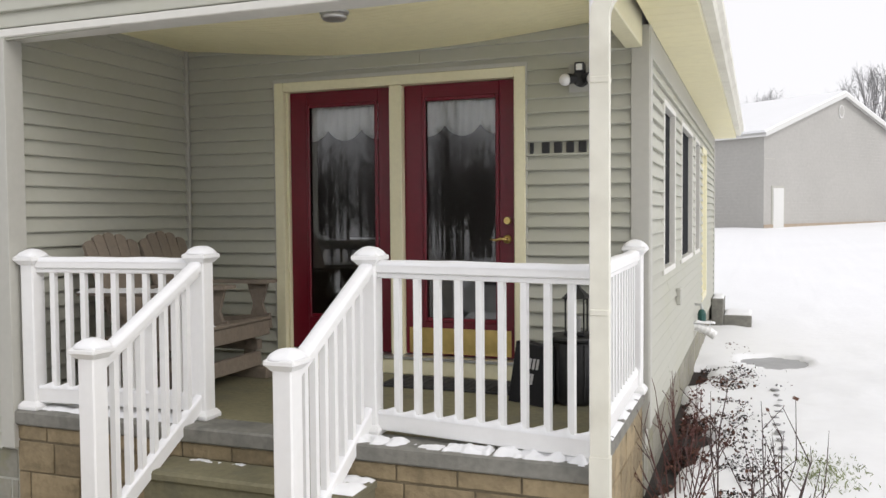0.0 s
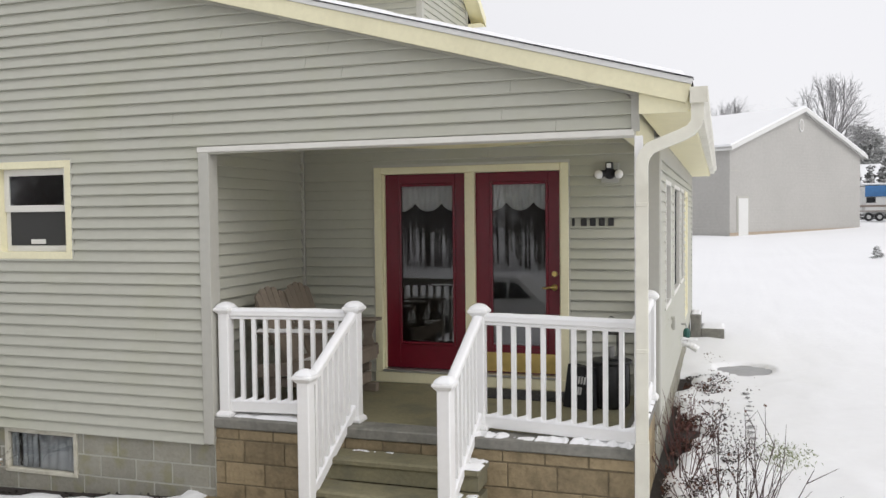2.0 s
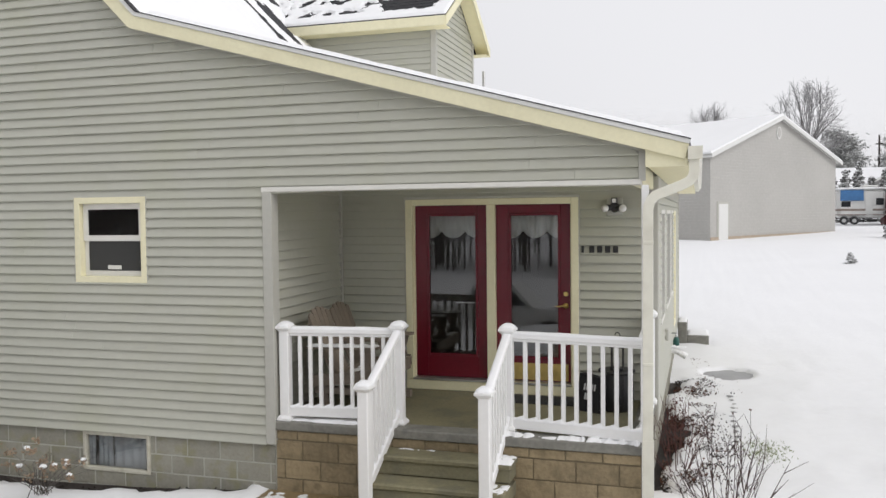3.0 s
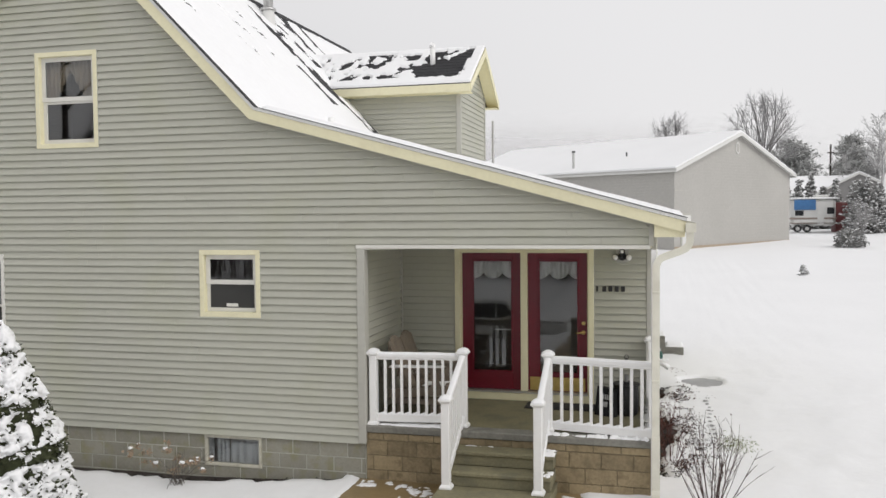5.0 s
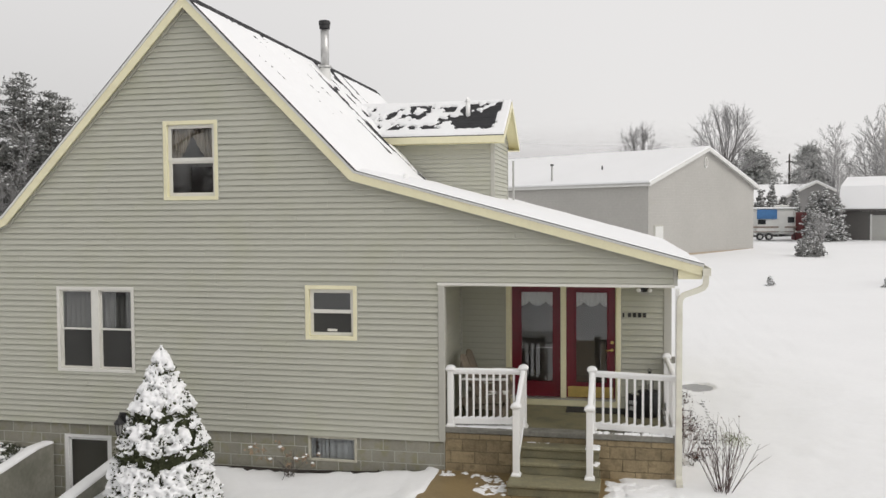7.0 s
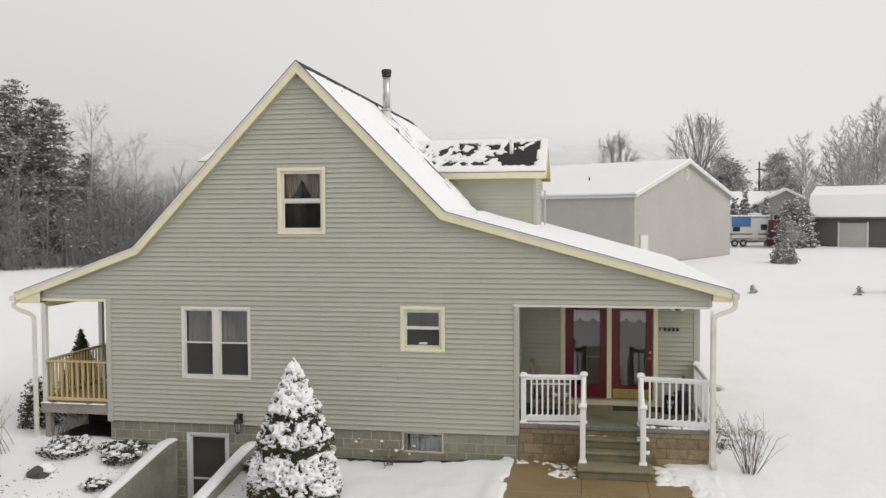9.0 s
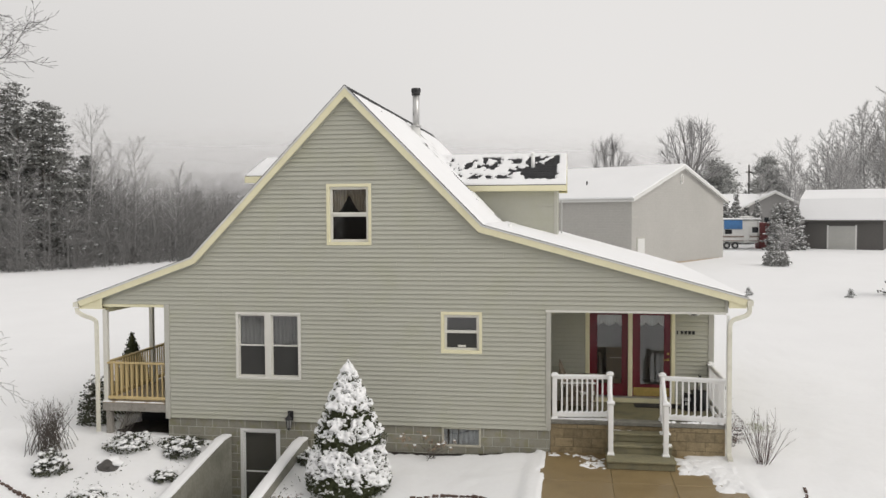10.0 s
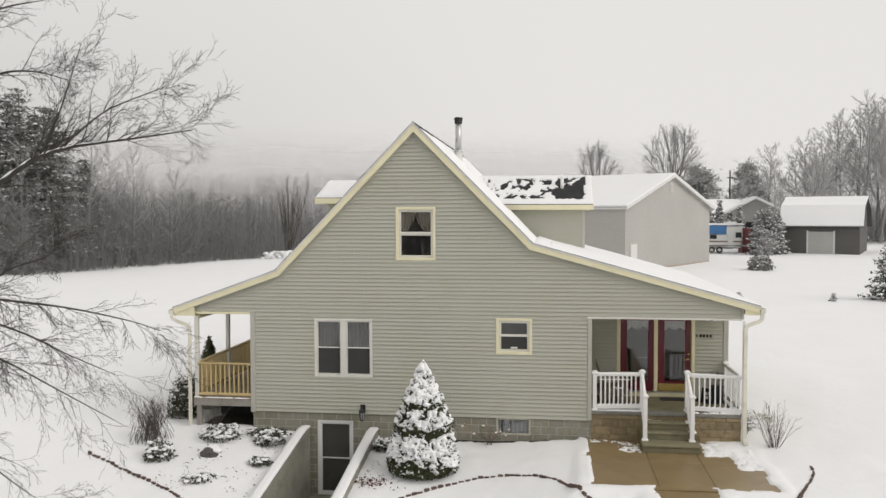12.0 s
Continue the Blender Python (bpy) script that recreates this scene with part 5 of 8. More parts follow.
# ---- white porch railings
def newel(parent, x, y, z0, z1, w=0.105, snow=True):
    p = Mesh().box(x - w / 2, x + w / 2, y - w / 2, y + w / 2, z0, z1 - 0.085, 0.008).ob("post", WHITE, parent)
    Mesh().box(x - 0.078, x + 0.078, y - 0.078, y + 0.078, z0, z0 + 0.03, 0.006).frustum(x, y, z0 + 0.03, z0 + 0.055, 0.15, 0.112).ob("base_trim", WHITE, p)
    c = Mesh().frustum(x, y, z1 - 0.098, z1 - 0.072, 0.11, 0.15).box(x - 0.083, x + 0.083, y - 0.083, y + 0.083, z1 - 0.072, z1 - 0.046, 0.005).frustum(x, y, z1 - 0.046, z1 - 0.012, 0.16, 0.05)
    c.ob("cap", WHITE, p)
    if snow:
        s = Mesh().lathe([(0.076, -0.05), (0.082, -0.046), (0.079, -0.034), (0.064, -0.016), (0.036, 0.001), (0.008, 0.007)], (x, y, z1), 20)
        # squared off like the cap below it
        s.v = [(x + (a - x) * k, y + (b - y) * k, c) for a, b, c in s.v for k in [(1 / max(abs(a - x), abs(b - y), 1e-6) * math.hypot(a - x, b - y)) ** 0.75]]
        s.v = [(a + 0.006 * noise.noise((a * 20, b * 20, c * 9)), b + 0.006 * noise.noise((a * 18, b * 20, 4)), c + 0.004 * noise.noise((a * 15, b * 15, 1))) for a, b, c in s.v]
        tagged(s.ob("cap_snow", SNOW, smooth=True), "rounded cap of snow on a railing post", "snow", group="snow on railing posts", kind="stuff")
    return p


def rail_run(parent, a, b, top_a, top_b, low_a, low_b, count, snow=True):
    """Top rail, bottom rail and balusters from a to b (x, y), level or sloping."""
    a, b = Vector(a), Vector(b)
    way = (b - a).normalized()
    across = Vector((-way.y, way.x))

    def beam(za, zb, w, h):
        m = Mesh()
        c = 0.006
        ring = [(-w / 2 + c, -h), (w / 2 - c, -h), (w / 2, -h + c), (w / 2, -c), (w / 2 - c, 0), (-w / 2 + c, 0), (-w / 2, -c), (-w / 2, -h + c)]
        for p, z in ((a, za), (b, zb)):
            m.v += [(p.x + across.x * u, p.y + across.y * u, z + v) for u, v in ring]
        m.f = [(j, (j + 1) % 8, 8 + (j + 1) % 8, 8 + j) for j in range(8)] + [tuple(range(8))[::-1], tuple(range(8, 16))]
        return m

    beam(top_a, top_b, 0.075, 0.05).ob("top_rail", WHITE, parent)
    beam(top_a - 0.05, top_b - 0.05, 0.045, 0.03).ob("under_rail", WHITE, parent)
    beam(low_a + 0.085, low_b + 0.085, 0.05, 0.10).ob("bottom_rail", WHITE, parent)
    for k in range(count):
        t = (k + 1) / (count + 1)
        p = a + (b - a) * t
        zl, zt = low_a + (low_b - low_a) * t + 0.08, top_a + (top_b - top_a) * t - 0.075
        s = 0.0175
        sl = (top_b - top_a) / (b - a).length
        m = Mesh()
        for z, sign in ((zl, 1), (zt, 1)):
            m.v += [(p.x + way.x * u + across.x * v, p.y + way.y * u + across.y * v, z + sl * u) for u, v in ((-s, -s), (s, -s), (s, s), (-s, s))]
        m.f = [(0, 1, 5, 4), (1, 2, 6, 5), (2, 3, 7, 6), (3, 0, 4, 7), (3, 2, 1, 0), (4, 5, 6, 7)]
        m.ob("baluster", WHITE, parent)
    if snow:
        for za, zb, w, h, nm in ((top_a, top_b, 0.08, 0.026, "snow along a top rail"), (low_a + 0.085, low_b + 0.085, 0.056, 0.014, "snow along a bottom rail")):
            n = 12 * (count + 1)
            m = Mesh()
            for k in range(n + 1):
                t = k / n
                p = a + (b - a) * t
                hh = h * (0.9 + 0.22 * noise.noise((p.x * 5 + za, p.y * 5, 2)))
                if za < 1.0 and za == zb:
                    # small drifts against the foot of each baluster
                    hh += 0.036 * max(0.0, ((count + 1) * t % 1) - 0.25) / 0.75 if k < n else 0
                for u, v in ((-w / 2, -0.008), (-w / 2 * 0.92, hh * 0.55), (-w / 4, hh * 0.93), (w / 4, hh * 0.93), (w / 2 * 0.92, hh * 0.55), (w / 2, -0.008)):
                    m.v.append((p.x + across.x * u, p.y + across.y * u, za + (zb - za) * t + v))
            m.f = [(6 * k + j, 6 * k + j + 1, 6 * k + 7 + j, 6 * k + 6 + j) for k in range(n) for j in range(5)]
            m.f += [tuple(range(6)), tuple(range(6 * n, 6 * n + 6))]
            tagged(m.ob("rail_snow", SNOW, smooth=True), nm, "snow", kind="stuff")


def snow_patch(name, label, x0, x1, y0, y1, z, h, seed, amount=0.5, step=0.018, fade=0.06, freq=7.0):
    """A thawing snow patch with a ragged edge that lies on the level z (or on z(x, y))."""
    nx, ny = max(3, int((x1 - x0) / step)), max(3, int((y1 - y0) / step))
    top = z if callable(z) else (lambda x, y: z)
    height = np.zeros((nx + 1, ny + 1))
    for i in range(nx + 1):
        for j in range(ny + 1):
            x, y = x0 + (x1 - x0) * i / nx, y0 + (y1 - y0) * j / ny
            d = min(x - x0, x1 - x, y - y0, y1 - y) / fade
            n = noise.noise((x * freq, y * freq, seed)) + 0.5 * noise.noise((x * freq * 2.7, y * freq * 2.7, seed + 3))
            e = min(1.0, d) * (amount + n * 0.9) - 0.25 * (1 - min(1.0, d))
            height[i, j] = h * (0.35 + 0.65 * smoothstep(0.0, 0.7, e)) * (0.85 + 0.3 * noise.noise((x * 17, y * 17, seed))) if e > 0 else -0.004
    m = Mesh()
    m.v = [(x0 + (x1 - x0) * i / nx, y0 + (y1 - y0) * j / ny, top(x0 + (x1 - x0) * i / nx, y0 + (y1 - y0) * j / ny) + height[i, j]) for i in range(nx + 1) for j in range(ny + 1)]
    for i in range(nx):
        for j in range(ny):
            if height[i:i + 2, j:j + 2].max() > 0:
                q = i * (ny + 1) + j
                m.f.append((q, q + ny + 1, q + ny + 2, q + 1))
    return tagged(m.ob(name, SNOW, smooth=True), label, "snow", kind="stuff")


TOP, LOW = 1.712, 0.80
A, B, C, D, E = (0.10, 0.07), (1.32, 0.20), (2.46, 0.22), (1.305, -0.70), (2.45, -0.68)
left_rail = thing("porch_railing", "white vinyl railing section beside the steps, capped with snow", "railing", (0.7, 0.08, DECK), "porch railings")
newel(left_rail, *A, DECK, 1.78)
newel(left_rail, *B, DECK, 1.802)
rail_run(left_rail, (A[0] + 0.05, A[1] + 0.002), (B[0] - 0.05, B[1]), TOP, TOP, LOW, LOW, 9)
right_rail = thing("porch_railing", "white vinyl railing section ending at the corner downspout", "railing", (3.0, 0.1, DECK), "porch railings")
newel(right_rail, *C, DECK, 1.804)
rail_run(right_rail, (C[0] + 0.05, C[1]), (3.785, 0.03), TOP, TOP, LOW - 0.02, LOW - 0.02, 9)
corner = Mesh().box(3.768, 3.832, -0.079, -0.04, -0.06, HEAD - 0.06, 0.006).ob("porch_post", WHITE, house, "white square corner post of the porch")
side_rail = thing("porch_railing", "white vinyl railing section along the open porch side", "railing", (3.71, 1.0, DECK), "porch railings")
newel(side_rail, 3.735, 1.80, DECK, 1.80)
rail_run(side_rail, (3.765, 0.03), (3.735, 1.75), TOP, TOP, LOW, LOW, 13)
for name, top, foot in (("left", B, D), ("right", C, E)):
    r = thing("stair_railing", "white vinyl stair railing running down to a capped newel", "railing", (foot[0], foot[1], 0.19), "stair railings")
    newel(r, *foot, 0.19, 1.357)
    rail_run(r, (foot[0], foot[1] + 0.05), (top[0], top[1] - 0.05), 1.26, 1.70, 0.31, 0.80, 7, snow=True)

# thawing snow along the deck edge, on the steps and on the patio
EDGE = "melting snow along the porch edge"
rng = np.random.default_rng(12)
snow_patch("deck_snow", EDGE, 0.10, 1.30, 0.02, 0.30, DECK, 0.022, 1, 0.55)
snow_patch("deck_snow", EDGE, 2.40, 2.76, -0.03, 0.14, DECK, 0.035, 2, 0.4, fade=0.06, freq=12, step=0.012)
snow_patch("deck_snow", EDGE, 2.72, 2.97, -0.02, 0.10, DECK, 0.012, 3, 0.15, fade=0.04)
snow_patch("deck_snow", EDGE, 2.96, 3.25, -0.03, 0.12, DECK, 0.05, 4, 0.45, fade=0.06, freq=12, step=0.012)
snow_patch("deck_snow", EDGE, 3.24, 3.76, -0.03, 0.13, DECK, 0.045, 5, 0.45, fade=0.06, freq=12, step=0.012)
snow_patch("deck_snow", EDGE, 3.66, 3.79, 0.10, 1.86, DECK, 0.025, 6, 0.35, fade=0.03)
STEP = "scraps of thawing snow on a step"
snow_patch("step_snow", STEP, 1.40, 1.78, -0.07, -0.01, 0.555, 0.012, 7, 0.15, fade=0.02, freq=16, step=0.01)
snow_patch("step_snow", STEP, 2.36, 2.60, -0.31, -0.03, 0.555, 0.03, 8, 0.35, fade=0.04)
snow_patch("step_snow", STEP, 2.40, 2.60, -0.59, -0.33, 0.37, 0.025, 9, 0.25, fade=0.04)
WET = "thawing snow lying on the wet patio"
snow_patch("patio_snow", WET, 2.62, 3.75, -1.35, -0.05, 0.0, 0.05, 11, 0.38, step=0.025, fade=0.2, freq=5)
snow_patch("patio_snow", WET, 3.2, 3.95, -2.4, -0.5, 0.0, 0.06, 12, 0.5, step=0.03, fade=0.2, freq=4)
snow_patch("patio_snow", WET, 0.6, 1.24, -1.2, -0.1, 0.0, 0.03, 13, -0.02, step=0.02, fade=0.12, freq=6)
snow_patch("patio_snow", WET, -0.1, 0.7, -0.4, 0.0, 0.0, 0.03, 14, -0.05, step=0.02, fade=0.1, freq=6)

# ---- double adirondack glider bench against the porch wall, looking along the porch
bench = thing("glider_bench", "weathered brown double adirondack glider bench", "bench", (0.55, 0.95, DECK))
BX, BY = 0.10, 0.38
PITCH = 0.555


def slanted(m, p0, p1, w, t):
    """A board from p0 to p1, w wide along y and t thick."""
    p0, p1 = Vector(p0), Vector(p1)
    way = (p1 - p0).normalized()
    y = Vector((0, 1, 0))
    n = way.cross(y).normalized()
    pts = [p0 - y * w / 2, p0 + y * w / 2, p1 + y * w / 2, p1 - y * w / 2]
    m.add([p + n * t / 2 for p in pts] + [p - n * t / 2 for p in pts], [(0, 1, 2, 3), (7, 6, 5, 4), (0, 4, 5, 1), (1, 5, 6, 2), (2, 6, 7, 3), (3, 7, 4, 0)])
    return m


for seat_y in (BY + PITCH / 2, BY + PITCH * 1.5):
    for k in range(5):
        off = (k - 2) * 0.103
        tall = 0.74 - 0.014 * (k - 2) ** 2
        base = Vector((BX + 0.36, seat_y + off * 0.82, DECK + 0.42))
        tip = base + Vector((-0.28, off * 0.24, 0.72)).normalized() * tall
        m = slanted(Mesh(), base, tip, 0.097, 0.022)
        way = (tip - base).normalized()
        y = Vector((0, 1, 0))
        n = way.cross(y).normalized() * 0.011
        lean = -0.35 * (k - 2) / 2
        arc = [tip + y * 0.0485 * math.cos(a * math.pi / 6) + way * (0.03 * math.sin(a * math.pi / 6) + lean * 0.05 * math.cos(a * math.pi / 6) * math.sin(a * math.pi / 6)) for a in range(7)]
        m.prism([p + n for p in arc], n * -2)
        m.ob("back_slat", TEAK, bench)
    for z, dx in ((0.60, 0.265), (0.95, 0.135)):
        Mesh().box(BX + dx - 0.04, BX + dx - 0.012, seat_y - 0.24, seat_y + 0.24, DECK + z, DECK + z + 0.08, 0.006).ob("back_brace", TEAK, bench)
for k in range(9):
    t = k / 8
    x = BX + 0.33 + 0.56 * t
    z = DECK + 0.42 + 0.05 * t - 0.02 * math.sin(math.pi * t)
    Mesh().box(x - 0.031, x + 0.031, BY + 0.02, BY + 2 * PITCH - 0.02, z - 0.012, z + 0.012, 0.005).ob("seat_slat", TEAK, bench)
for y in (BY, BY + PITCH, BY + 2 * PITCH):
    arm = Mesh()
    plan = [(0.10, -0.045), (0.62, -0.065), (0.84, -0.085), (0.92, -0.07), (0.94, 0.0), (0.92, 0.07), (0.84, 0.085), (0.62, 0.065), (0.10, 0.045)]
    arm.prism([(BX + a, y + b, DECK + 0.715 + 0.02 * a) for a, b in plan], (0, 0, 0.024))
    arm.ob("arm", TEAK, bench)
    m = Mesh().prism([(BX + a, y - 0.014, DECK + b) for a, b in ((0.77, 0.36), (0.83, 0.36), (0.87, 0.46), (0.83, 0.57), (0.88, 0.73), (0.70, 0.727), (0.75, 0.57), (0.72, 0.46))], (0, 0.028, 0))
    m.ob("arm_support", TEAK, bench)
    slanted(Mesh(), (BX + 0.12, y, DECK + 0.36), (BX + 0.90, y, DECK + 0.44), 0.03, 0.12).ob("seat_rail", TEAK, bench)
for y in (BY + 0.06, BY + 2 * PITCH - 0.06):
    Mesh().box(BX + 0.10, BX + 0.92, y - 0.04, y + 0.04, DECK + 0.004, DECK + 0.09, 0.008).ob("skid", TEAK, bench)
    for x in (BX + 0.22, BX + 0.70):
        Mesh().box(x, x + 0.09, y - 0.022, y + 0.022, DECK + 0.085, DECK + 0.31, 0.006).ob("leg", TEAK, bench)
    Mesh().box(BX + 0.16, BX + 0.84, y - 0.03, y + 0.03, DECK + 0.22, DECK + 0.30, 0.006).ob("base_rail", TEAK, bench)
Mesh().box(BX + 0.80, BX + 0.845, BY + 0.05, BY + 2 * PITCH - 0.05, DECK + 0.1, DECK + 0.21, 0.006).ob("stretcher", TEAK, bench)
Mesh().box(BX + 0.88, BX + 0.905, BY + 0.02, BY + 2 * PITCH - 0.02, DECK + 0.34, DECK + 0.455, 0.006).ob("front_apron", TEAK, bench)
snow_patch("bench_snow", "thin drift of snow on the bench arm", BX + 0.12, BX + 0.92, BY - 0.07, BY + 0.06, lambda x, y: DECK + 0.741 + 0.02 * (x - BX), 0.025, 15, 0.7, fade=0.03)
snow_patch("bench_snow", "thin snow blown onto the bench seat", BX + 0.55, BX + 0.92, BY + 0.03, BY + 0.42, DECK + 0.478, 0.02, 16, 0.3, fade=0.06)

# ---- the door side: mat, drum table, lantern, printed bag, light, number
mat_ob = tagged(Mesh().box(1.95, 3.02, 1.40, 1.80, DECK + 0.004, DECK + 0.02, 0.006).ob("door_mat", RUBBER), "dark grey ribbed rubber door mat", "mat")
for k in range(20):
    Mesh().box(1.98 + 0.052 * k, 2.005 + 0.052 * k, 1.43, 1.77, DECK + 0.0205, DECK + 0.026).ob("rib", RUBBER, mat_ob)
DX, DY = 3.41, 1.36
drum = thing("drum_table", "round black lidded metal drum table", "table", (DX, DY, DECK))
Mesh().lathe([(0.14, 0.004), (0.165, 0.03), (0.172, 0.22), (0.165, 0.40), (0.16, 0.42)], (DX, DY, DECK), 28).ob("drum", BLACK, drum, smooth=True)
Mesh().lathe([(0.155, 0.42), (0.195, 0.424), (0.2, 0.435), (0.192, 0.447), (0.0001, 0.455)], (DX, DY, DECK), 28).ob("lid", BLACK, drum)
for k in range(12):
    a = k * math.pi / 6
    Mesh().tube([(DX + 0.17 * math.cos(a), DY + 0.17 * math.sin(a), DECK + 0.04), (DX + 0.178 * math.cos(a), DY + 0.178 * math.sin(a), DECK + 0.22), (DX + 0.168 * math.cos(a), DY + 0.168 * math.sin(a), DECK + 0.41)], 0.005, 5).ob("rib", BLACK, drum)
LX = 3.42
lan = thing("lantern", "black metal candle lantern standing on the drum", "lantern", (LX, 1.33, DECK + 0.455))
zl = DECK + 0.455
Mesh().box(LX - 0.07, LX + 0.07, 1.26, 1.40, zl, zl + 0.02, 0.004).ob("base", BLACK, lan)
for x in (LX - 0.065, LX + 0.055):
    for y in (1.265, 1.385):
        Mesh().box(x, x + 0.01, y, y + 0.01, zl + 0.02, zl + 0.24).ob("bar", BLACK, lan)
Mesh().frustum(LX, 1.33, zl + 0.24, zl + 0.25, 0.16, 0.16).frustum(LX, 1.33, zl + 0.25, zl + 0.31, 0.15, 0.05).frustum(LX, 1.33, zl + 0.31, zl + 0.35, 0.05, 0.045).ob("roof", BLACK, lan)
Mesh().tube([(LX + 0.03 * math.cos(a * math.pi / 8), 1.33, zl + 0.35 + 0.05 * math.sin(a * math.pi / 8)) for a in range(9)], 0.005, 5).ob("ring_handle", BLACK, lan)
Mesh().lathe([(0.03, 0.02), (0.03, 0.12), (0.005, 0.125)], (LX, 1.33, zl), 12).ob("candle", CURTAIN, lan)
bag = thing("tote_bag", "black canvas bag with pale print, leaning on the drum", "bag", (3.13, 1.18, DECK))
q = Mesh()
corners = [(2.98, 1.24, DECK + 0.006), (3.27, 1.10, DECK + 0.006), (3.26, 1.17, DECK + 0.38), (3.02, 1.30, DECK + 0.40)]
q.prism(corners, (0.035, 0.075, 0))
q.ob("bag_body", CLOTH, bag)
base_u = (Vector(corners[1]) - Vector(corners[0])).normalized()
up_b = (Vector(corners[3]) - Vector(corners[0])).normalized()
nb = base_u.cross(up_b).normalized()
if nb.y > 0:
    nb = -nb
for row, (u0, u1) in enumerate(((0.07, 0.23), (0.09, 0.19))):
    n = 5 if row == 0 else 4
    for k in range(n):
        o = Vector(corners[0]) + base_u * (u0 + (u1 - u0) * k / n) + up_b * (0.23 - 0.10 * row) + nb * 0.003
        pm = Mesh().prism([o, o + base_u * 0.02, o + base_u * 0.024 + up_b * 0.07, o + base_u * 0.004 + up_b * 0.07], nb * 0.002)
        pm.ob("print_bar", PRINT, bag)
fix = thing("flood_light", "black twin flood light with a sensor on a square plate", "light", (3.34, PORCH_Y, 2.93))
Mesh().box(3.25, 3.43, PORCH_Y - 0.04, PORCH_Y - 0.018, 2.86, 3.06, 0.006).ob("mount_plate", TRIM, fix)
Mesh().tube([(3.34, PORCH_Y - 0.03, 2.95), (3.34, PORCH_Y - 0.10, 2.95)], [0.06, 0.055], 14).ob("body", BLACK, fix)
Mesh().box(3.305, 3.375, PORCH_Y - 0.115, PORCH_Y - 0.05, 2.99, 3.06, 0.008).ob("sensor", BLACK, fix)
Mesh().box(3.318, 3.362, PORCH_Y - 0.119, PORCH_Y - 0.113, 3.002, 3.048, 0.003).ob("sensor_lens", BULB, fix)
for s in (-1, 1):
    Mesh().tube([(3.34 + s * 0.03, PORCH_Y - 0.08, 2.95), (3.34 + s * 0.075, PORCH_Y - 0.11, 2.945)], [0.03, 0.04], 12).ob("socket", BLACK, fix)
    Mesh().lathe([(0.0005, -0.043), (0.025, -0.036), (0.042, -0.012), (0.042, 0.012), (0.025, 0.036), (0.0005, 0.043)], (3.34 + s * 0.098, PORCH_Y - 0.125, 2.938), 14).ob("bulb", BULB, fix, smooth=True)
plate = thing("house_number", "row of black raised marks beside the door", "sign", (3.18, PORCH_Y, 2.48))
for k in range(5):
    x = 2.96 + 0.09 * k
    Mesh().box(x, x + (0.028 if k == 0 else 0.058), PORCH_Y - 0.038, PORCH_Y - 0.026, 2.43, 2.51, 0.004).ob("bar", INK, plate)

# ---- along the right side: outlet, tap, drain pipe, precast steps
Mesh().box(RIGHT + 0.018, RIGHT + 0.07, 4.05, 4.15, 1.12, 1.28, 0.01).ob("outlet_box", TRIM, house)
tap = thing("garden_tap", "green garden tap with a coiled hose end", "tap", (RIGHT + 0.05, 6.72, 0.7))
Mesh().lathe([(0.03, 0.0), (0.05, 0.02), (0.052, 0.10), (0.04, 0.14), (0.02, 0.16)], (RIGHT + 0.10, 6.72, 0.64), 14).ob("reel", GREENHOSE, tap)
Mesh().tube([(RIGHT + 0.01, 6.72, 0.86), (RIGHT + 0.09, 6.72, 0.86), (RIGHT + 0.10, 6.72, 0.80)], 0.018, 8).ob("spout", CHROME, tap)
pipe = Mesh()
ring = [(RIGHT - 0.04 + 0.022 * k, 6.55, 0.615 - 0.0006 * k * k) for k in range(15)]
pipe.tube(ring, [0.052 + 0.006 * (k % 2) for k in range(15)], 12)
tagged(pipe.ob("drain_pipe", WHITE), "white ribbed drain pipe topped with snow", "pipe")
snow_patch("pipe_snow", "rounded snow on the drain pipe", RIGHT + 0.02, RIGHT + 0.27, 6.495, 6.605, 0.655, 0.025, 17, 0.9, fade=0.03)
ps = thing("side_steps", "grey precast steps at the side door with snow", "steps", (4.05, 10.6, 0))
SG = bowl(4.1, 10.6) - 0.05
Mesh().box(RIGHT + 0.03, RIGHT + 0.22, 10.5, 11.35, SG, 0.57, 0.014).ob("landing", SLAB, ps)
Mesh().box(RIGHT + 0.22, RIGHT + 0.66, 10.52, 11.33, SG, 0.30, 0.014).ob("tread", SLAB, ps)
for x0, x1, z, sd_ in ((RIGHT + 0.04, RIGHT + 0.22, 0.57, 18), (RIGHT + 0.23, RIGHT + 0.66, 0.30, 19)):
    snow_patch("step_snow", "slab of snow on the side steps", x0, x1, 10.54, 11.3, z, 0.035, sd_, 0.85, fade=0.04, step=0.03)

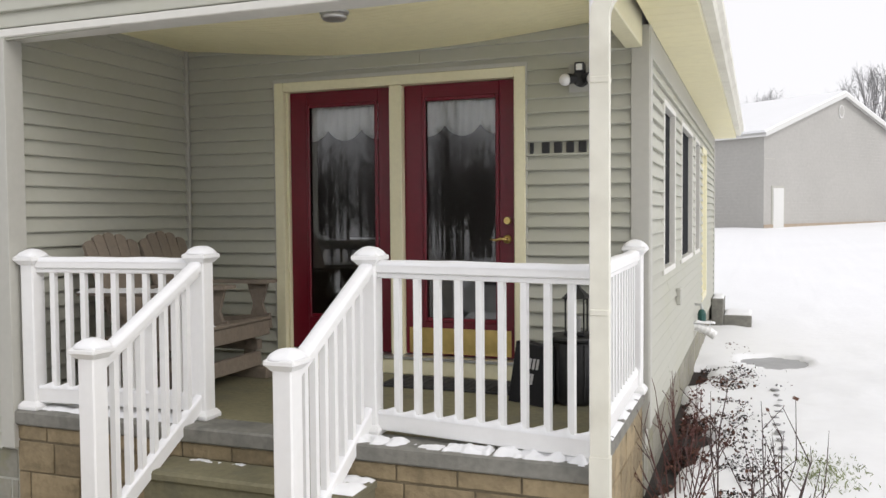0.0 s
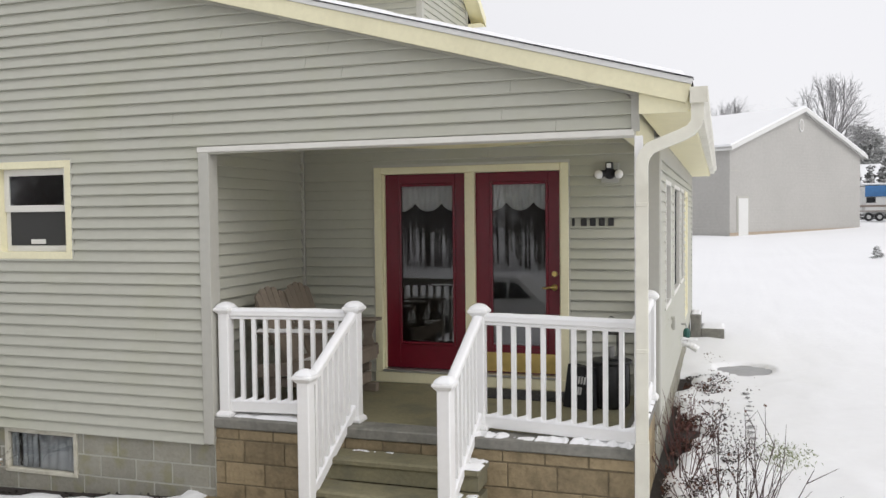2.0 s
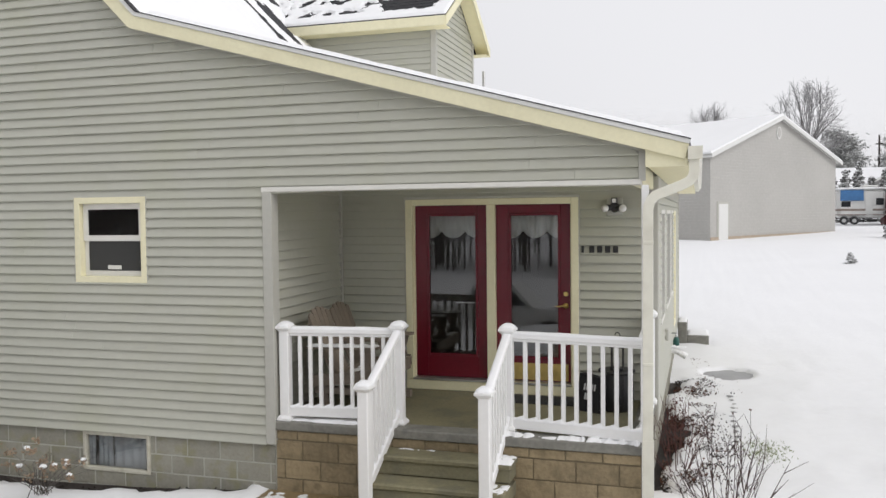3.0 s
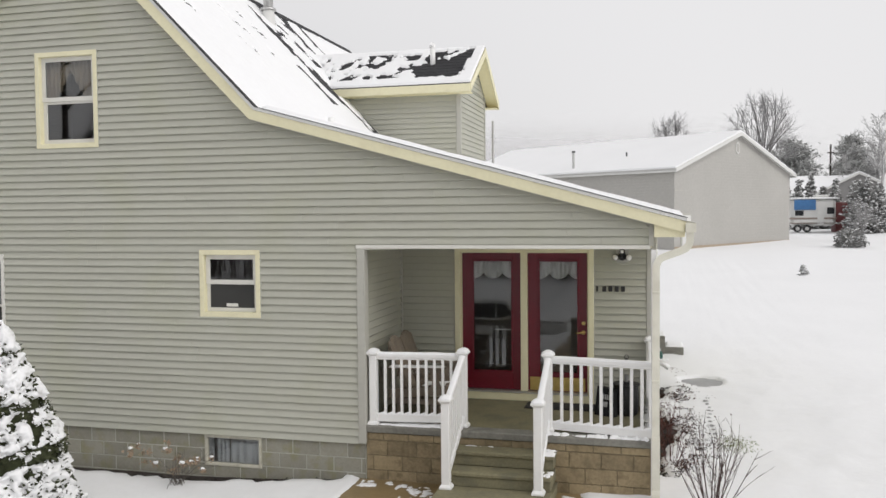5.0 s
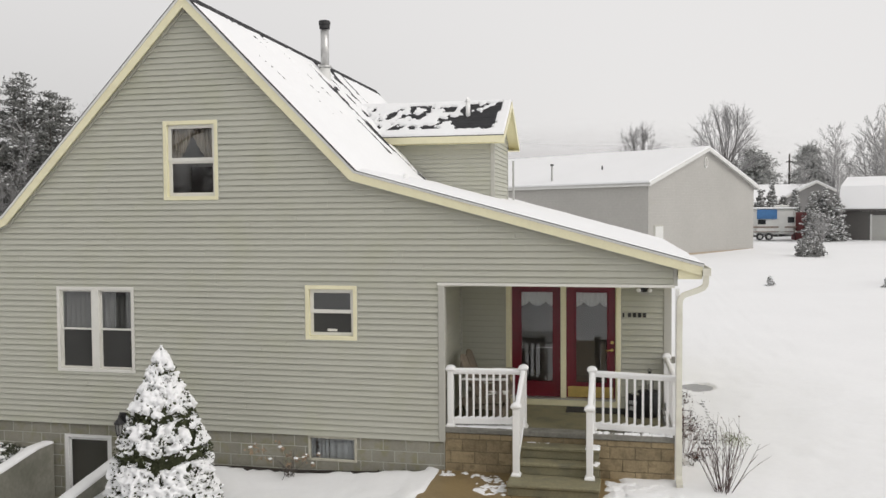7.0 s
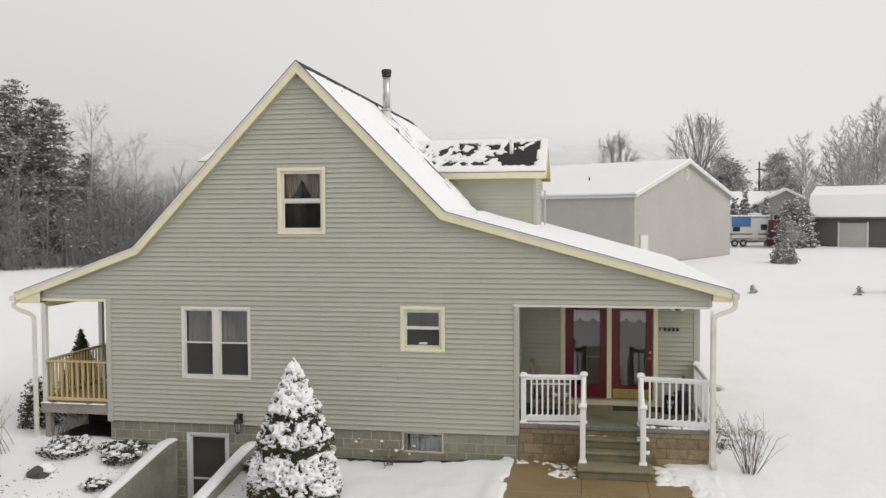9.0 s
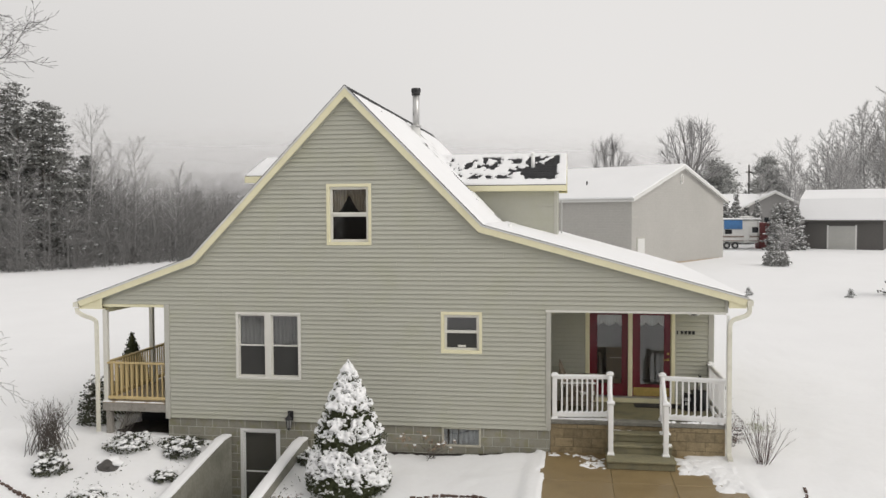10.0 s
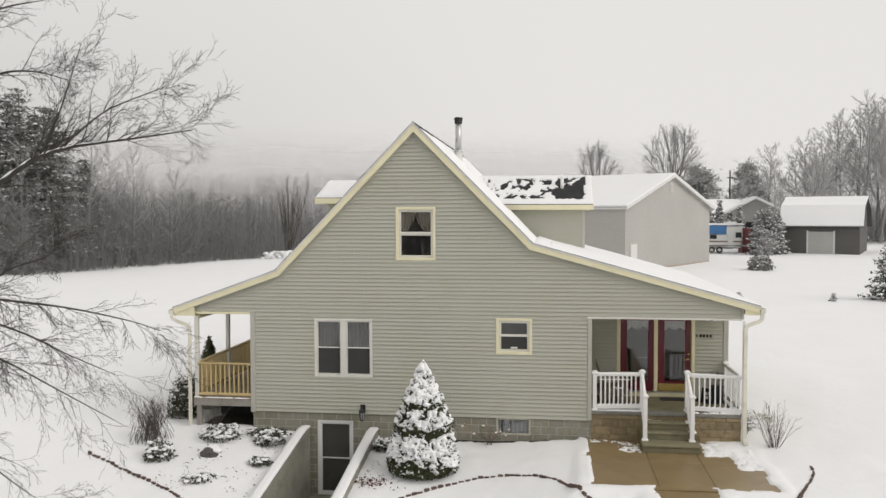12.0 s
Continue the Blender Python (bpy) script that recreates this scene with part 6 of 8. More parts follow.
# ---- left porch: deck, posts, timber rail, lattice
wp = thing("side_porch", "raised timber porch deck with a yellow rail", "porch", (-9.9, 3, 0))
Mesh().box(-10.80, LEFT - 0.035, -0.02, 0.03, 0.59, 0.79, 0.006).ob("rim_board", GREYWOOD, wp)
Mesh().box(-10.80, -10.75, 0.03, BACK, 0.59, 0.79, 0.006).ob("rim_board", GREYWOOD, wp)
for k in range(12):
    x = -10.79 + 0.1355 * k
    Mesh().box(x, x + 0.128, -0.04, BACK, 0.79, 0.815, 0.004).ob("deck_board", DECKWOOD, wp)
for y in (0.06, 2.3, 4.6, 6.9, 9.2, 11.2):
    Mesh().box(-10.77, -10.66, y - 0.055, y + 0.055, 0.816, 3.05, 0.008).ob("post", OFFWHITE, wp)
    Mesh().box(-10.74, -10.60, y - 0.03, y + 0.11, -0.9, 0.59, 0.008).ob("pier", GREYWOOD, wp)
Mesh().box(-10.77, -10.66, 0.12, BACK, 2.98, 3.1, 0.006).ob("header", CREAM, wp)


def timber_rail(p0, p1, count):
    p0, p1 = Vector(p0), Vector(p1)
    along_x = abs(p1.x - p0.x) > abs(p1.y - p0.y)
    for z0, z1, h in ((1.74, 1.78, 0.06), (0.88, 0.95, 0.03)):
        if along_x:
            Mesh().box(p0.x, p1.x, p0.y - h, p0.y + h, z0, z1, 0.005).ob("rail", PINE, wp)
        else:
            Mesh().box(p0.x - h, p0.x + h, p0.y, p1.y, z0, z1, 0.005).ob("rail", PINE, wp)
    for k in range(count):
        p = p0 + (p1 - p0) * ((k + 0.7) / (count + 0.4))
        Mesh().box(p.x - 0.018, p.x + 0.018, p.y - 0.018, p.y + 0.018, 0.86, 1.74, 0.003).ob("baluster", PINE, wp)


timber_rail((-10.66, 0.03, 0), (LEFT - 0.04, 0.03, 0), 11)
timber_rail((-10.715, 0.12, 0), (-10.715, 2.24, 0), 17)
timber_rail((-10.715, 2.36, 0), (-10.715, 4.54, 0), 17)
timber_rail((-10.715, 4.66, 0), (-10.715, 6.84, 0), 17)
m = Mesh()
for k in range(40):
    y = 0.1 + 0.12 * k - 1.0
    for s in (1, -1):
        a, b = Vector((-10.70 + 0.006 * s, y, -0.35)), Vector((-10.70 + 0.006 * s, y + 0.95 * 1.0, 0.58))
        if s < 0:
            a, b = Vector((a.x, y + 0.95, -0.35)), Vector((a.x, y, 0.58))
        lo, hi = 0.12, 4.5
        if min(a.y, b.y) < lo or max(a.y, b.y) > hi:
            continue
        m.prism([a, a + Vector((0, 0.035, 0)), b + Vector((0, 0.035, 0)), b], (0.006, 0, 0))
m.ob("lattice", OFFWHITE, wp, "white diagonal lattice under the deck")
# black panel added for the darkness under the deck
Mesh().box(-10.68, LEFT - 0.02, 1.6, 1.7, -0.9, 0.58).ob("shade_panel", BLACK, wp)
snow_patch("deck_snow", "thin snow along the deck edge", -10.80, LEFT - 0.05, -0.045, 0.03, 0.815, 0.02, 20, 0.5, fade=0.02)

# ---- planting near the house
def snowy_cone(x, y, z, height, radius, seed, label, cover=0.62, leaves=11000, lumps=3300):
    """A clipped conical evergreen: needle tufts all over, lumps of snow lying in tiers on it."""
    r = np.random.default_rng(seed)
    t = thing("snowy_spruce", label, "tree", (x, y, z))
    Mesh().tube([(x, y, z - 0.1), (x, y, z + 0.5), (x, y, z + height * 0.9)], [0.06, 0.05, 0.01], 7).ob("trunk", BARK, t)

    tiers = ((0.0, 0.43, 0.86, 0.60), (0.40, 0.65, 0.66, 0.41), (0.62, 1.0, 0.47, 0.02)) if height > 2.5 else ((0.0, 1.0, 1.0, 0.02),)

    def shell(h, a):
        """Radius of the stepped cone at height h, 0 to 1, in direction a."""
        h2 = h + 0.03 * noise.noise((math.cos(a) * 1.5, math.sin(a) * 1.5, seed))
        q = max([r0 + (r1 - r0) * ((h2 - h0) / (h1 - h0)) ** 0.9 for h0, h1, r0, r1 in tiers if h0 <= h2 <= h1] or [0.02 if h2 > 0.5 else tiers[0][2]])
        if h < 0.15:
            q = q * (0.86 + 0.14 * h / 0.15) + 0.06 * math.sin(math.pi * h / 0.15)
        return radius * 1.08 * max(0.03, q * (1 + 0.09 * noise.noise((math.cos(a) * 2.5, math.sin(a) * 2.5, h * 7 + seed))))

    def dark_band(h, a):
        """Bare undersides of the tiers and the sheltered foot."""
        h2 = h + 0.03 * noise.noise((math.cos(a) * 1.5, math.sin(a) * 1.5, seed)) + 0.012 * noise.noise((math.cos(a) * 6, math.sin(a) * 6, 2))
        if height <= 2.5:
            return False
        return 0.355 < h2 < 0.43 or 0.59 < h2 < 0.64 or h2 < 0.10 + 0.07 * noise.noise((math.cos(a) * 2, math.sin(a) * 2, 8)) + 0.05 * math.cos(a - 3.8)

    pts = []
    for _ in range(leaves):
        h = 1 - math.sqrt(r.uniform(0.0, 1.0))
        a = r.uniform(0, 2 * math.pi)
        q = shell(h, a) * r.uniform(0.55, 1.04)
        pts.append((x + q * math.cos(a), y + q * math.sin(a), z + 0.04 + h * height))
    v, f = tufts(pts, 0.065, r, 0.15, 0.3)
    arrays_ob("crown", v, f, SPRUCE, t)
    # a dense inner body, so that no light passes through
    m = Mesh()
    n, s = 14, 22
    for i in range(n + 1):
        h = i / n
        for j in range(s):
            a = 2 * math.pi * j / s
            q = shell(h, a) * 0.86
            m.v.append((x + q * math.cos(a), y + q * math.sin(a), z + 0.03 + h * height * 0.97))
    m.f = [(i * s + j, i * s + (j + 1) % s, (i + 1) * s + (j + 1) % s, (i + 1) * s + j) for i in range(n) for j in range(s)]
    m.ob("inner_foliage", SPRUCE, t)
    if height > 2.5:
        # a broken coat of snow in soft merged clumps
        n, w, v, mask = 230, 260, [], np.zeros((231, 260))
        for i in range(n + 1):
            hh = i / n
            for j in range(w):
                a = 2 * math.pi * j / w
                q = shell(hh, a)
                p = Vector((q * math.cos(a), q * math.sin(a), hh * height))
                clump = noise.noise(p * 4.2 + Vector((seed, 0, 0)))
                knob = noise.noise(p * 10.5)
                fine_n = noise.noise(p * 24)
                m_ = 0.03 + 0.62 * clump + 0.85 * knob + 0.42 * fine_n + 0.28 * hh + 0.12 * math.cos(a + 1.2)
                if dark_band(hh, a):
                    m_ -= 0.6
                elif hh < 0.36:
                    m_ += 0.14
                if hh > 0.9:
                    m_ += 0.5
                mask[i, j] = m_
                lift = smoothstep(0.0, 0.55, m_) * (1 - 0.8 * smoothstep(0.93, 1.0, hh))
                out_r = q * 0.985 + (0.04 * lift + 0.085 * max(0.0, knob) * lift + 0.02 * fine_n) * (1 - 0.45 * hh) - 0.03 * (1 - lift)
                v.append((x + out_r * math.cos(a), y + out_r * math.sin(a), z + 0.05 + hh * height + 0.03 * lift))
        f = [(i * w + j, i * w + (j + 1) % w, (i + 1) * w + (j + 1) % w, (i + 1) * w + j) for i in range(n) for j in range(w)
             if max(mask[i, j], mask[i + 1, j], mask[i, (j + 1) % w], mask[i + 1, (j + 1) % w]) > 0.02]
        tagged(arrays_ob("snow_coat", v, f, SNOW, t, smooth=True), "soft clumps of fresh snow", kind="stuff")
        # needle sprays that stick out through the snow
        pts = []
        while len(pts) < 1500:
            hh, a = 1 - math.sqrt(r.uniform(0.0, 0.99)), r.uniform(0, 2 * math.pi)
            if mask[int(hh * n), int(a / (2 * math.pi) * w) % w] < 0.32:
                q = shell(hh, a) + r.uniform(0.0, 0.05)
                pts.append((x + q * math.cos(a), y + q * math.sin(a), z + 0.05 + hh * height))
        v, f = tufts(pts, 0.06, r, 0.0, 0.22)
        tagged(arrays_ob("needle_spray", v, f, SPRUCE, t), kind="stuff")
        return t
    c, rad = [], []
    while len(c) < lumps:
        h = 1 - math.sqrt(r.uniform(0.0, 0.998))
        a = r.uniform(0, 2 * math.pi)
        patch = noise.noise((math.cos(a) * 3.2, math.sin(a) * 3.2, h * 9 + seed)) + 0.5 * h
        if patch < 0.55 - cover:
            continue
        q = shell(h, a) * r.uniform(0.95, 1.01)
        c.append((x + q * math.cos(a), y + q * math.sin(a), z + 0.05 + h * height))
        rad.append(r.uniform(0.012, 0.03))
    v, f = blobs(c, rad, r, 0.62, 0.36)
    tagged(arrays_ob("snow_load", v, f, SNOW, t, smooth=True), kind="stuff")
    return t


def twig_bush(x, y, z, height, spread, stems, seed, mat, name, label, forks=3, thick=0.009, foot=0.05):
    """An upright leafless shrub of many bent stems with side twigs."""
    r = np.random.default_rng(seed)
    t = thing(name, label, "shrub", (x, y, z))
    segs = []
    for _ in range(stems):
        a, lean = r.uniform(0, 2 * math.pi), r.uniform(0.1, 1.0) * spread
        p = np.array([x + r.normal(0, foot), y + r.normal(0, foot), z - 0.02])
        tip = np.array([x + lean * math.cos(a), y + lean * math.sin(a), z + height * r.uniform(0.55, 1.0)])
        n, last = 6, p
        bend = r.normal(0, 0.05, 3)
        for k in range(n):
            u = (k + 1) / n
            q = p + (tip - p) * np.array([u ** 1.3, u ** 1.3, u]) + bend * math.sin(math.pi * u)
            segs.append((*last, *q, thick * (1 - 0.75 * k / n), thick * (1 - 0.75 * (k + 1) / n)))
            if k >= 1:
                for _ in range(forks - 1 if r.uniform() < 0.7 else 0):
                    d = r.normal(0, 0.5, 3)
                    d[2] = abs(d[2]) + 0.6
                    e = q + d / np.linalg.norm(d) * height * r.uniform(0.08, 0.28)
                    segs.append((*q, *e, thick * 0.4, thick * 0.15))
            last = q
    v, f = sticks(segs, 5)
    tagged(arrays_ob("branchwork", v, f, mat, t), kind="stuff")
    return t


def stem_shrub(x, y, z, height, spread, stems, seed, mat, label):
    """Straight upright stems from one root, with a few short alternate twigs and a clinging leaf or two."""
    r = np.random.default_rng(seed)
    t = thing("bare_shrub", label, "shrub", (x, y, z))
    segs, leaves = [], []
    for k in range(stems):
        a, u = 2.4 * k + r.uniform(-0.4, 0.4), math.sqrt((k + 0.5) / stems)
        h = height * r.uniform(0.55, 1.0) * (1 - 0.25 * u)
        root = np.array([x + 0.10 * u * math.cos(a) + r.normal(0, 0.02), y + 0.10 * u * math.sin(a) + r.normal(0, 0.02), z - 0.03])
        lean = np.array([spread * u * math.cos(a), spread * u * math.sin(a), h])
        bow = r.normal(0, 0.018, 3)
        last, n, thick = root, 7, r.uniform(0.0045, 0.008)
        for i in range(n):
            v = (i + 1) / n
            q = root + lean * v + bow * math.sin(math.pi * v)
            segs.append((*last, *q, thick * (1 - 0.65 * i / n), thick * (1 - 0.65 * v)))
            for _ in range(int(r.integers(0, 3)) if 2 <= i < n else 0):
                d = lean / np.linalg.norm(lean) + r.normal(0, 0.4, 3) * np.array([1, 1, 0.3])
                e = q + d / np.linalg.norm(d) * height * r.uniform(0.08, 0.24)
                segs.append((*q, *e, thick * 0.45, thick * 0.2))
                leaves.append(e)
            last = q
    v, f = sticks(segs, 5)
    tagged(arrays_ob("branchwork", v, f, mat, t), kind="stuff")
    if leaves:
        v, f = tufts(leaves[::9], 0.022, r, -0.2, 0.5)
        tagged(arrays_ob("leaf_scraps", v, f, LEAF, t), kind="stuff")
    return t


def snowy_mound(x, y, z, r0, h, seed, label, mat=BOX, name="snowy_shrub", leaves=900, lumps=90, size=0.06):
    """A low rounded evergreen under a broken coat of snow."""
    r = np.random.default_rng(seed)
    t = thing(name, label, "shrub", (x, y, z))
    d = r.normal(size=(leaves, 3))
    d[:, 2] = np.abs(d[:, 2])
    d /= np.linalg.norm(d, axis=1, keepdims=True)
    lump = np.array([1 + 0.3 * noise.noise((p[0] * 2 + seed, p[1] * 2, p[2] * 2)) for p in d])[:, None]
    pts = np.array([x, y, z]) + d * lump * np.array([r0, r0, h]) * r.uniform(0.6, 1.0, (leaves, 1))
    v, f = tufts(pts, size, r, 0.3, 0.4)
    arrays_ob("foliage", v, f, mat, t)
    segs = [(x, y, z - 0.03, *p, 0.006, 0.002) for p in pts[:40]]
    v, f = sticks(segs, 4)
    tagged(arrays_ob("branchwork", v, f, BARK, t), kind="stuff")
    if lumps:
        top = d[:, 2] > 0.25
        pick = pts[top][:lumps] + np.array([0, 0, 0.02])
        v, f = blobs(pick, r.uniform(0.025, 0.075, len(pick)) * min(1, r0 / 0.35), r, 0.5, 0.3)
        tagged(arrays_ob("snow_load", v, f, SNOW, t, smooth=True), kind="stuff")
    return t


g = lambda x, y: bowl(x, y) + 0.03
snowy_cone(-4.10, -1.95, g(-4.10, -1.95) - 0.05, 2.70, 0.98, 3, "conical evergreen by the house, heavy with fresh snow")
snowy_cone(-11.35, 2.4, g(-11.35, 2.4), 2.15, 0.8, 9, "slim dark conical evergreen beyond the porch", 0.02, 4200, 30)
snowy_mound(-11.5, 0.9, g(-11.5, 0.9), 0.46, 1.15, 4, "large round dark evergreen shrub by the porch", lumps=60, leaves=2600)
snowy_mound(-10.8, -2.1, g(-10.8, -2.1), 0.40, 0.45, 5, "small round shrub dusted with snow", lumps=90, leaves=900)
snowy_mound(-9.7, -0.75, g(-9.7, -0.75), 0.62, 0.30, 6, "low spreading shrub under snow", lumps=120, leaves=700)
snowy_mound(-8.35, -0.85, g(-8.35, -0.85), 0.42, 0.32, 7, "low shrub under snow by the stairwell", lumps=80, leaves=700)
snowy_mound(-8.2, -2.0, g(-8.2, -2.0), 0.32, 0.16, 8, "low ground cover sunk in snow", lumps=50, leaves=400)
snowy_mound(-9.3, -3.1, g(-9.3, -3.1), 0.45, 0.10, 18, "low ground cover sunk in snow", lumps=40, leaves=260)
snowy_mound(-5.3, -0.85, g(-5.3, -0.85), 0.28, 0.28, 19, "small shrub under snow beside the stairwell", lumps=60, leaves=500)
snowy_mound(-5.2, -2.6, g(-5.2, -2.6), 0.5, 0.06, 20, "dead ground cover poking through snow", lumps=0, leaves=160, mat=LEAF)
snowy_mound(-8.6, -0.35, g(-8.6, -0.35), 0.6, 0.16, 27, "dark ground cover against the foundation", lumps=10, leaves=700)
twig_bush(-11.5, -1.05, g(-11.5, -1.05), 1.05, 0.62, 110, 10, BARK, "bare_shrub", "dense leafless shrub standing in snow", 3, 0.007, 0.24)
twig_bush(-10.1, -0.55, g(-10.1, -0.55), 0.9, 0.7, 14, 11, BARK, "bare_shrub", "thin leafless shrub by the porch", 2, 0.006)
stem_shrub(4.47, -0.38, g(4.47, -0.38), 1.15, 0.44, 30, 12, DARKTWIG, "leafless dark red shrub beside the patio")
stem_shrub(4.05, 1.75, g(4.05, 1.75) - 0.1, 1.0, 0.34, 13, 13, REDTWIG, "red-stemmed shrub against the porch wall")
stem_shrub(4.02, 2.75, g(4.02, 2.75) - 0.1, 0.75, 0.3, 9, 15, REDTWIG, "low red-stemmed shrub against the house wall")
stem_shrub(4.72, 1.15, g(4.72, 1.15) - 0.02, 0.95, 0.3, 5, 17, DARKTWIG, "few thin dark stems standing in the snow")
hyd = twig_bush(-2.62, -0.45, g(-2.62, -0.45), 0.52, 0.72, 20, 14, BARK, "dried_hydrangea", "dried hydrangea with faded brown heads", 2, 0.005)
r = np.random.default_rng(31)
pts = [(-2.62 + r.uniform(-0.7, 0.65), -0.45 + r.normal(0, 0.14), g(-2.6, -0.45) + r.uniform(0.15, 0.52)) for _ in range(20)]
v, f = tufts([np.array(p) + r.normal(0, 0.024, 3) for p in pts for _ in range(18)], 0.034, r, 0.2, 0.5)
tagged(arrays_ob("bloom", v, f, BLOOM, hyd), kind="stuff")
v, f = blobs([np.array(p) + np.array([0, 0, 0.028]) for p in pts[::2]], r.uniform(0.02, 0.036, 10), r, 0.6, 0.3)
tagged(arrays_ob("bloom_snow", v, f, SNOW, hyd, smooth=True), kind="stuff")
pts = [(r.uniform(-5.4, -0.4), -0.12 + r.normal(0, 0.05), 0) for _ in range(300)]
v, f = tufts([(a, b, g(a, b) - 0.055 + r.uniform(-0.01, 0.02)) for a, b, _ in pts], 0.035, r, 0.1, 0.4)
tagged(arrays_ob("leaf_litter", v, f, MULCH), "dead leaves along the front foundation", "leaves", kind="stuff")
def litter(count, size, mat, label, spread, y0, y1, lift, reach=0.08):
    """Loose leaves beside the wall, thickest against it."""
    pts = []
    while len(pts) < count:
        a, b = RIGHT + reach + abs(r.normal(0, spread)), r.uniform(y0, y1)
        if noise.noise((a * 2.3, b * 1.6, 4)) + 0.5 * noise.noise((a * 6, b * 6, 1)) > -0.25 + 0.25 * (a - RIGHT):
            pts.append((a, b, g(a, b) - 0.045 + 0.055 * smoothstep(0.15, 0.45, a - RIGHT) + r.uniform(0, lift)))
    lv, lf = tufts(pts, size, r, 0.1, 0.42)
    tagged(arrays_ob("leaf_litter", lv, lf, mat), label, "leaves", kind="stuff")


litter(3600, 0.024, MULCH, "dark wet leaf litter in the side bed", 0.30, 0.9, 7.0, 0.03)
litter(1500, 0.028, LEAF, "brown leaf litter in the side bed", 0.26, 1.2, 6.6, 0.05)
litter(200, 0.03, REDTWIG, "clinging red-brown leaves on low stems", 0.16, 2.6, 5.2, 0.24, 0.1)
litter(900, 0.020, MULCH, "dark leaf scraps scattered on the snow", 0.34, 1.9, 2.9, 0.02, 0.2)
litter(260, 0.024, LEAF, "brown leaf scraps along the house wall", 0.25, 5.5, 9.0, 0.02, 0.1)
# tracks as flat grey lumps, the shade of their hollows put into the colour
pts = [(4.72 + 0.02 * math.sin(k) + r.normal(0, 0.012), 3.0 + 0.27 * k) for k in range(11)]
v, f = blobs([(a, b, bowl(a, b) + 0.052) for a, b in pts], r.uniform(0.025, 0.045, 11), r, 0.25, 0.3)
tagged(arrays_ob("footprints", v, f, SLUSHHOLLOW, smooth=True), "line of small tracks across the snow", "tracks", kind="stuff")
pts = [(5.0 + r.normal(0, 0.13), 2.7 + r.normal(0, 0.25)) for _ in range(520)]
lv, lf = tufts([(a, b, bowl(a, b) + r.uniform(0.03, 0.075)) for a, b in pts], 0.045, r, 1.2, 0.10)
tagged(arrays_ob("grass_patch", lv, lf, GRASS), "green grass showing through thin snow", "grass", kind="stuff")
pts = [(r.uniform(-10.4, -7.9), r.uniform(-3.8, -0.5)) for _ in range(420)] + [(r.uniform(-5.5, -4.3), r.uniform(-3.2, -0.5)) for _ in range(200)]
pts = [p for p in pts if noise.noise((p[0] * 1.3, p[1] * 1.3, 6)) > -0.05]
lv, lf = tufts([(a, b, g(a, b) + r.uniform(0.0, 0.05)) for a, b in pts], 0.06, r, 0.5, 0.22)
tagged(arrays_ob("dead_stalks", lv, lf, BOX), "dead stalks poking through the snow", "plants", kind="stuff")
v, f = blobs([(-9.65, -1.8, g(-9.65, -1.8) + 0.03), (-9.5, -1.86, g(-9.5, -1.86))], [0.2, 0.14], np.random.default_rng(2), 0.7, 0.2)
tagged(arrays_ob("rock", v, f, STONE), "dark fieldstone half covered in snow", "rock")
v, f = blobs([(-9.58, -1.66, g(-9.6, -1.7) + 0.12), (-9.45, -1.7, g(-9.45, -1.7) + 0.08)], [0.17, 0.15], np.random.default_rng(5), 0.5, 0.15)
tagged(arrays_ob("rock_snow", v, f, SNOW, smooth=True), "snow on the fieldstone", "snow", kind="stuff")


def edging(points, seed, group):
    """A curved row of small edging bricks half sunk in snow."""
    rr = random.Random(seed)
    e = thing("garden_edging", "row of red-brown edging bricks half sunk in snow", "edging", (points[0][0], points[0][1], g(*points[0])), group)
    pts = [Vector((*p, 0)) for p in points]
    dense = []
    for i in range(len(pts) - 1):
        p0, p1, p2, p3 = pts[max(0, i - 1)], pts[i], pts[i + 1], pts[min(len(pts) - 1, i + 2)]
        for k in range(12):
            t = k / 12
            dense.append(0.5 * (2 * p1 + (p2 - p0) * t + (2 * p0 - 5 * p1 + 4 * p2 - p3) * t * t + (3 * p1 - p0 - 3 * p2 + p3) * t ** 3))
    last, run = dense[0], 0
    for p in dense[1:]:
        run += (p - last).length
        if run > 0.13:
            d = (p - last).normalized()
            n = Vector((-d.y, d.x, 0))
            z = max(g(p.x, p.y), bank(p.x, p.y) + 0.04) + rr.uniform(-0.02, 0.025)
            h = 0.045
            c = Vector((p.x, p.y, z))
            a, b = d * 0.058, n * 0.027
            m = Mesh().prism([c - a - b + Vector((0, 0, -0.08)), c + a - b + Vector((0, 0, -0.08)), c + a + b + Vector((0, 0, -0.08)), c - a + b + Vector((0, 0, -0.08))], (rr.uniform(-0.01, 0.01), rr.uniform(-0.01, 0.01), 0.08 + h))
            m.ob("brick", EDGING, e)
            run = 0
        last = p


edging([(-4.5, -3.5), (-3.9, -3.05), (-3.3, -2.72), (-2.7, -2.5), (-2.2, -2.48), (-1.7, -2.62), (-1.3, -2.8), (-0.9, -3.2), (-0.5, -3.95), (0.0, -4.7)], 1, "garden edging")
edging([(-12.9, -1.9), (-11.9, -2.5), (-10.9, -3.1), (-9.9, -3.7), (-9.1, -4.3), (-8.4, -5.0)], 2, "garden edging")
edging([(4.95, -1.7), (4.85, -2.3), (4.6, -2.9), (4.3, -3.5), (4.0, -4.2)], 3, "garden edging")

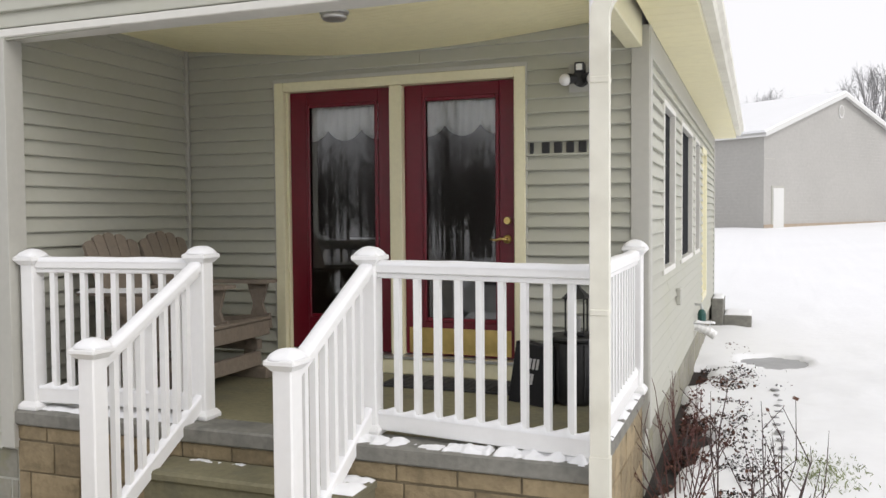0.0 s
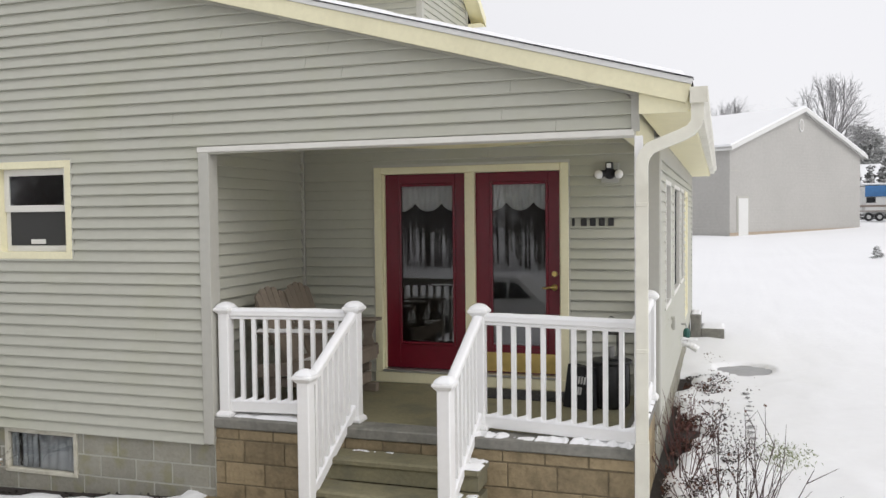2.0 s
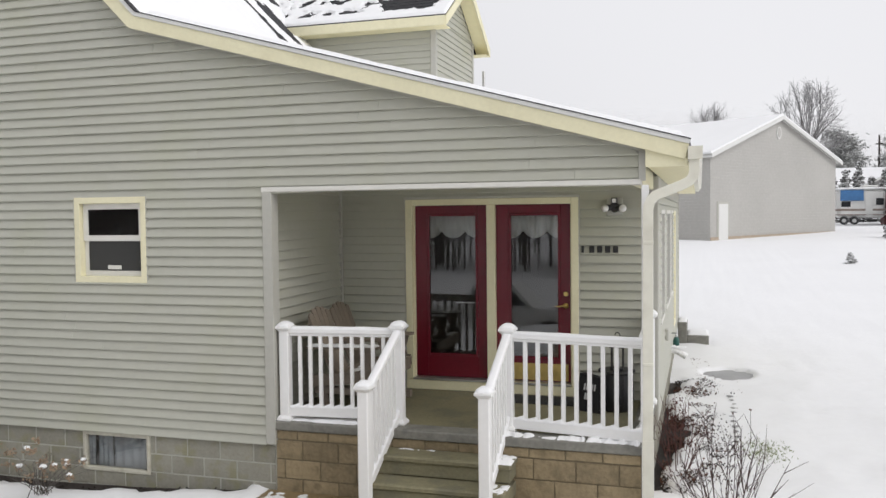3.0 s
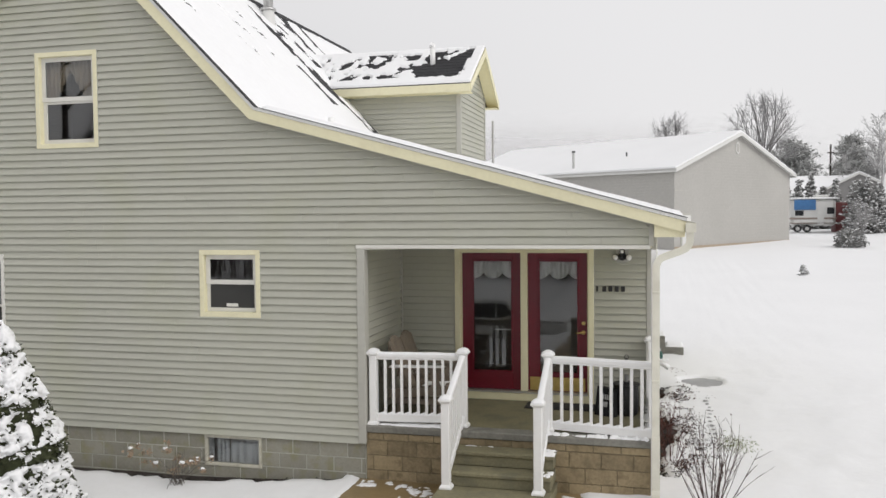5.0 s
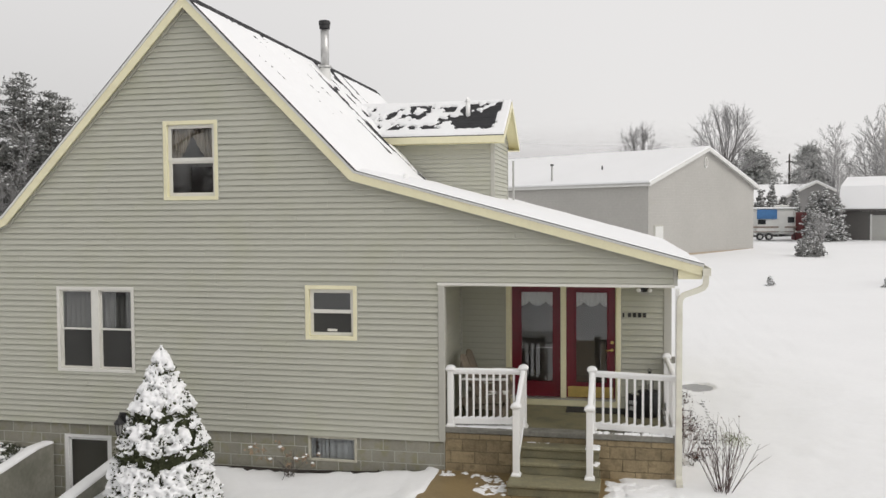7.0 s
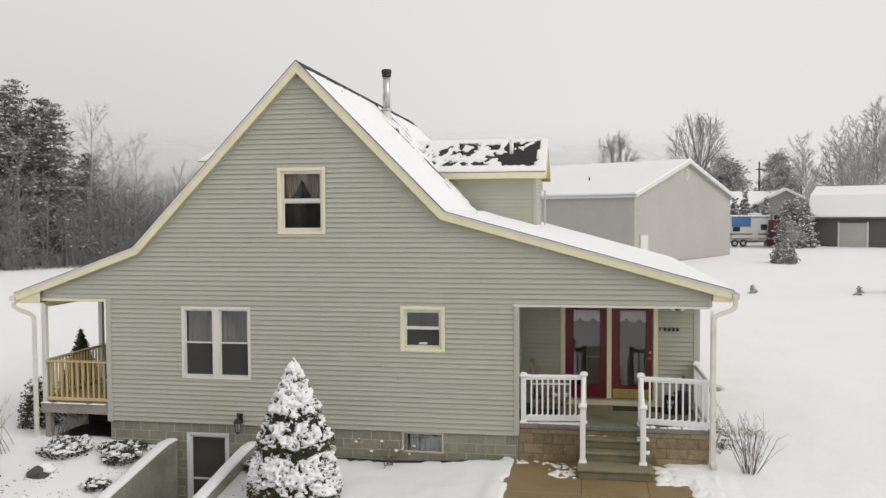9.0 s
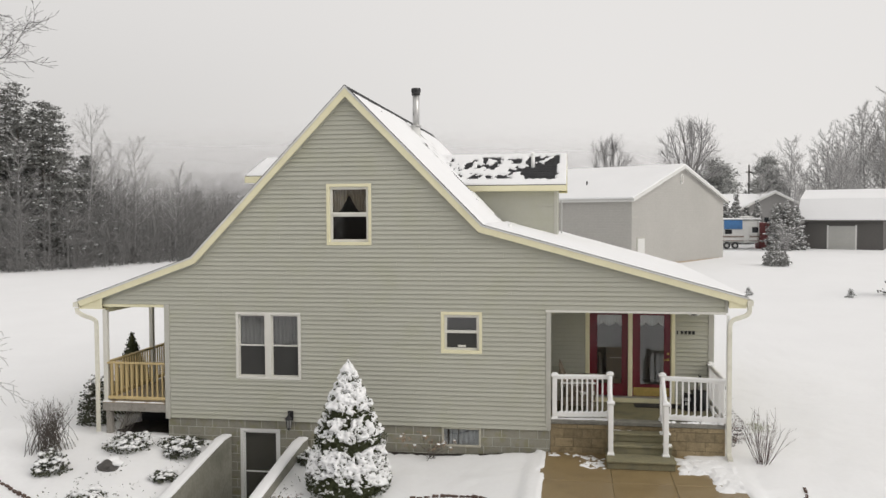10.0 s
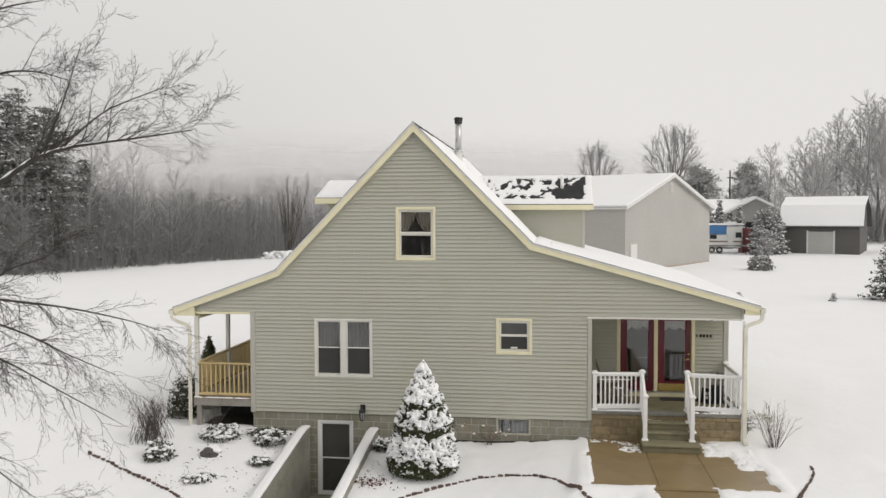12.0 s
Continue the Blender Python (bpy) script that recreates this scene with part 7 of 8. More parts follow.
# ---- trees
def bare_tree(seed, height, spread, levels=5, trunk=0.22, first=0.28, kids=(3, 5), droop=0.0, fan=0.55, jitter=0.22):
    """Stick arrays of a leafless tree at the origin: the trunk with its limbs, then the finer branches."""
    r = np.random.default_rng(seed)
    big, fine = [], []

    def limb(p, d, length, rad, level):
        n = 4 if level < 2 else 3
        q, way = p, d
        for k in range(n):
            way = way + r.normal(0, jitter * 0.5, 3) + np.array([0, 0, 0.10 - droop * level * 0.05])
            way /= np.linalg.norm(way)
            e = q + way * length / n
            r0, r1 = rad * (1 - 0.55 * k / n), rad * (1 - 0.55 * (k + 1) / n)
            (big if level < 2 else fine).append((*q, *e, r0, r1))
            q = e
            if level < levels and (k > 0 or level > 0):
                for _ in range(int(r.integers(1, 3)) if level else int(r.integers(1, 3))):
                    side = r.normal(0, 1, 3)
                    side -= way * side.dot(way)
                    side /= np.linalg.norm(side)
                    nd = way * (1 - fan * 0.5) + side * fan * r.uniform(0.7, 1.3)
                    nd /= np.linalg.norm(nd)
                    limb(q, nd, length * r.uniform(0.5, 0.72), r1 * r.uniform(0.5, 0.7), level + 1)
        if level < levels:
            for _ in range(int(r.integers(kids[0] - 1, kids[1] - 1))):
                side = r.normal(0, 1, 3)
                nd = way + side * fan * 0.6
                nd /= np.linalg.norm(nd)
                limb(q, nd, length * r.uniform(0.55, 0.75), rad * 0.4, level + 1)

    base = np.array([0.0, 0, 0])
    top = np.array([r.normal(0, 0.02), r.normal(0, 0.02), 1.0])
    stem = height * first
    big.append((*base, *(top * stem * 0.5), trunk, trunk * 0.85))
    big.append((*(top * stem * 0.5), *(top * stem), trunk * 0.85, trunk * 0.75))
    for _ in range(int(r.integers(4, 7))):
        a = r.uniform(0, 2 * math.pi)
        lean = r.uniform(0.15, 1.0) * spread
        d = np.array([lean * math.cos(a), lean * math.sin(a), 1.0])
        limb(top * stem * r.uniform(0.7, 1.0), d / np.linalg.norm(d), height * (1 - first) * r.uniform(0.38, 0.5), trunk * r.uniform(0.4, 0.6), 1)
    return np.array(big), np.array(fine)


def plant_tree(seed, x, y, z, height, spread, label, mat, group="", **more):
    t = thing("bare_tree", label, "tree", (x, y, z), group)
    big, fine = bare_tree(seed, height, spread, **more)
    for name, s, sides in (("trunk", big, 6), ("crown", fine, 3)):
        v, f = sticks(s, sides)
        arrays_ob(name, v + np.array([x, y, z - 0.3]), f, mat if name == "trunk" else MISTWOOD, t)
    return t


def conifer(seed, x, y, z, height, radius, label, mat, snow=0.0, name="conifer", whorls=22, group="", crown_from=0.12, size=0.35, shape=0.75):
    """A pine or spruce: trunk, whorls of drooping boughs with needle sprays, some snow on them."""
    r = np.random.default_rng(seed)
    t = thing(name, label, "tree", (x, y, z), group)
    segs, pts = [(x, y, z - 0.3, x, y, z + height, 0.02 * height, 0.01)], []
    for k in range(whorls):
        h = crown_from + (1 - crown_from) * (k + r.uniform(0, 0.6)) / whorls
        for _ in range(int(r.integers(4, 7))):
            a = r.uniform(0, 2 * math.pi)
            ln = radius * (1 - h) ** shape * r.uniform(0.55, 1.15) + 0.05 * radius
            p = np.array([x, y, z + h * height])
            q = p + np.array([ln * math.cos(a), ln * math.sin(a), ln * r.uniform(-0.25, 0.12)])
            segs.append((*p, *q, 0.006 * height * (1 - h) + 0.01, 0.006))
            n = max(3, int((22 if radius < 6 and shape > 0.5 else 120) * ln / radius))
            for _ in range(n):
                u = r.uniform(0.25, 1.05)
                pts.append(p + (q - p) * u + r.normal(0, (0.10 if radius < 6 else 0.07) * radius, 3) * np.array([1, 1, 0.5 if radius < 6 else 0.28]))
    v, f = sticks(segs, 5)
    arrays_ob("trunk", v, f, BARK, t)
    v, f = tufts(pts, size, r, 0.1, 0.35 if radius < 6 and shape > 0.5 else 0.13)
    arrays_ob("crown", v, f, mat, t)
    if snow:
        pick = [p for p in pts if r.uniform() < snow]
        v, f = blobs([p + np.array([0, 0, size * 0.2]) for p in pick], r.uniform(0.25, 0.5, len(pick)) * size, r, 0.45)
        tagged(arrays_ob("snow_load", v, f, SNOW, t, smooth=True), kind="stuff")
    return t


def vase_tree(seed, x, y, z, height, width, label, clear=0.2, limbs=12):
    """A leafless tree whose limbs fan out from a short trunk, fork on and end in a rounded crown of fine twigs."""
    r = np.random.default_rng(seed)
    t = thing("bare_tree", label, "tree", (x, y, z))
    fork = np.array([x, y, z + clear * height])
    big, fine = [(x, y, z - 0.4, *fork, 0.021 * height, 0.018 * height)], []

    def rim(a, e):
        """The crown's outline in direction a, e from the side (0) to the top (1)."""
        out = math.cos(e * math.pi / 2) ** 0.75
        return np.array([x + width / 2 * out * math.cos(a), y + width / 2 * out * math.sin(a), z + height * (0.60 + 0.40 * math.sin(e * math.pi / 2) ** 0.9)])

    def run(p, q, r0, r1, n, bow, store):
        pts = [p + (q - p) * np.array([v ** 1.2, v ** 1.2, v ** 0.9]) + bow * math.sin(math.pi * v) for v in np.linspace(0, 1, n + 1)]
        for i in range(n):
            store.append((*pts[i], *pts[i + 1], r0 + (r1 - r0) * i / n, r0 + (r1 - r0) * (i + 1) / n))
        return pts

    def brush(tip, way, count, reach):
        for _ in range(count):
            d = way + r.normal(0, 0.42, 3)
            d /= np.linalg.norm(d)
            start = tip - way * reach * r.uniform(0, 1.6)
            e = start + d * reach * r.uniform(0.5, 1.1)
            fine.append((*start, *e, 0.0010 * height, 0.0005 * height))
            fine.append((*(start + (e - start) * 0.5), *(start + (e - start) * 0.5 + (d + r.normal(0, 0.45, 3)) * reach * 0.4), 0.0007 * height, 0.0005 * height))

    for k in range(limbs):
        a, e = 2.4 * k + r.uniform(-0.25, 0.25), ((k + 0.3) / limbs) ** 1.15
        start = fork - np.array([0, 0, 0.05 * height * r.uniform(0, 1)])
        tip = start + (rim(a, e) - start) * r.uniform(0.86, 0.95)
        pts = run(start, tip, 0.0078 * height, 0.0018 * height, 9, r.normal(0, 0.015 * height, 3) * np.array([1, 1, 0]), big)
        for _ in range(7):
            i = int(r.integers(3, 8))
            goal = rim(a + r.normal(0, 0.5), min(1.0, max(0.0, e + r.normal(0, 0.22))))
            end = pts[i] + (goal - pts[i]) * r.uniform(0.75, 1.0)
            sub = run(pts[i], end, 0.0032 * height, 0.0010 * height, 6, r.normal(0, 0.012 * height, 3), fine)
            way = (sub[-1] - sub[-3]) / np.linalg.norm(sub[-1] - sub[-3])
            brush(sub[-1], way, 9, 0.07 * height)
            brush(sub[4], way, 2, 0.05 * height)
        way = (pts[-1] - pts[-3]) / np.linalg.norm(pts[-1] - pts[-3])
        brush(pts[-1], way, 9, 0.075 * height)
    for name, sg, sides in (("trunk", big, 6), ("crown", fine, 3)):
        v, f = sticks(sg, sides)
        arrays_ob(name, v, f, HAZEBARK if name == "trunk" else MISTWOOD, t)
    return t


def tall_tree(seed, x, y, z, height, label, group="", wide=1.15):
    """A forest tree: one leading stem to the top, ascending side limbs and fine twigs."""
    r = np.random.default_rng(seed)
    t = thing("bare_tree", label, "tree", (x, y, z), group)
    big, fine = [], []
    base = np.array([x, y, z - 0.4])
    sway = r.normal(0, 0.03 * height, 2)
    stem = lambda u: base + np.array([sway[0] * u * u + 0.25 * math.sin(5 * u + seed), sway[1] * u * u + 0.2 * math.sin(4 * u + seed), height * u])
    n = 14
    for i in range(n):
        big.append((*stem(i / n), *stem((i + 1) / n), 0.011 * height * (1 - 0.93 * i / n), 0.011 * height * (1 - 0.93 * (i + 1) / n)))
    for k in range(26):
        u = 0.28 + 0.70 * (k + r.uniform(0, 1)) / 26
        p, a = stem(u), r.uniform(0, 2 * math.pi)
        ln = height * (0.23 * (1.08 - u) + 0.04) * r.uniform(0.6, 1.25) * wide
        way = np.array([math.cos(a), math.sin(a), r.uniform(0.7, 1.7) / wide])
        way /= np.linalg.norm(way)
        last = p
        for i in range(5):
            way = way + r.normal(0, 0.10, 3) + np.array([0, 0, 0.10])
            way /= np.linalg.norm(way)
            q = last + way * ln / 5
            fine.append((*last, *q, 0.0042 * height * (1.1 - u) * (1 - 0.16 * i) + 0.012, 0.0042 * height * (1.1 - u) * (1 - 0.16 * (i + 1)) + 0.008))
            for _ in range(4):
                d = way + r.normal(0, 0.45, 3)
                d /= np.linalg.norm(d)
                e = q + d * ln * r.uniform(0.15, 0.42)
                fine.append((*q, *e, 0.014, 0.007))
                for _ in range(2):
                    m_ = q + (e - q) * r.uniform(0.3, 0.9)
                    fine.append((*m_, *(m_ + (d + r.normal(0, 0.5, 3)) * ln * 0.12), 0.010, 0.006))
            last = q
    for name, sg, sides in (("trunk", big, 6), ("crown", fine, 3)):
        v, f = sticks(sg, sides)
        arrays_ob(name, v, f, MISTWOOD if name == "trunk" else HAZETWIG, t)
    return t


# spreading trees behind the big shed
vase_tree(41, 17.1, 108, 1.8, 17.2, 9.8, "tall vase-shaped leafless tree behind the shed", 0.40, 14)
vase_tree(42, 5.9, 106, 1.8, 14.8, 7.6, "leafless tree with a rounded crown behind the shed", 0.36, 12)
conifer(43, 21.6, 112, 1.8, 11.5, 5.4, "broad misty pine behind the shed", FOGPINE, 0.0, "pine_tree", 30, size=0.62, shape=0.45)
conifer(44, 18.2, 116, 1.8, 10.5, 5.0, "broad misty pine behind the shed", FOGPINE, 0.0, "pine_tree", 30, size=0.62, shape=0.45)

# woods on the right, behind the barn
r = np.random.default_rng(8)
shapes = []
for k in range(62):
    u = k / 61
    x, y = 28.0 + 48 * u + r.normal(0, 0.9), 114 - 16 * u + r.normal(0, 8)
    h = 13.5 + 8.0 * smoothstep(0.04, 0.4, u) + r.uniform(-5.0, 1.5)
    if k < 6:
        shapes.append((tall_tree(60 + k, x, y, 1.8, h, "tall leafless tree in the wood edge", "wood edge trees", 1.45), h))
    else:
        src, tall = shapes[int(r.integers(0, 6))]
        q = h / tall
        copy_thing(src, pose(x, y, 1.8, 0, 0, r.uniform(0, 360)) @ Matrix.Diagonal((q, q, q, 1)))
# grey brush and young growth filling the foot of that wood
segs = []
for _ in range(950):
    u = r.uniform(0, 1)
    x, y = 31 + 52 * u, 116 - 16 * u + r.uniform(-4, 14)
    h = r.uniform(3.5, 8.5) * (0.55 + 0.45 * smoothstep(0, 0.4, u))
    segs.append((x, y, 1.4, x + r.normal(0, 0.3), y, 1.8 + h, 0.06, 0.02))
    for _ in range(22):
        t0, a = r.uniform(0.05, 0.95), r.uniform(0, 6.28)
        ln = h * (1.1 - t0) * r.uniform(0.15, 0.4)
        p = np.array([x, y, 1.8 + h * t0])
        e = p + np.array([ln * math.cos(a), ln * math.sin(a), ln * r.uniform(0.3, 1.2)])
        segs.append((*p, *e, 0.022, 0.012))
        for _ in range(2):
            m_ = p + (e - p) * r.uniform(0.3, 1)
            segs.append((*m_, *(m_ + r.normal(0, 0.4, 3) * ln), 0.014, 0.009))
v, f = sticks(segs, 3)
tagged(arrays_ob("wood_brush", v, f, HAZETWIG), "grey leafless brush along the wood edge", "woods", kind="stuff")
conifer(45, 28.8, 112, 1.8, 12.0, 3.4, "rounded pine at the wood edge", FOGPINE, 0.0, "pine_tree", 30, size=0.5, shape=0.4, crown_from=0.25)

# dark pines and bare trees at the left edge of the field
for k, (x, y, h) in enumerate(((-63, 70, 21.5), (-60.5, 71, 19.5), (-66, 72, 21), (-62.5, 76, 19.5), (-67, 66, 22), (-71, 72, 22), (-68, 80, 20), (-73, 62, 21), (-77, 70, 21), (-66, 74, 17), (-66, 64, 13), (-63, 84, 14))):
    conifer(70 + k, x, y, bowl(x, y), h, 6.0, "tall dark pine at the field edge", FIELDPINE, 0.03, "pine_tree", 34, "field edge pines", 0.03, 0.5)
for k, (x, y, h) in enumerate(((-58.0, 76, 19), (-55.5, 82, 16), (-62, 68, 15), (-66, 62, 14), (-59, 84, 16), (-53.5, 90, 13))):
    tall_tree(80 + k, x, y, bowl(x, y), h, "pale grey leafless tree at the field edge", "field edge trees", 1.5)
t88 = thing("bare_tree", "narrow many-stemmed leafless tree beyond the field", "tree", (-43.8, 112, bowl(-43.8, 112)))
r = np.random.default_rng(88)
segs, zt = [], bowl(-43.8, 112)
for k in range(15):
    p = np.array([-43.8 + r.normal(0, 0.25), 112 + r.normal(0, 0.25), zt - 0.3])
    tip = np.array([-43.8 + r.uniform(-2.9, 2.9), 112 + r.uniform(-3, 3), zt + r.uniform(8.5, 12.0)])
    last = p
    for i in range(8):
        v = (i + 1) / 8
        q = p + (tip - p) * np.array([v ** 0.9, v ** 0.9, v])
        segs.append((*last, *q, 0.13 * (1 - 0.8 * i / 8), 0.13 * (1 - 0.8 * v)))
        for _ in range(3 if i > 1 else 0):
            d = np.array([r.normal(0, 0.3), r.normal(0, 0.3), 1.0])
            segs.append((*q, *(q + d * r.uniform(0.6, 1.8)), 0.03, 0.012))
        last = q
v, f = sticks(segs, 4)
arrays_ob("crown", v, f, BARK, t88)

# the misty wooded hillside beyond the field, uncountable
r = np.random.default_rng(77)


def field_end(x):
    return 105 + 75 * (x + 125) / 190


def hill_z(x, d):
    """Rise of the wooded hill, d metres behind the end of the field."""
    return (1 - 0.75 * smoothstep(-22, 30, x)) * (5.0 * smoothstep(5, 45, d) + 8.5 * smoothstep(35, 85, d) + 1.2 * noise.noise((x * 0.03, d * 0.02, 4)) * smoothstep(20, 60, d))


# each tier farther back takes a paler haze colour
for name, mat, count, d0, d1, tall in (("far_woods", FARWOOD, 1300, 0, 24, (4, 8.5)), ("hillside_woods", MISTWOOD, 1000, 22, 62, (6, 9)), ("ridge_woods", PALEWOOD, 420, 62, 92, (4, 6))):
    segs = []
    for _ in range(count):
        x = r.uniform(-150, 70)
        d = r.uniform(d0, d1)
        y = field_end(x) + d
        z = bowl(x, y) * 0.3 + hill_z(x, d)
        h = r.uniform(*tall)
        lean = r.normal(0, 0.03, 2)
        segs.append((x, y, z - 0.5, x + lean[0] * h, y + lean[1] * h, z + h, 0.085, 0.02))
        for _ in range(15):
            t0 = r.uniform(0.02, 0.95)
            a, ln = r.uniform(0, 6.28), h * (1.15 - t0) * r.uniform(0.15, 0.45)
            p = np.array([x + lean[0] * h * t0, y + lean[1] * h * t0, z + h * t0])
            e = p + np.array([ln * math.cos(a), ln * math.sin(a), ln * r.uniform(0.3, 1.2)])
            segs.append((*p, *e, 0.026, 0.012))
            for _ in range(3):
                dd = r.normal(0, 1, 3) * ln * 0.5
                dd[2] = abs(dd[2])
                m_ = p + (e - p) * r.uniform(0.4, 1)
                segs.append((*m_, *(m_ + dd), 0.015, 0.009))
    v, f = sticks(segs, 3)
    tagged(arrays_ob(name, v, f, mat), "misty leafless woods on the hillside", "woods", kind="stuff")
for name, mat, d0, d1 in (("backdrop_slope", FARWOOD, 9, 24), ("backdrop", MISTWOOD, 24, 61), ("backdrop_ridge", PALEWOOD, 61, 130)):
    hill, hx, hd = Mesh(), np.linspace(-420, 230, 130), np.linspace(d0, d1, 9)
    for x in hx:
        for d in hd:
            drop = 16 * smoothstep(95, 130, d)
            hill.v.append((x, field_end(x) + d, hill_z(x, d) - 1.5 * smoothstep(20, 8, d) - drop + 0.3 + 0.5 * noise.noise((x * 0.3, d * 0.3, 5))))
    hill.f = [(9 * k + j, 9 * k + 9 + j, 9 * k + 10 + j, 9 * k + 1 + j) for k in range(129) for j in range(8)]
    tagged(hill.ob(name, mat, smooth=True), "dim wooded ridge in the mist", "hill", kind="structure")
# the wood's edge along the left of the field, with its undergrowth
segs = []
for k in range(2600):
    y = r.uniform(50, 132)
    x = -57.0 + 0.27 * (y - 55) - (r.uniform(0, 30) if k < 750 else r.uniform(0, 9))
    z = bowl(x, y)
    h = r.uniform(6.5, 11) if k < 750 else r.uniform(0.7, 2.4)
    lean = r.normal(0, 0.04, 2)
    segs.append((x, y, z - 0.4, x + lean[0] * h, y + lean[1] * h, z + h, 0.010 * h, 0.015))
    for _ in range(15 if k < 750 else 7):
        t0 = r.uniform(0.05, 0.95)
        a, ln = r.uniform(0, 6.28), h * (1.15 - t0) * r.uniform(0.15, 0.5)
        p = np.array([x + lean[0] * h * t0, y + lean[1] * h * t0, z + h * t0])
        e = p + np.array([ln * math.cos(a), ln * math.sin(a), ln * r.uniform(0.1, 1.0)])
        segs.append((*p, *e, 0.024, 0.012))
        for _ in range(3):
            dd = r.normal(0, 1, 3) * ln * 0.5
            m_ = p + (e - p) * r.uniform(0.4, 1)
            segs.append((*m_, *(m_ + dd), 0.014, 0.009))
v, f = sticks(segs, 3)
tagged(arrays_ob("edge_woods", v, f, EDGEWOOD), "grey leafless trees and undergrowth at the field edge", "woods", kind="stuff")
# low mist among the hills, imitated by upright see-through sheets, thickest at the ridge
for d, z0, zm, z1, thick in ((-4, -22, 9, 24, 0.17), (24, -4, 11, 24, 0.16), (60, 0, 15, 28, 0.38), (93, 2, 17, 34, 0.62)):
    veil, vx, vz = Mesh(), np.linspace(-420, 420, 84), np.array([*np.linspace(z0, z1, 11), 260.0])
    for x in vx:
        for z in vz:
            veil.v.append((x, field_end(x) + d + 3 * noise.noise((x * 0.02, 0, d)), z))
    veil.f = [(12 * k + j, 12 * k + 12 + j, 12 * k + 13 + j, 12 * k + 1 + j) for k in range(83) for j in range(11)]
    tagged(veil.ob("mist_sheet", mist_material("hill_mist", z0, zm, z1, thick), smooth=True), "see-through sheet that carries the low mist over the wooded hills", "mist", kind="structure")
# snow-laden brush along the end of the field
pts, rad = [], []
for _ in range(90):
    y = r.uniform(98, 114)
    pts.append((-55.5 + 0.27 * (y - 55) + r.uniform(0, 1.5), y, bowl(-42, y) + r.uniform(0.1, 1.0)))
    rad.append(r.uniform(0.2, 0.5))
v, f = blobs(pts, rad, r, 0.6, 0.3)
tagged(arrays_ob("brush_pile", v, f, SNOW, smooth=True), "snow-laden brush at the end of the field", "brush", kind="stuff")
# woods across the road, mirrored in the door glass
segs = []
for _ in range(650):
    x, y = r.uniform(-70, 80), -58 - abs(r.normal(0, 16))
    h = r.uniform(8, 15)
    z = bowl(x, y)
    segs.append((x, y, z - 0.5, x, y, z + h, 0.12, 0.03))
    for _ in range(26):
        t0 = r.uniform(0.2, 0.95)
        a, ln = r.uniform(0, 6.28), h * (1.1 - t0) * r.uniform(0.2, 0.5)
        p = np.array([x, y, z + h * t0])
        e = p + np.array([ln * math.cos(a), ln * math.sin(a), ln * r.uniform(0.4, 1.2)])
        segs.append((*p, *e, 0.045, 0.02))
v, f = sticks(segs, 3)
tagged(arrays_ob("woods", v, f, BARK), "leafless woods across the road", "woods", kind="stuff")

# a leafless tree close by, west of the drive
NX, NY = -11.95, -9.0
near = thing("bare_tree", "fine-twigged leafless tree near the house, lightly snowed", "tree", (NX, NY, bowl(NX, NY)))
r = np.random.default_rng(5)
nb_, nf_ = [], []
root = np.array([NX, NY, bowl(NX, NY) - 0.2])
for k in range(9):
    nb_.append((*(root + np.array([0.02 * k, 0.01 * k, 1.3 * k])), *(root + np.array([0.02 * (k + 1), 0.01 * (k + 1), 1.3 * (k + 1)])), 0.19 - 0.019 * k, 0.19 - 0.019 * (k + 1)))


def twig(p, d, length, rad, level, sag):
    """A side twig that forks on; thin ends never vanish."""
    n = 5
    q, way = np.array(p), np.array(d, float)
    for k in range(n):
        way = way + r.normal(0, 0.13, 3) + np.array([0, 0, sag])
        way /= np.linalg.norm(way)
        e = q + way * length / n
        r0, r1 = rad * (1 - 0.75 * k / n), rad * (1 - 0.75 * (k + 1) / n)
        nf_.append((*q, *e, max(r0, 0.0026), max(r1, 0.0019)))
        q = e
        if level < 3 and r.uniform() < 0.75:
            for _ in range(1 if k < 1 else 2 if level < 2 else 1):
                side = r.normal(0, 1, 3)
                side -= way * side.dot(way)
                side /= np.linalg.norm(side)
                nd = way * 0.85 + side * r.uniform(0.35, 0.8)
                twig(q, nd / np.linalg.norm(nd), length * r.uniform(0.3, 0.52), r1 * 0.6, level + 1, sag)


def bough(pts, rad, up, twigs, reach, sag):
    """A limb along a bent line, with twigs that leave it forwards."""
    pts = [np.array(p, float) for p in pts]
    dense = []
    for i in range(len(pts) - 1):
        p0, p1, p2, p3 = pts[max(0, i - 1)], pts[i], pts[i + 1], pts[min(len(pts) - 1, i + 2)]
        for k in range(7):
            t = k / 7
            dense.append(0.5 * (2 * p1 + (p2 - p0) * t + (2 * p0 - 5 * p1 + 4 * p2 - p3) * t * t + (3 * p1 - p0 - 3 * p2 + p3) * t ** 3))
    dense.append(pts[-1])
    n = len(dense) - 1
    for i in range(n):
        r0, r1 = rad * (1 - 0.88 * i / n), rad * (1 - 0.88 * (i + 1) / n)
        nb_.append((*dense[i], *dense[i + 1], r0, r1))
        way = (dense[i + 1] - dense[i]) / np.linalg.norm(dense[i + 1] - dense[i])
        for _ in range(int(r.poisson(twigs)) if i > 3 else 0):
            side = r.normal(0, 1, 3) + np.array([0, 0, up])
            side -= way * side.dot(way)
            side /= np.linalg.norm(side)
            nd = way * 0.8 + side * r.uniform(0.4, 1.0)
            twig(dense[i + 1], nd / np.linalg.norm(nd), reach * r.uniform(0.5, 1.2), r1 * 0.5, 1, sag)
    return dense, rad


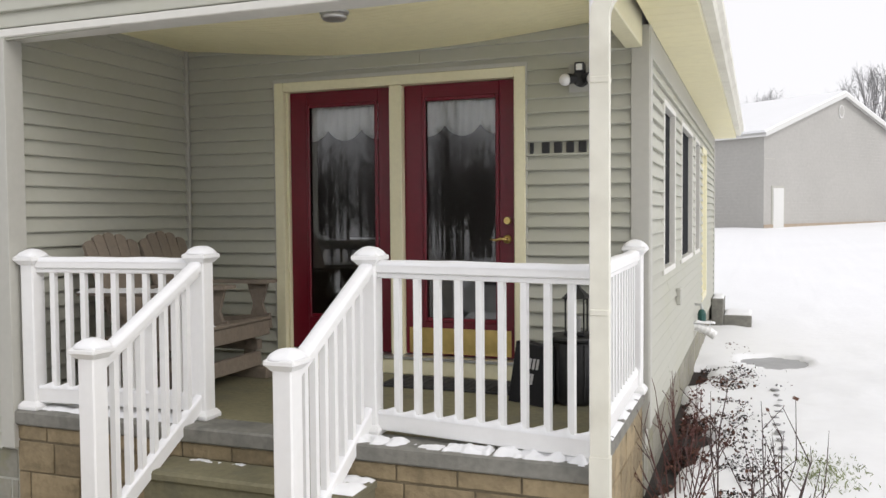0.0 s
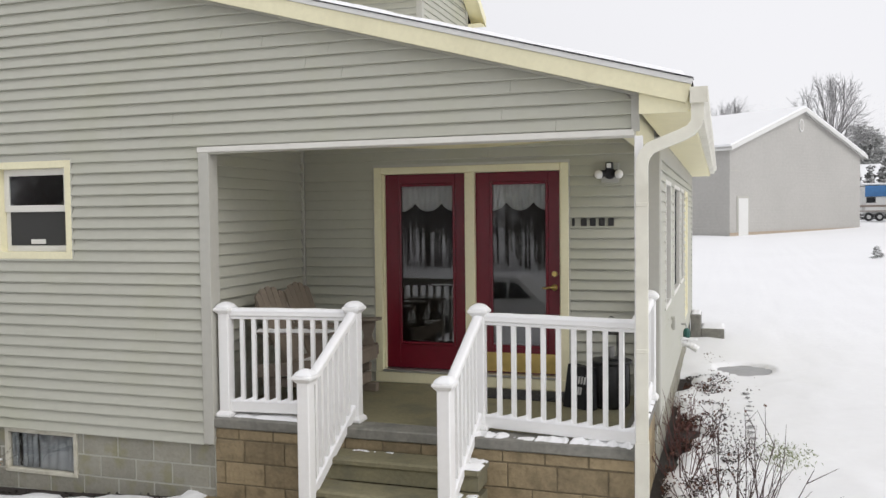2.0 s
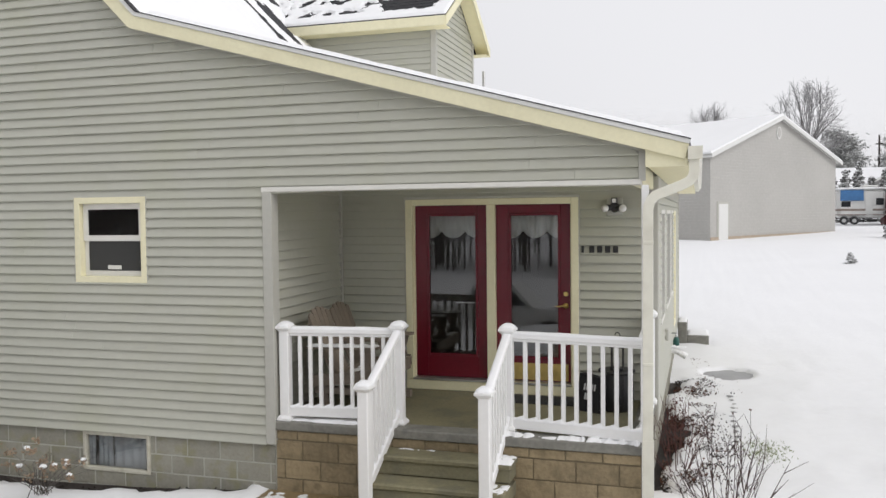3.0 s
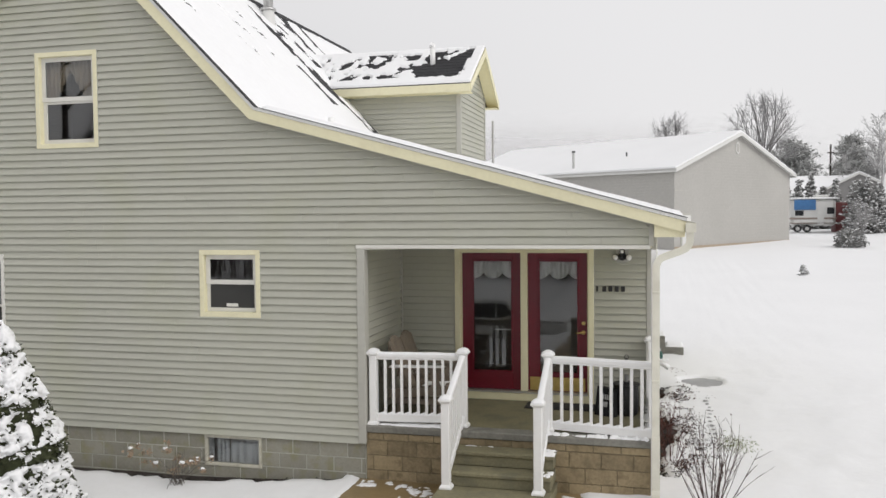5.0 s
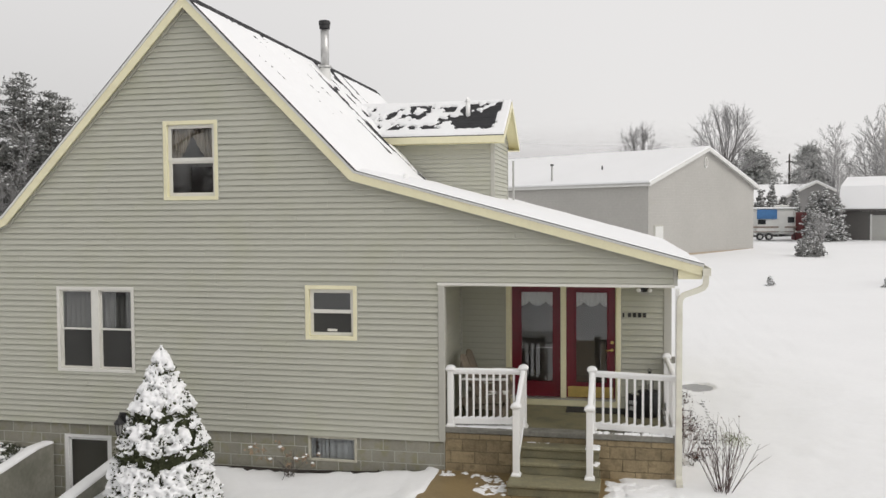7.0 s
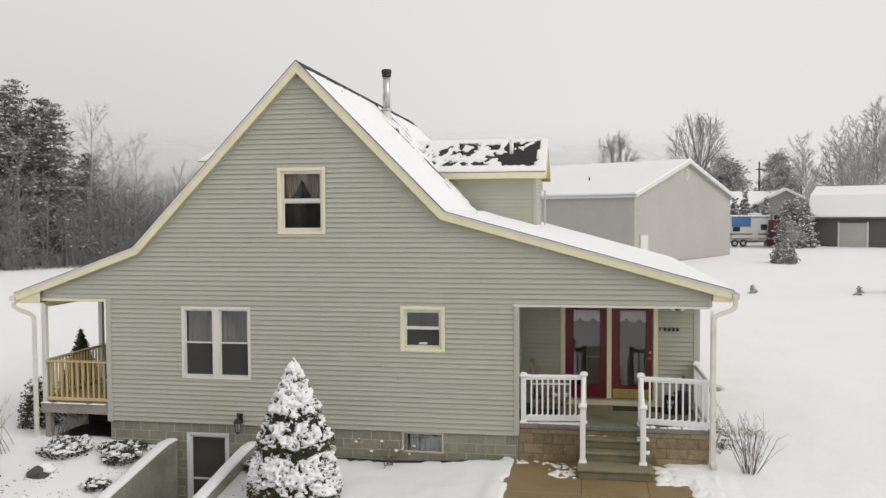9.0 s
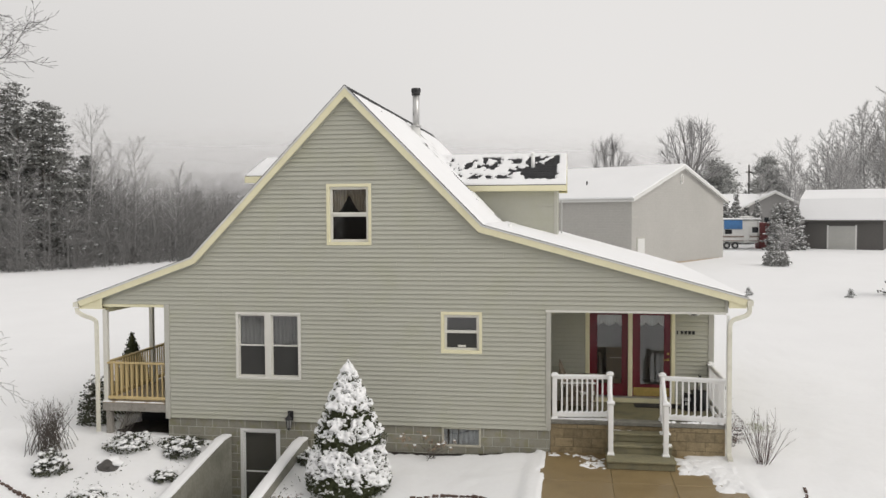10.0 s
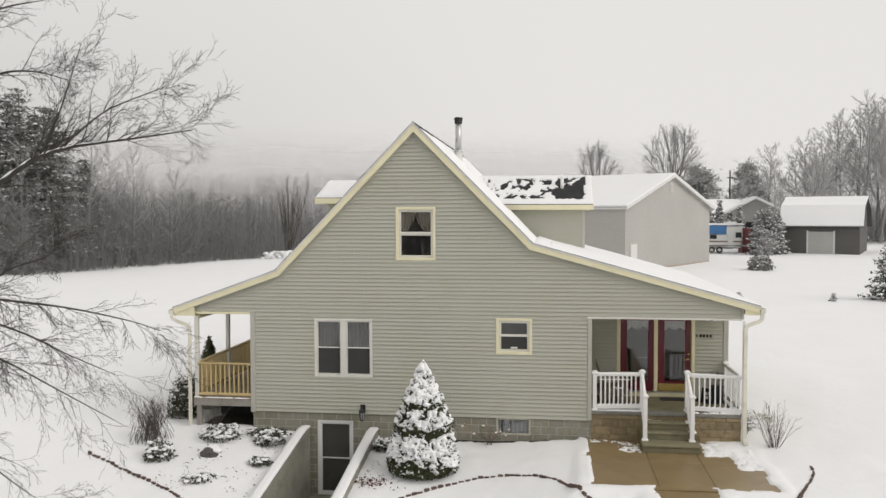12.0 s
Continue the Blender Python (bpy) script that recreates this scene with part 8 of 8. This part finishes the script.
main_bough = bough([(NX, NY, 5.32), (-11.00, -9.00, 5.89), (-10.14, -9.00, 6.36), (-9.48, -9.04, 6.74), (-8.85, -9.00, 6.94), (-7.75, -9.00, 7.07), (-6.74, -9.04, 7.19)], 0.062, 0.5, 0.9, 0.9, -0.01)
bough([(-9.40, -9.04, 6.76), (-9.16, -9.00, 7.27), (-8.97, -8.92, 7.84), (-8.69, -8.92, 8.65)], 0.022, 0.0, 0.9, 0.7, 0.0)
bough([(-9.08, -9.04, 6.86), (-8.38, -8.84, 7.51), (-7.60, -8.76, 7.84), (-7.21, -8.67, 8.00)], 0.018, 0.0, 1.2, 0.7, 0.0)
bough([(NX, NY, 6.45), (-10.92, -9.16, 7.43), (-10.11, -9.16, 8.08), (-9.40, -9.16, 8.16), (-8.77, -9.16, 8.00)], 0.04, 0.2, 0.9, 0.8, -0.02)
bough([(NX, NY, 7.59), (-10.92, -9.16, 8.57), (-10.11, -9.16, 9.13), (-9.16, -9.16, 9.30)], 0.04, 0.2, 1.2, 0.9, -0.02)
bough([(NX, NY, 4.02), (-10.92, -9.00, 4.50), (-10.19, -9.00, 4.42), (-9.01, -9.00, 4.30), (-7.91, -9.00, 4.10), (-7.36, -9.00, 3.94)], 0.034, -0.4, 1.0, 0.85, -0.05)
bough([(NX, NY, 3.69), (-11.00, -8.67, 4.02), (-10.11, -8.67, 3.85), (-9.16, -8.67, 3.45), (-8.30, -8.67, 3.12)], 0.03, -0.4, 1.0, 0.8, -0.05)
bough([(NX, NY, 3.37), (-11.00, -9.08, 3.61), (-10.19, -9.08, 3.45), (-9.16, -9.08, 2.96), (-7.99, -9.08, 2.39)], 0.03, -0.4, 1.0, 0.85, -0.05)
bough([(NX, NY, 2.55), (-11.00, -9.08, 2.31), (-10.27, -9.08, 1.58), (-9.40, -9.08, 1.01)], 0.026, -0.2, 1.6, 0.8, -0.04)
bough([(-10.68, -8.92, 4.50), (-10.11, -8.84, 4.91), (-9.40, -8.84, 5.15), (-9.08, -8.84, 5.48)], 0.022, 0.2, 1.0, 0.7, -0.02)
v, f = sticks(nb_, 6)
arrays_ob("trunk", v, f, WETBARK, near)
v, f = sticks(nf_, 3)
arrays_ob("crown", v, f, WETBARK, near)
line, rad = main_bough
snow_line = Mesh()
snow_line.tube([p + np.array([0, 0, 0.052 * (1 - 0.9 * i / len(line))]) for i, p in enumerate(line[:34])], [0.05 * (1 - 0.9 * i / len(line)) * (0.8 + 0.3 * math.sin(i * 1.7)) for i in range(34)], 8)
tagged(snow_line.ob("bough_snow", SNOW, smooth=True), "snow lying along the thick bough", "snow", kind="stuff")

# small firs and shrubs in the right field
for k, (x, y, h) in enumerate(((10.3, 30.7, 0.55), (15.5, 30.0, 0.6))):
    conifer(90 + k, x, y, bowl(x, y), h, 0.28, "tiny young fir in the snow", MISTPINE, 0.5, "young_fir", 9, "young firs", 0.05, 0.09)
conifer(93, 18.6, 30.5, bowl(18.6, 30.5), 3.5, 1.25, "young snowy spruce in the field", PINEGREEN, 0.5, "young_spruce", 16, crown_from=0.03, size=0.2)
snowy_mound(16.5, 51.6, bowl(16.5, 51.6), 1.05, 1.3, 24, "round snowy shrub in the field", MISTPINE, leaves=1400, lumps=160, size=0.16)
for k, (x, y, h) in enumerate(((20.0, 68.0, 4.5), (21.3, 68.5, 5.0), (22.3, 69.2, 4.3), (20.7, 69.5, 4.7))):
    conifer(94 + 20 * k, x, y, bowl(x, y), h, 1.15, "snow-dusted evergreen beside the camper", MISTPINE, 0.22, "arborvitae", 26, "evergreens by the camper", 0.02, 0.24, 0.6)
plant_tree(96, 18.4, 56.5, bowl(18.4, 56.5), 3.8, 0.5, "small leafless tree in the field", HAZEBARK, first=0.2, levels=4, trunk=0.06)
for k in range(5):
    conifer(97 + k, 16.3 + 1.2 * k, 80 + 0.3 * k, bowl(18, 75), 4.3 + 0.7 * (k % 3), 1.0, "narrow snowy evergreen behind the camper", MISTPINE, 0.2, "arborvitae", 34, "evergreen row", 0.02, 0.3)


# ---- far buildings
def gable_building(name, label, p, q, depth, base, eave, ridge, wall_mat, over=0.35, snow=True):
    """A plain gabled building whose gable runs from p to q; depth is its length behind that."""
    p, q = Vector((*p, 0)), Vector((*q, 0))
    u = (q - p).normalized()
    back = Vector((-u.y, u.x, 0))
    w = (q - p).length
    b = thing(name, label, "building", (p.x, p.y, base))
    at = lambda s, t, z: p + u * s + back * t + Vector((0, 0, z))
    m = Mesh()
    m.prism([at(0, 0, base - 0.5), at(w, 0, base - 0.5), at(w, 0, eave), at(w / 2, 0, ridge), at(0, 0, eave)], back * depth)
    wall = m.ob("wall", wall_mat, b)
    slope = (ridge - eave) / (w / 2)
    for s in (0, 1):
        a0, a1 = (-over, w / 2) if s == 0 else (w + over, w / 2)
        z0, z1 = eave - slope * over, ridge
        r_ = Mesh().prism([at(a0, -over, z0), at(a1, -over, z1), at(a1, -over, z1 + 0.12), at(a0, -over, z0 + 0.12)], back * (depth + 2 * over))
        rf = r_.ob("roof", SHEDTRIM, b)
        if snow:
            n = 10
            k_ = Mesh().prism([at(a0, -over + 0.05, z0 + 0.121), at(a1, -over + 0.05, z1 + 0.121), at(a1, -over + 0.05, z1 + 0.26), at(a0, -over + 0.05, z0 + 0.24)], back * (depth + 2 * over - 0.1))
            k_.ob("snow_cover", SNOW, rf, "thick even snow")
        Mesh().prism([at(a0, -over - 0.03, z0 - 0.13), at(a1, -over - 0.03, z1 - 0.13), at(a1, -over - 0.03, z1 + 0.12), at(a0, -over - 0.03, z0 + 0.12)], back * 0.03).ob("rake_trim", SHEDTRIM, b)
        side_s = a0
        Mesh().prism([at(side_s, -over, z0 - 0.12), at(side_s, -over, z0 + 0.1), at(side_s + (0.04 if s == 0 else -0.04), -over, z0 + 0.1), at(side_s + (0.04 if s == 0 else -0.04), -over, z0 - 0.12)], back * (depth + 2 * over)).ob("fascia", SHEDTRIM, b)
    return b, at


shed, at = gable_building("storage_building", "large grey sided storage building with a snowy roof", (4.85, 46.6), (13.75, 59.7), 22, 1.2, 6.5, 9.2, SHEDWALL)
u = (at(1, 0, 0) - at(0, 0, 0))
out_ = (at(0, 0, 0) - at(0, 1, 0))


def shed_panel(s0, s1, z0, z1, name, mat, label="", d=0.05):
    Mesh().prism([at(s0, 0, z0), at(s1, 0, z0), at(s1, 0, z1), at(s0, 0, z1)], out_ * d).ob(name, mat, shed, label)


shed_panel(0.72, 1.98, 1.0, 3.55, "door_frame", TRIM, d=0.04)
shed_panel(0.85, 1.85, 1.05, 3.42, "door", SHEDTRIM, "white entry door", 0.07)
shed_panel(0.0, 1.0, 5.05, 5.1, "seam", TRIM, d=0.03)
ov = Mesh()
ring = [at(7.92 + 0.28 * math.cos(a * math.pi / 8), 0, 8.2 + 0.42 * math.sin(a * math.pi / 8)) for a in range(16)]
ov.prism(ring, out_ * 0.06)
ov.ob("gable_vent", SHEDTRIM, shed, "white oval gable vent")
ov = Mesh().prism([at(7.92 + 0.2 * math.cos(a * math.pi / 8), 0, 8.2 + 0.33 * math.sin(a * math.pi / 8)) for a in range(16)], out_ * 0.075)
ov.ob("vent_louvre", SHEDWALL, shed)
st = at(0.6, 9.0, 6.6)
Mesh().tube([st, st + Vector((0, 0, 1.5))], 0.09, 8).ob("stove_pipe", CHROME, shed)
Mesh().lathe([(0.14, 0), (0.14, 0.12)], st + Vector((0, 0, 1.5)), 10).ob("pipe_cap", BLACK, shed)
st = at(3.0, 6.0, 7.6)
Mesh().tube([st, st + Vector((0, 0, 0.45))], 0.06, 8).ob("roof_vent", BLACK, shed)
Mesh().prism([at(-0.02, -0.02, 1.0), at(15.82, -0.02, 1.0), at(15.82, -0.02, 1.45), at(-0.02, -0.02, 1.35)], out_ * 0.03).ob("skirt_board", DECKWOOD, shed)

h2, at2 = gable_building("far_house", "grey house with a snowy roof behind the camper", (22.5, 98.4), (31.1, 97.6), 9, 2.0, 5.9, 8.1, HOUSE2)
Mesh().box(14, 22.5, 99, 106, 1.5, 5.6).ob("wing_wall", HOUSE2, h2)
Mesh().prism([(13.7, 98.5, 5.5), (13.7, 102.5, 7.8), (13.7, 106.5, 5.5), (13.7, 106.5, 5.75), (13.7, 102.5, 8.05), (13.7, 98.5, 5.75)], (13.0, 0, 0)).ob("wing_roof", SNOW, h2)
for s in (3.0, 7.0):
    Mesh().prism([at2(s, 0, 3.4), at2(s + 1.1, 0, 3.4), at2(s + 1.1, 0, 4.8), at2(s, 0, 4.8)], (0, -0.06, 0)).ob("window", DARKGLASS, h2)
h3, at3 = gable_building("far_house", "dark low building under snow at the wood edge", (34.0, 97), (40.0, 96), 8, 2.0, 6.0, 8.0, HOUSE2)

# dark barn with a gambrel roof, turned a little towards the field
barn = thing("gambrel_barn", "dark grey gambrel-roofed barn under snow", "barn", (23.4, 71.0, 1.7))
bz = 1.7
b_at = Vector((23.4, 71.0, 0))
b_u = Vector((6.9, -3.2, 0)).normalized()
b_v = Vector((-b_u.y, b_u.x, 0))
b_len, b_deep = 7.3, 7.0
barn_at = lambda s, t, z: b_at + b_u * s + b_v * t + Vector((0, 0, z))


def barn_box(s0, s1, t0, t1, z0, z1, name, mat, label=""):
    return Mesh().prism([barn_at(s0, t0, z0), barn_at(s1, t0, z0), barn_at(s1, t1, z0), barn_at(s0, t1, z0)], (0, 0, z1 - z0)).ob(name, mat, barn, label)


barn_box(0, b_len, 0, b_deep, bz - 0.5, 4.45, "wall", BARNWALL)
gam = [(-0.55, 4.5), (0.75, 6.55), (b_deep / 2, 7.5), (b_deep - 0.75, 6.55), (b_deep + 0.55, 4.5)]
for k in range(4):
    (ta, za), (tb, zb) = gam[k], gam[k + 1]
    rf = Mesh().prism([barn_at(-0.4, ta, za), barn_at(-0.4, tb, zb), barn_at(-0.4, tb, zb + 0.14), barn_at(-0.4, ta, za + 0.14)], b_u * (b_len + 0.8)).ob("roof", BARNWALL, barn)
    Mesh().prism([barn_at(-0.39, ta, za + 0.142), barn_at(-0.39, tb, zb + 0.142), barn_at(-0.39, tb, zb + 0.26), barn_at(-0.39, ta, za + 0.26)], b_u * (b_len + 0.78)).ob("snow_cover", SNOW, rf)
for s0 in (0.02, b_len - 0.14):
    Mesh().prism([barn_at(s0, 0, 4.45)] + [barn_at(s0, t, z) for t, z in gam[1:4]] + [barn_at(s0, b_deep, 4.45)], b_u * 0.12).ob("gable_end", BARNWALL, barn)
barn_box(2.45, 4.85, -0.07, -0.005, bz - 0.1, 4.05, "overhead_door", GREYDOOR, "pale grey overhead door")
for k in range(3):
    barn_box(2.5, 4.8, -0.085, -0.07, bz + 0.5 + 0.6 * k, bz + 0.53 + 0.6 * k, "door_seam", TRIM)
barn_box(2.3, 2.44, -0.09, -0.005, bz - 0.1, 4.15, "door_jamb", SHEDTRIM)
barn_box(4.86, 5.0, -0.09, -0.005, bz - 0.1, 4.15, "door_jamb", SHEDTRIM)
barn_box(0.1, b_len - 0.1, -0.7, -0.08, bz - 0.4, bz + 0.03, "snow_bank", SNOW)
barn_box(b_len - 0.005, b_len + 0.06, 2.9, 3.6, 5.2, 6.0, "loft_window", GREYDOOR)

# camper trailer
rv = thing("camper_trailer", "white camper trailer with a brown stripe and blue tarp", "trailer", (17.3, 71.5, 1.65))
cz = 1.75
Mesh().box(15.4, 19.1, 70.2, 72.5, cz + 0.55, cz + 2.95, 0.25).ob("shell", RVWHITE, rv)
Mesh().box(15.35, 19.15, 70.17, 72.53, cz + 1.15, cz + 1.32, 0.02).ob("stripe", RVBROWN, rv)
Mesh().box(15.35, 19.15, 70.16, 72.54, cz + 0.78, cz + 0.86, 0.02).ob("stripe", RVBROWN, rv)
Mesh().box(15.3, 19.2, 70.1, 72.6, cz + 2.95, cz + 3.12, 0.06).ob("roof_snow", SNOW, rv)
Mesh().box(17.4, 18.6, 70.8, 72.0, cz + 3.12, cz + 3.32, 0.08).ob("roof_unit", RVWHITE, rv)
Mesh().box(15.6, 17.4, 70.08, 70.15, cz + 2.0, cz + 2.9, 0.02).ob("tarp", TARP, rv, "blue tarpaulin over the side")
Mesh().box(18.35, 18.95, 70.15, 70.2, cz + 1.65, cz + 2.2, 0.02).ob("window", DARKGLASS, rv)
Mesh().box(15.7, 16.4, 70.15, 70.2, cz + 1.5, cz + 1.95, 0.02).ob("window", DARKGLASS, rv)
Mesh().box(17.55, 18.1, 70.16, 70.19, cz + 0.65, cz + 2.4, 0.01).ob("door", RVWHITE, rv)
for x in (15.9, 16.7):
    w = Mesh().tube([(x, 70.15, cz + 0.33), (x, 70.38, cz + 0.33)], 0.34, 18).ob("wheel", BLACK, rv)
    Mesh().tube([(x, 70.12, cz + 0.33), (x, 70.16, cz + 0.33)], 0.17, 14).ob("rim", CHROME, w)
redbox = Mesh().box(19.2, 20.2, 71, 73, 1.6, 4.4, 0.04).ob("red_shed", REDPAINT)
tagged(redbox, "small faded red shed behind the camper", "shed")
pole = thing("utility_pole", "thin wooden utility pole in the distance", "pole", (26.2, 112, 1.8))
Mesh().tube([(26.2, 112, 1.5), (26.2, 112, 12.6)], [0.16, 0.11], 8).ob("pole", BARK, pole)
Mesh().box(25.75, 26.65, 111.94, 112.06, 11.4, 11.55).ob("crossarm", BARK, pole)
pole2 = thing("utility_pole", "thin pole beyond the field", "pole", (-18.5, 118, -0.9))
Mesh().tube([(-18.5, 118, -1.2), (-18.5, 118, 12.2)], [0.15, 0.1], 8).ob("pole", BARK, pole2)
Mesh().box(-19.2, -17.8, 117.95, 118.05, 11.3, 11.45).ob("crossarm", BARK, pole2)

# a snowed-in pickup parked on the drive, mirrored in the door glass
VX, VY = -1.7, -13.4
truck = thing("pickup_truck", "white pickup truck parked on the drive under snow", "truck", (VX, VY, bowl(VX, VY)))
vz = bowl(VX, VY) + 0.04
across = lambda y: VY + y
body = Mesh().prism([(VX + a, across(-0.9), vz + b) for a, b in ((-2.7, 0.45), (2.6, 0.45), (2.72, 0.62), (2.68, 0.98), (1.35, 1.08), (-2.7, 1.08))], (0, 1.8, 0)).ob("body", RVWHITE, truck)
cab = Mesh()
low, top = [(-0.75, -0.86), (1.3, -0.86), (1.3, 0.86), (-0.75, 0.86)], [(-0.62, -0.7), (0.62, -0.7), (0.62, 0.7), (-0.62, 0.7)]
cab.add([(VX + a, across(b), vz + 1.081) for a, b in low] + [(VX + a, across(b), vz + 1.72) for a, b in top], [(3, 2, 1, 0), (4, 5, 6, 7), (0, 1, 5, 4), (1, 2, 6, 5), (2, 3, 7, 6), (3, 0, 4, 7)])
cab.ob("cab", RVWHITE, truck)
for sy in (-1, 1):
    Mesh().add([(VX + a, across(sy * b), vz + c) for a, b, c in ((-0.60, 0.835, 1.16), (0.30, 0.835, 1.16), (0.30, 0.735, 1.6), (-0.52, 0.735, 1.6), (0.38, 0.835, 1.16), (1.05, 0.835, 1.16), (0.58, 0.735, 1.6), (0.38, 0.735, 1.6))]
               + [(VX + a, across(sy * (b + 0.03)), vz + c) for a, b, c in ((-0.60, 0.835, 1.16), (0.30, 0.835, 1.16), (0.30, 0.735, 1.6), (-0.52, 0.735, 1.6), (0.38, 0.835, 1.16), (1.05, 0.835, 1.16), (0.58, 0.735, 1.6), (0.38, 0.735, 1.6))],
               [(0, 1, 2, 3), (4, 5, 6, 7), (8, 9, 10, 11), (12, 13, 14, 15), (0, 1, 9, 8), (1, 2, 10, 9), (2, 3, 11, 10), (3, 0, 8, 11), (4, 5, 13, 12), (5, 6, 14, 13), (6, 7, 15, 14), (7, 4, 12, 15)]).ob("side_window", DARKGLASS, truck)
    for wx in (-1.75, 1.75):
        w = Mesh().tube([(VX + wx, across(sy * 0.70), vz + 0.36), (VX + wx, across(sy * 0.93), vz + 0.36)], 0.38, 20).ob("wheel", BLACK, truck)
        Mesh().tube([(VX + wx, across(sy * 0.92), vz + 0.36), (VX + wx, across(sy * 0.945), vz + 0.36)], 0.2, 16).ob("rim", CHROME, w)
for x0, x1, y0, y1, z, sd_ in ((1.32, 2.66, -0.86, 0.86, 1.04, 31), (-0.62, 0.62, -0.7, 0.7, 1.72, 32), (-2.68, -0.78, -0.88, 0.88, 1.08, 33)):
    snow_patch("truck_snow", "thick snow lying on the pickup", VX + x0, VX + x1, across(y0), across(y1), vz + z, 0.09, sd_, 0.95, fade=0.06, step=0.06)
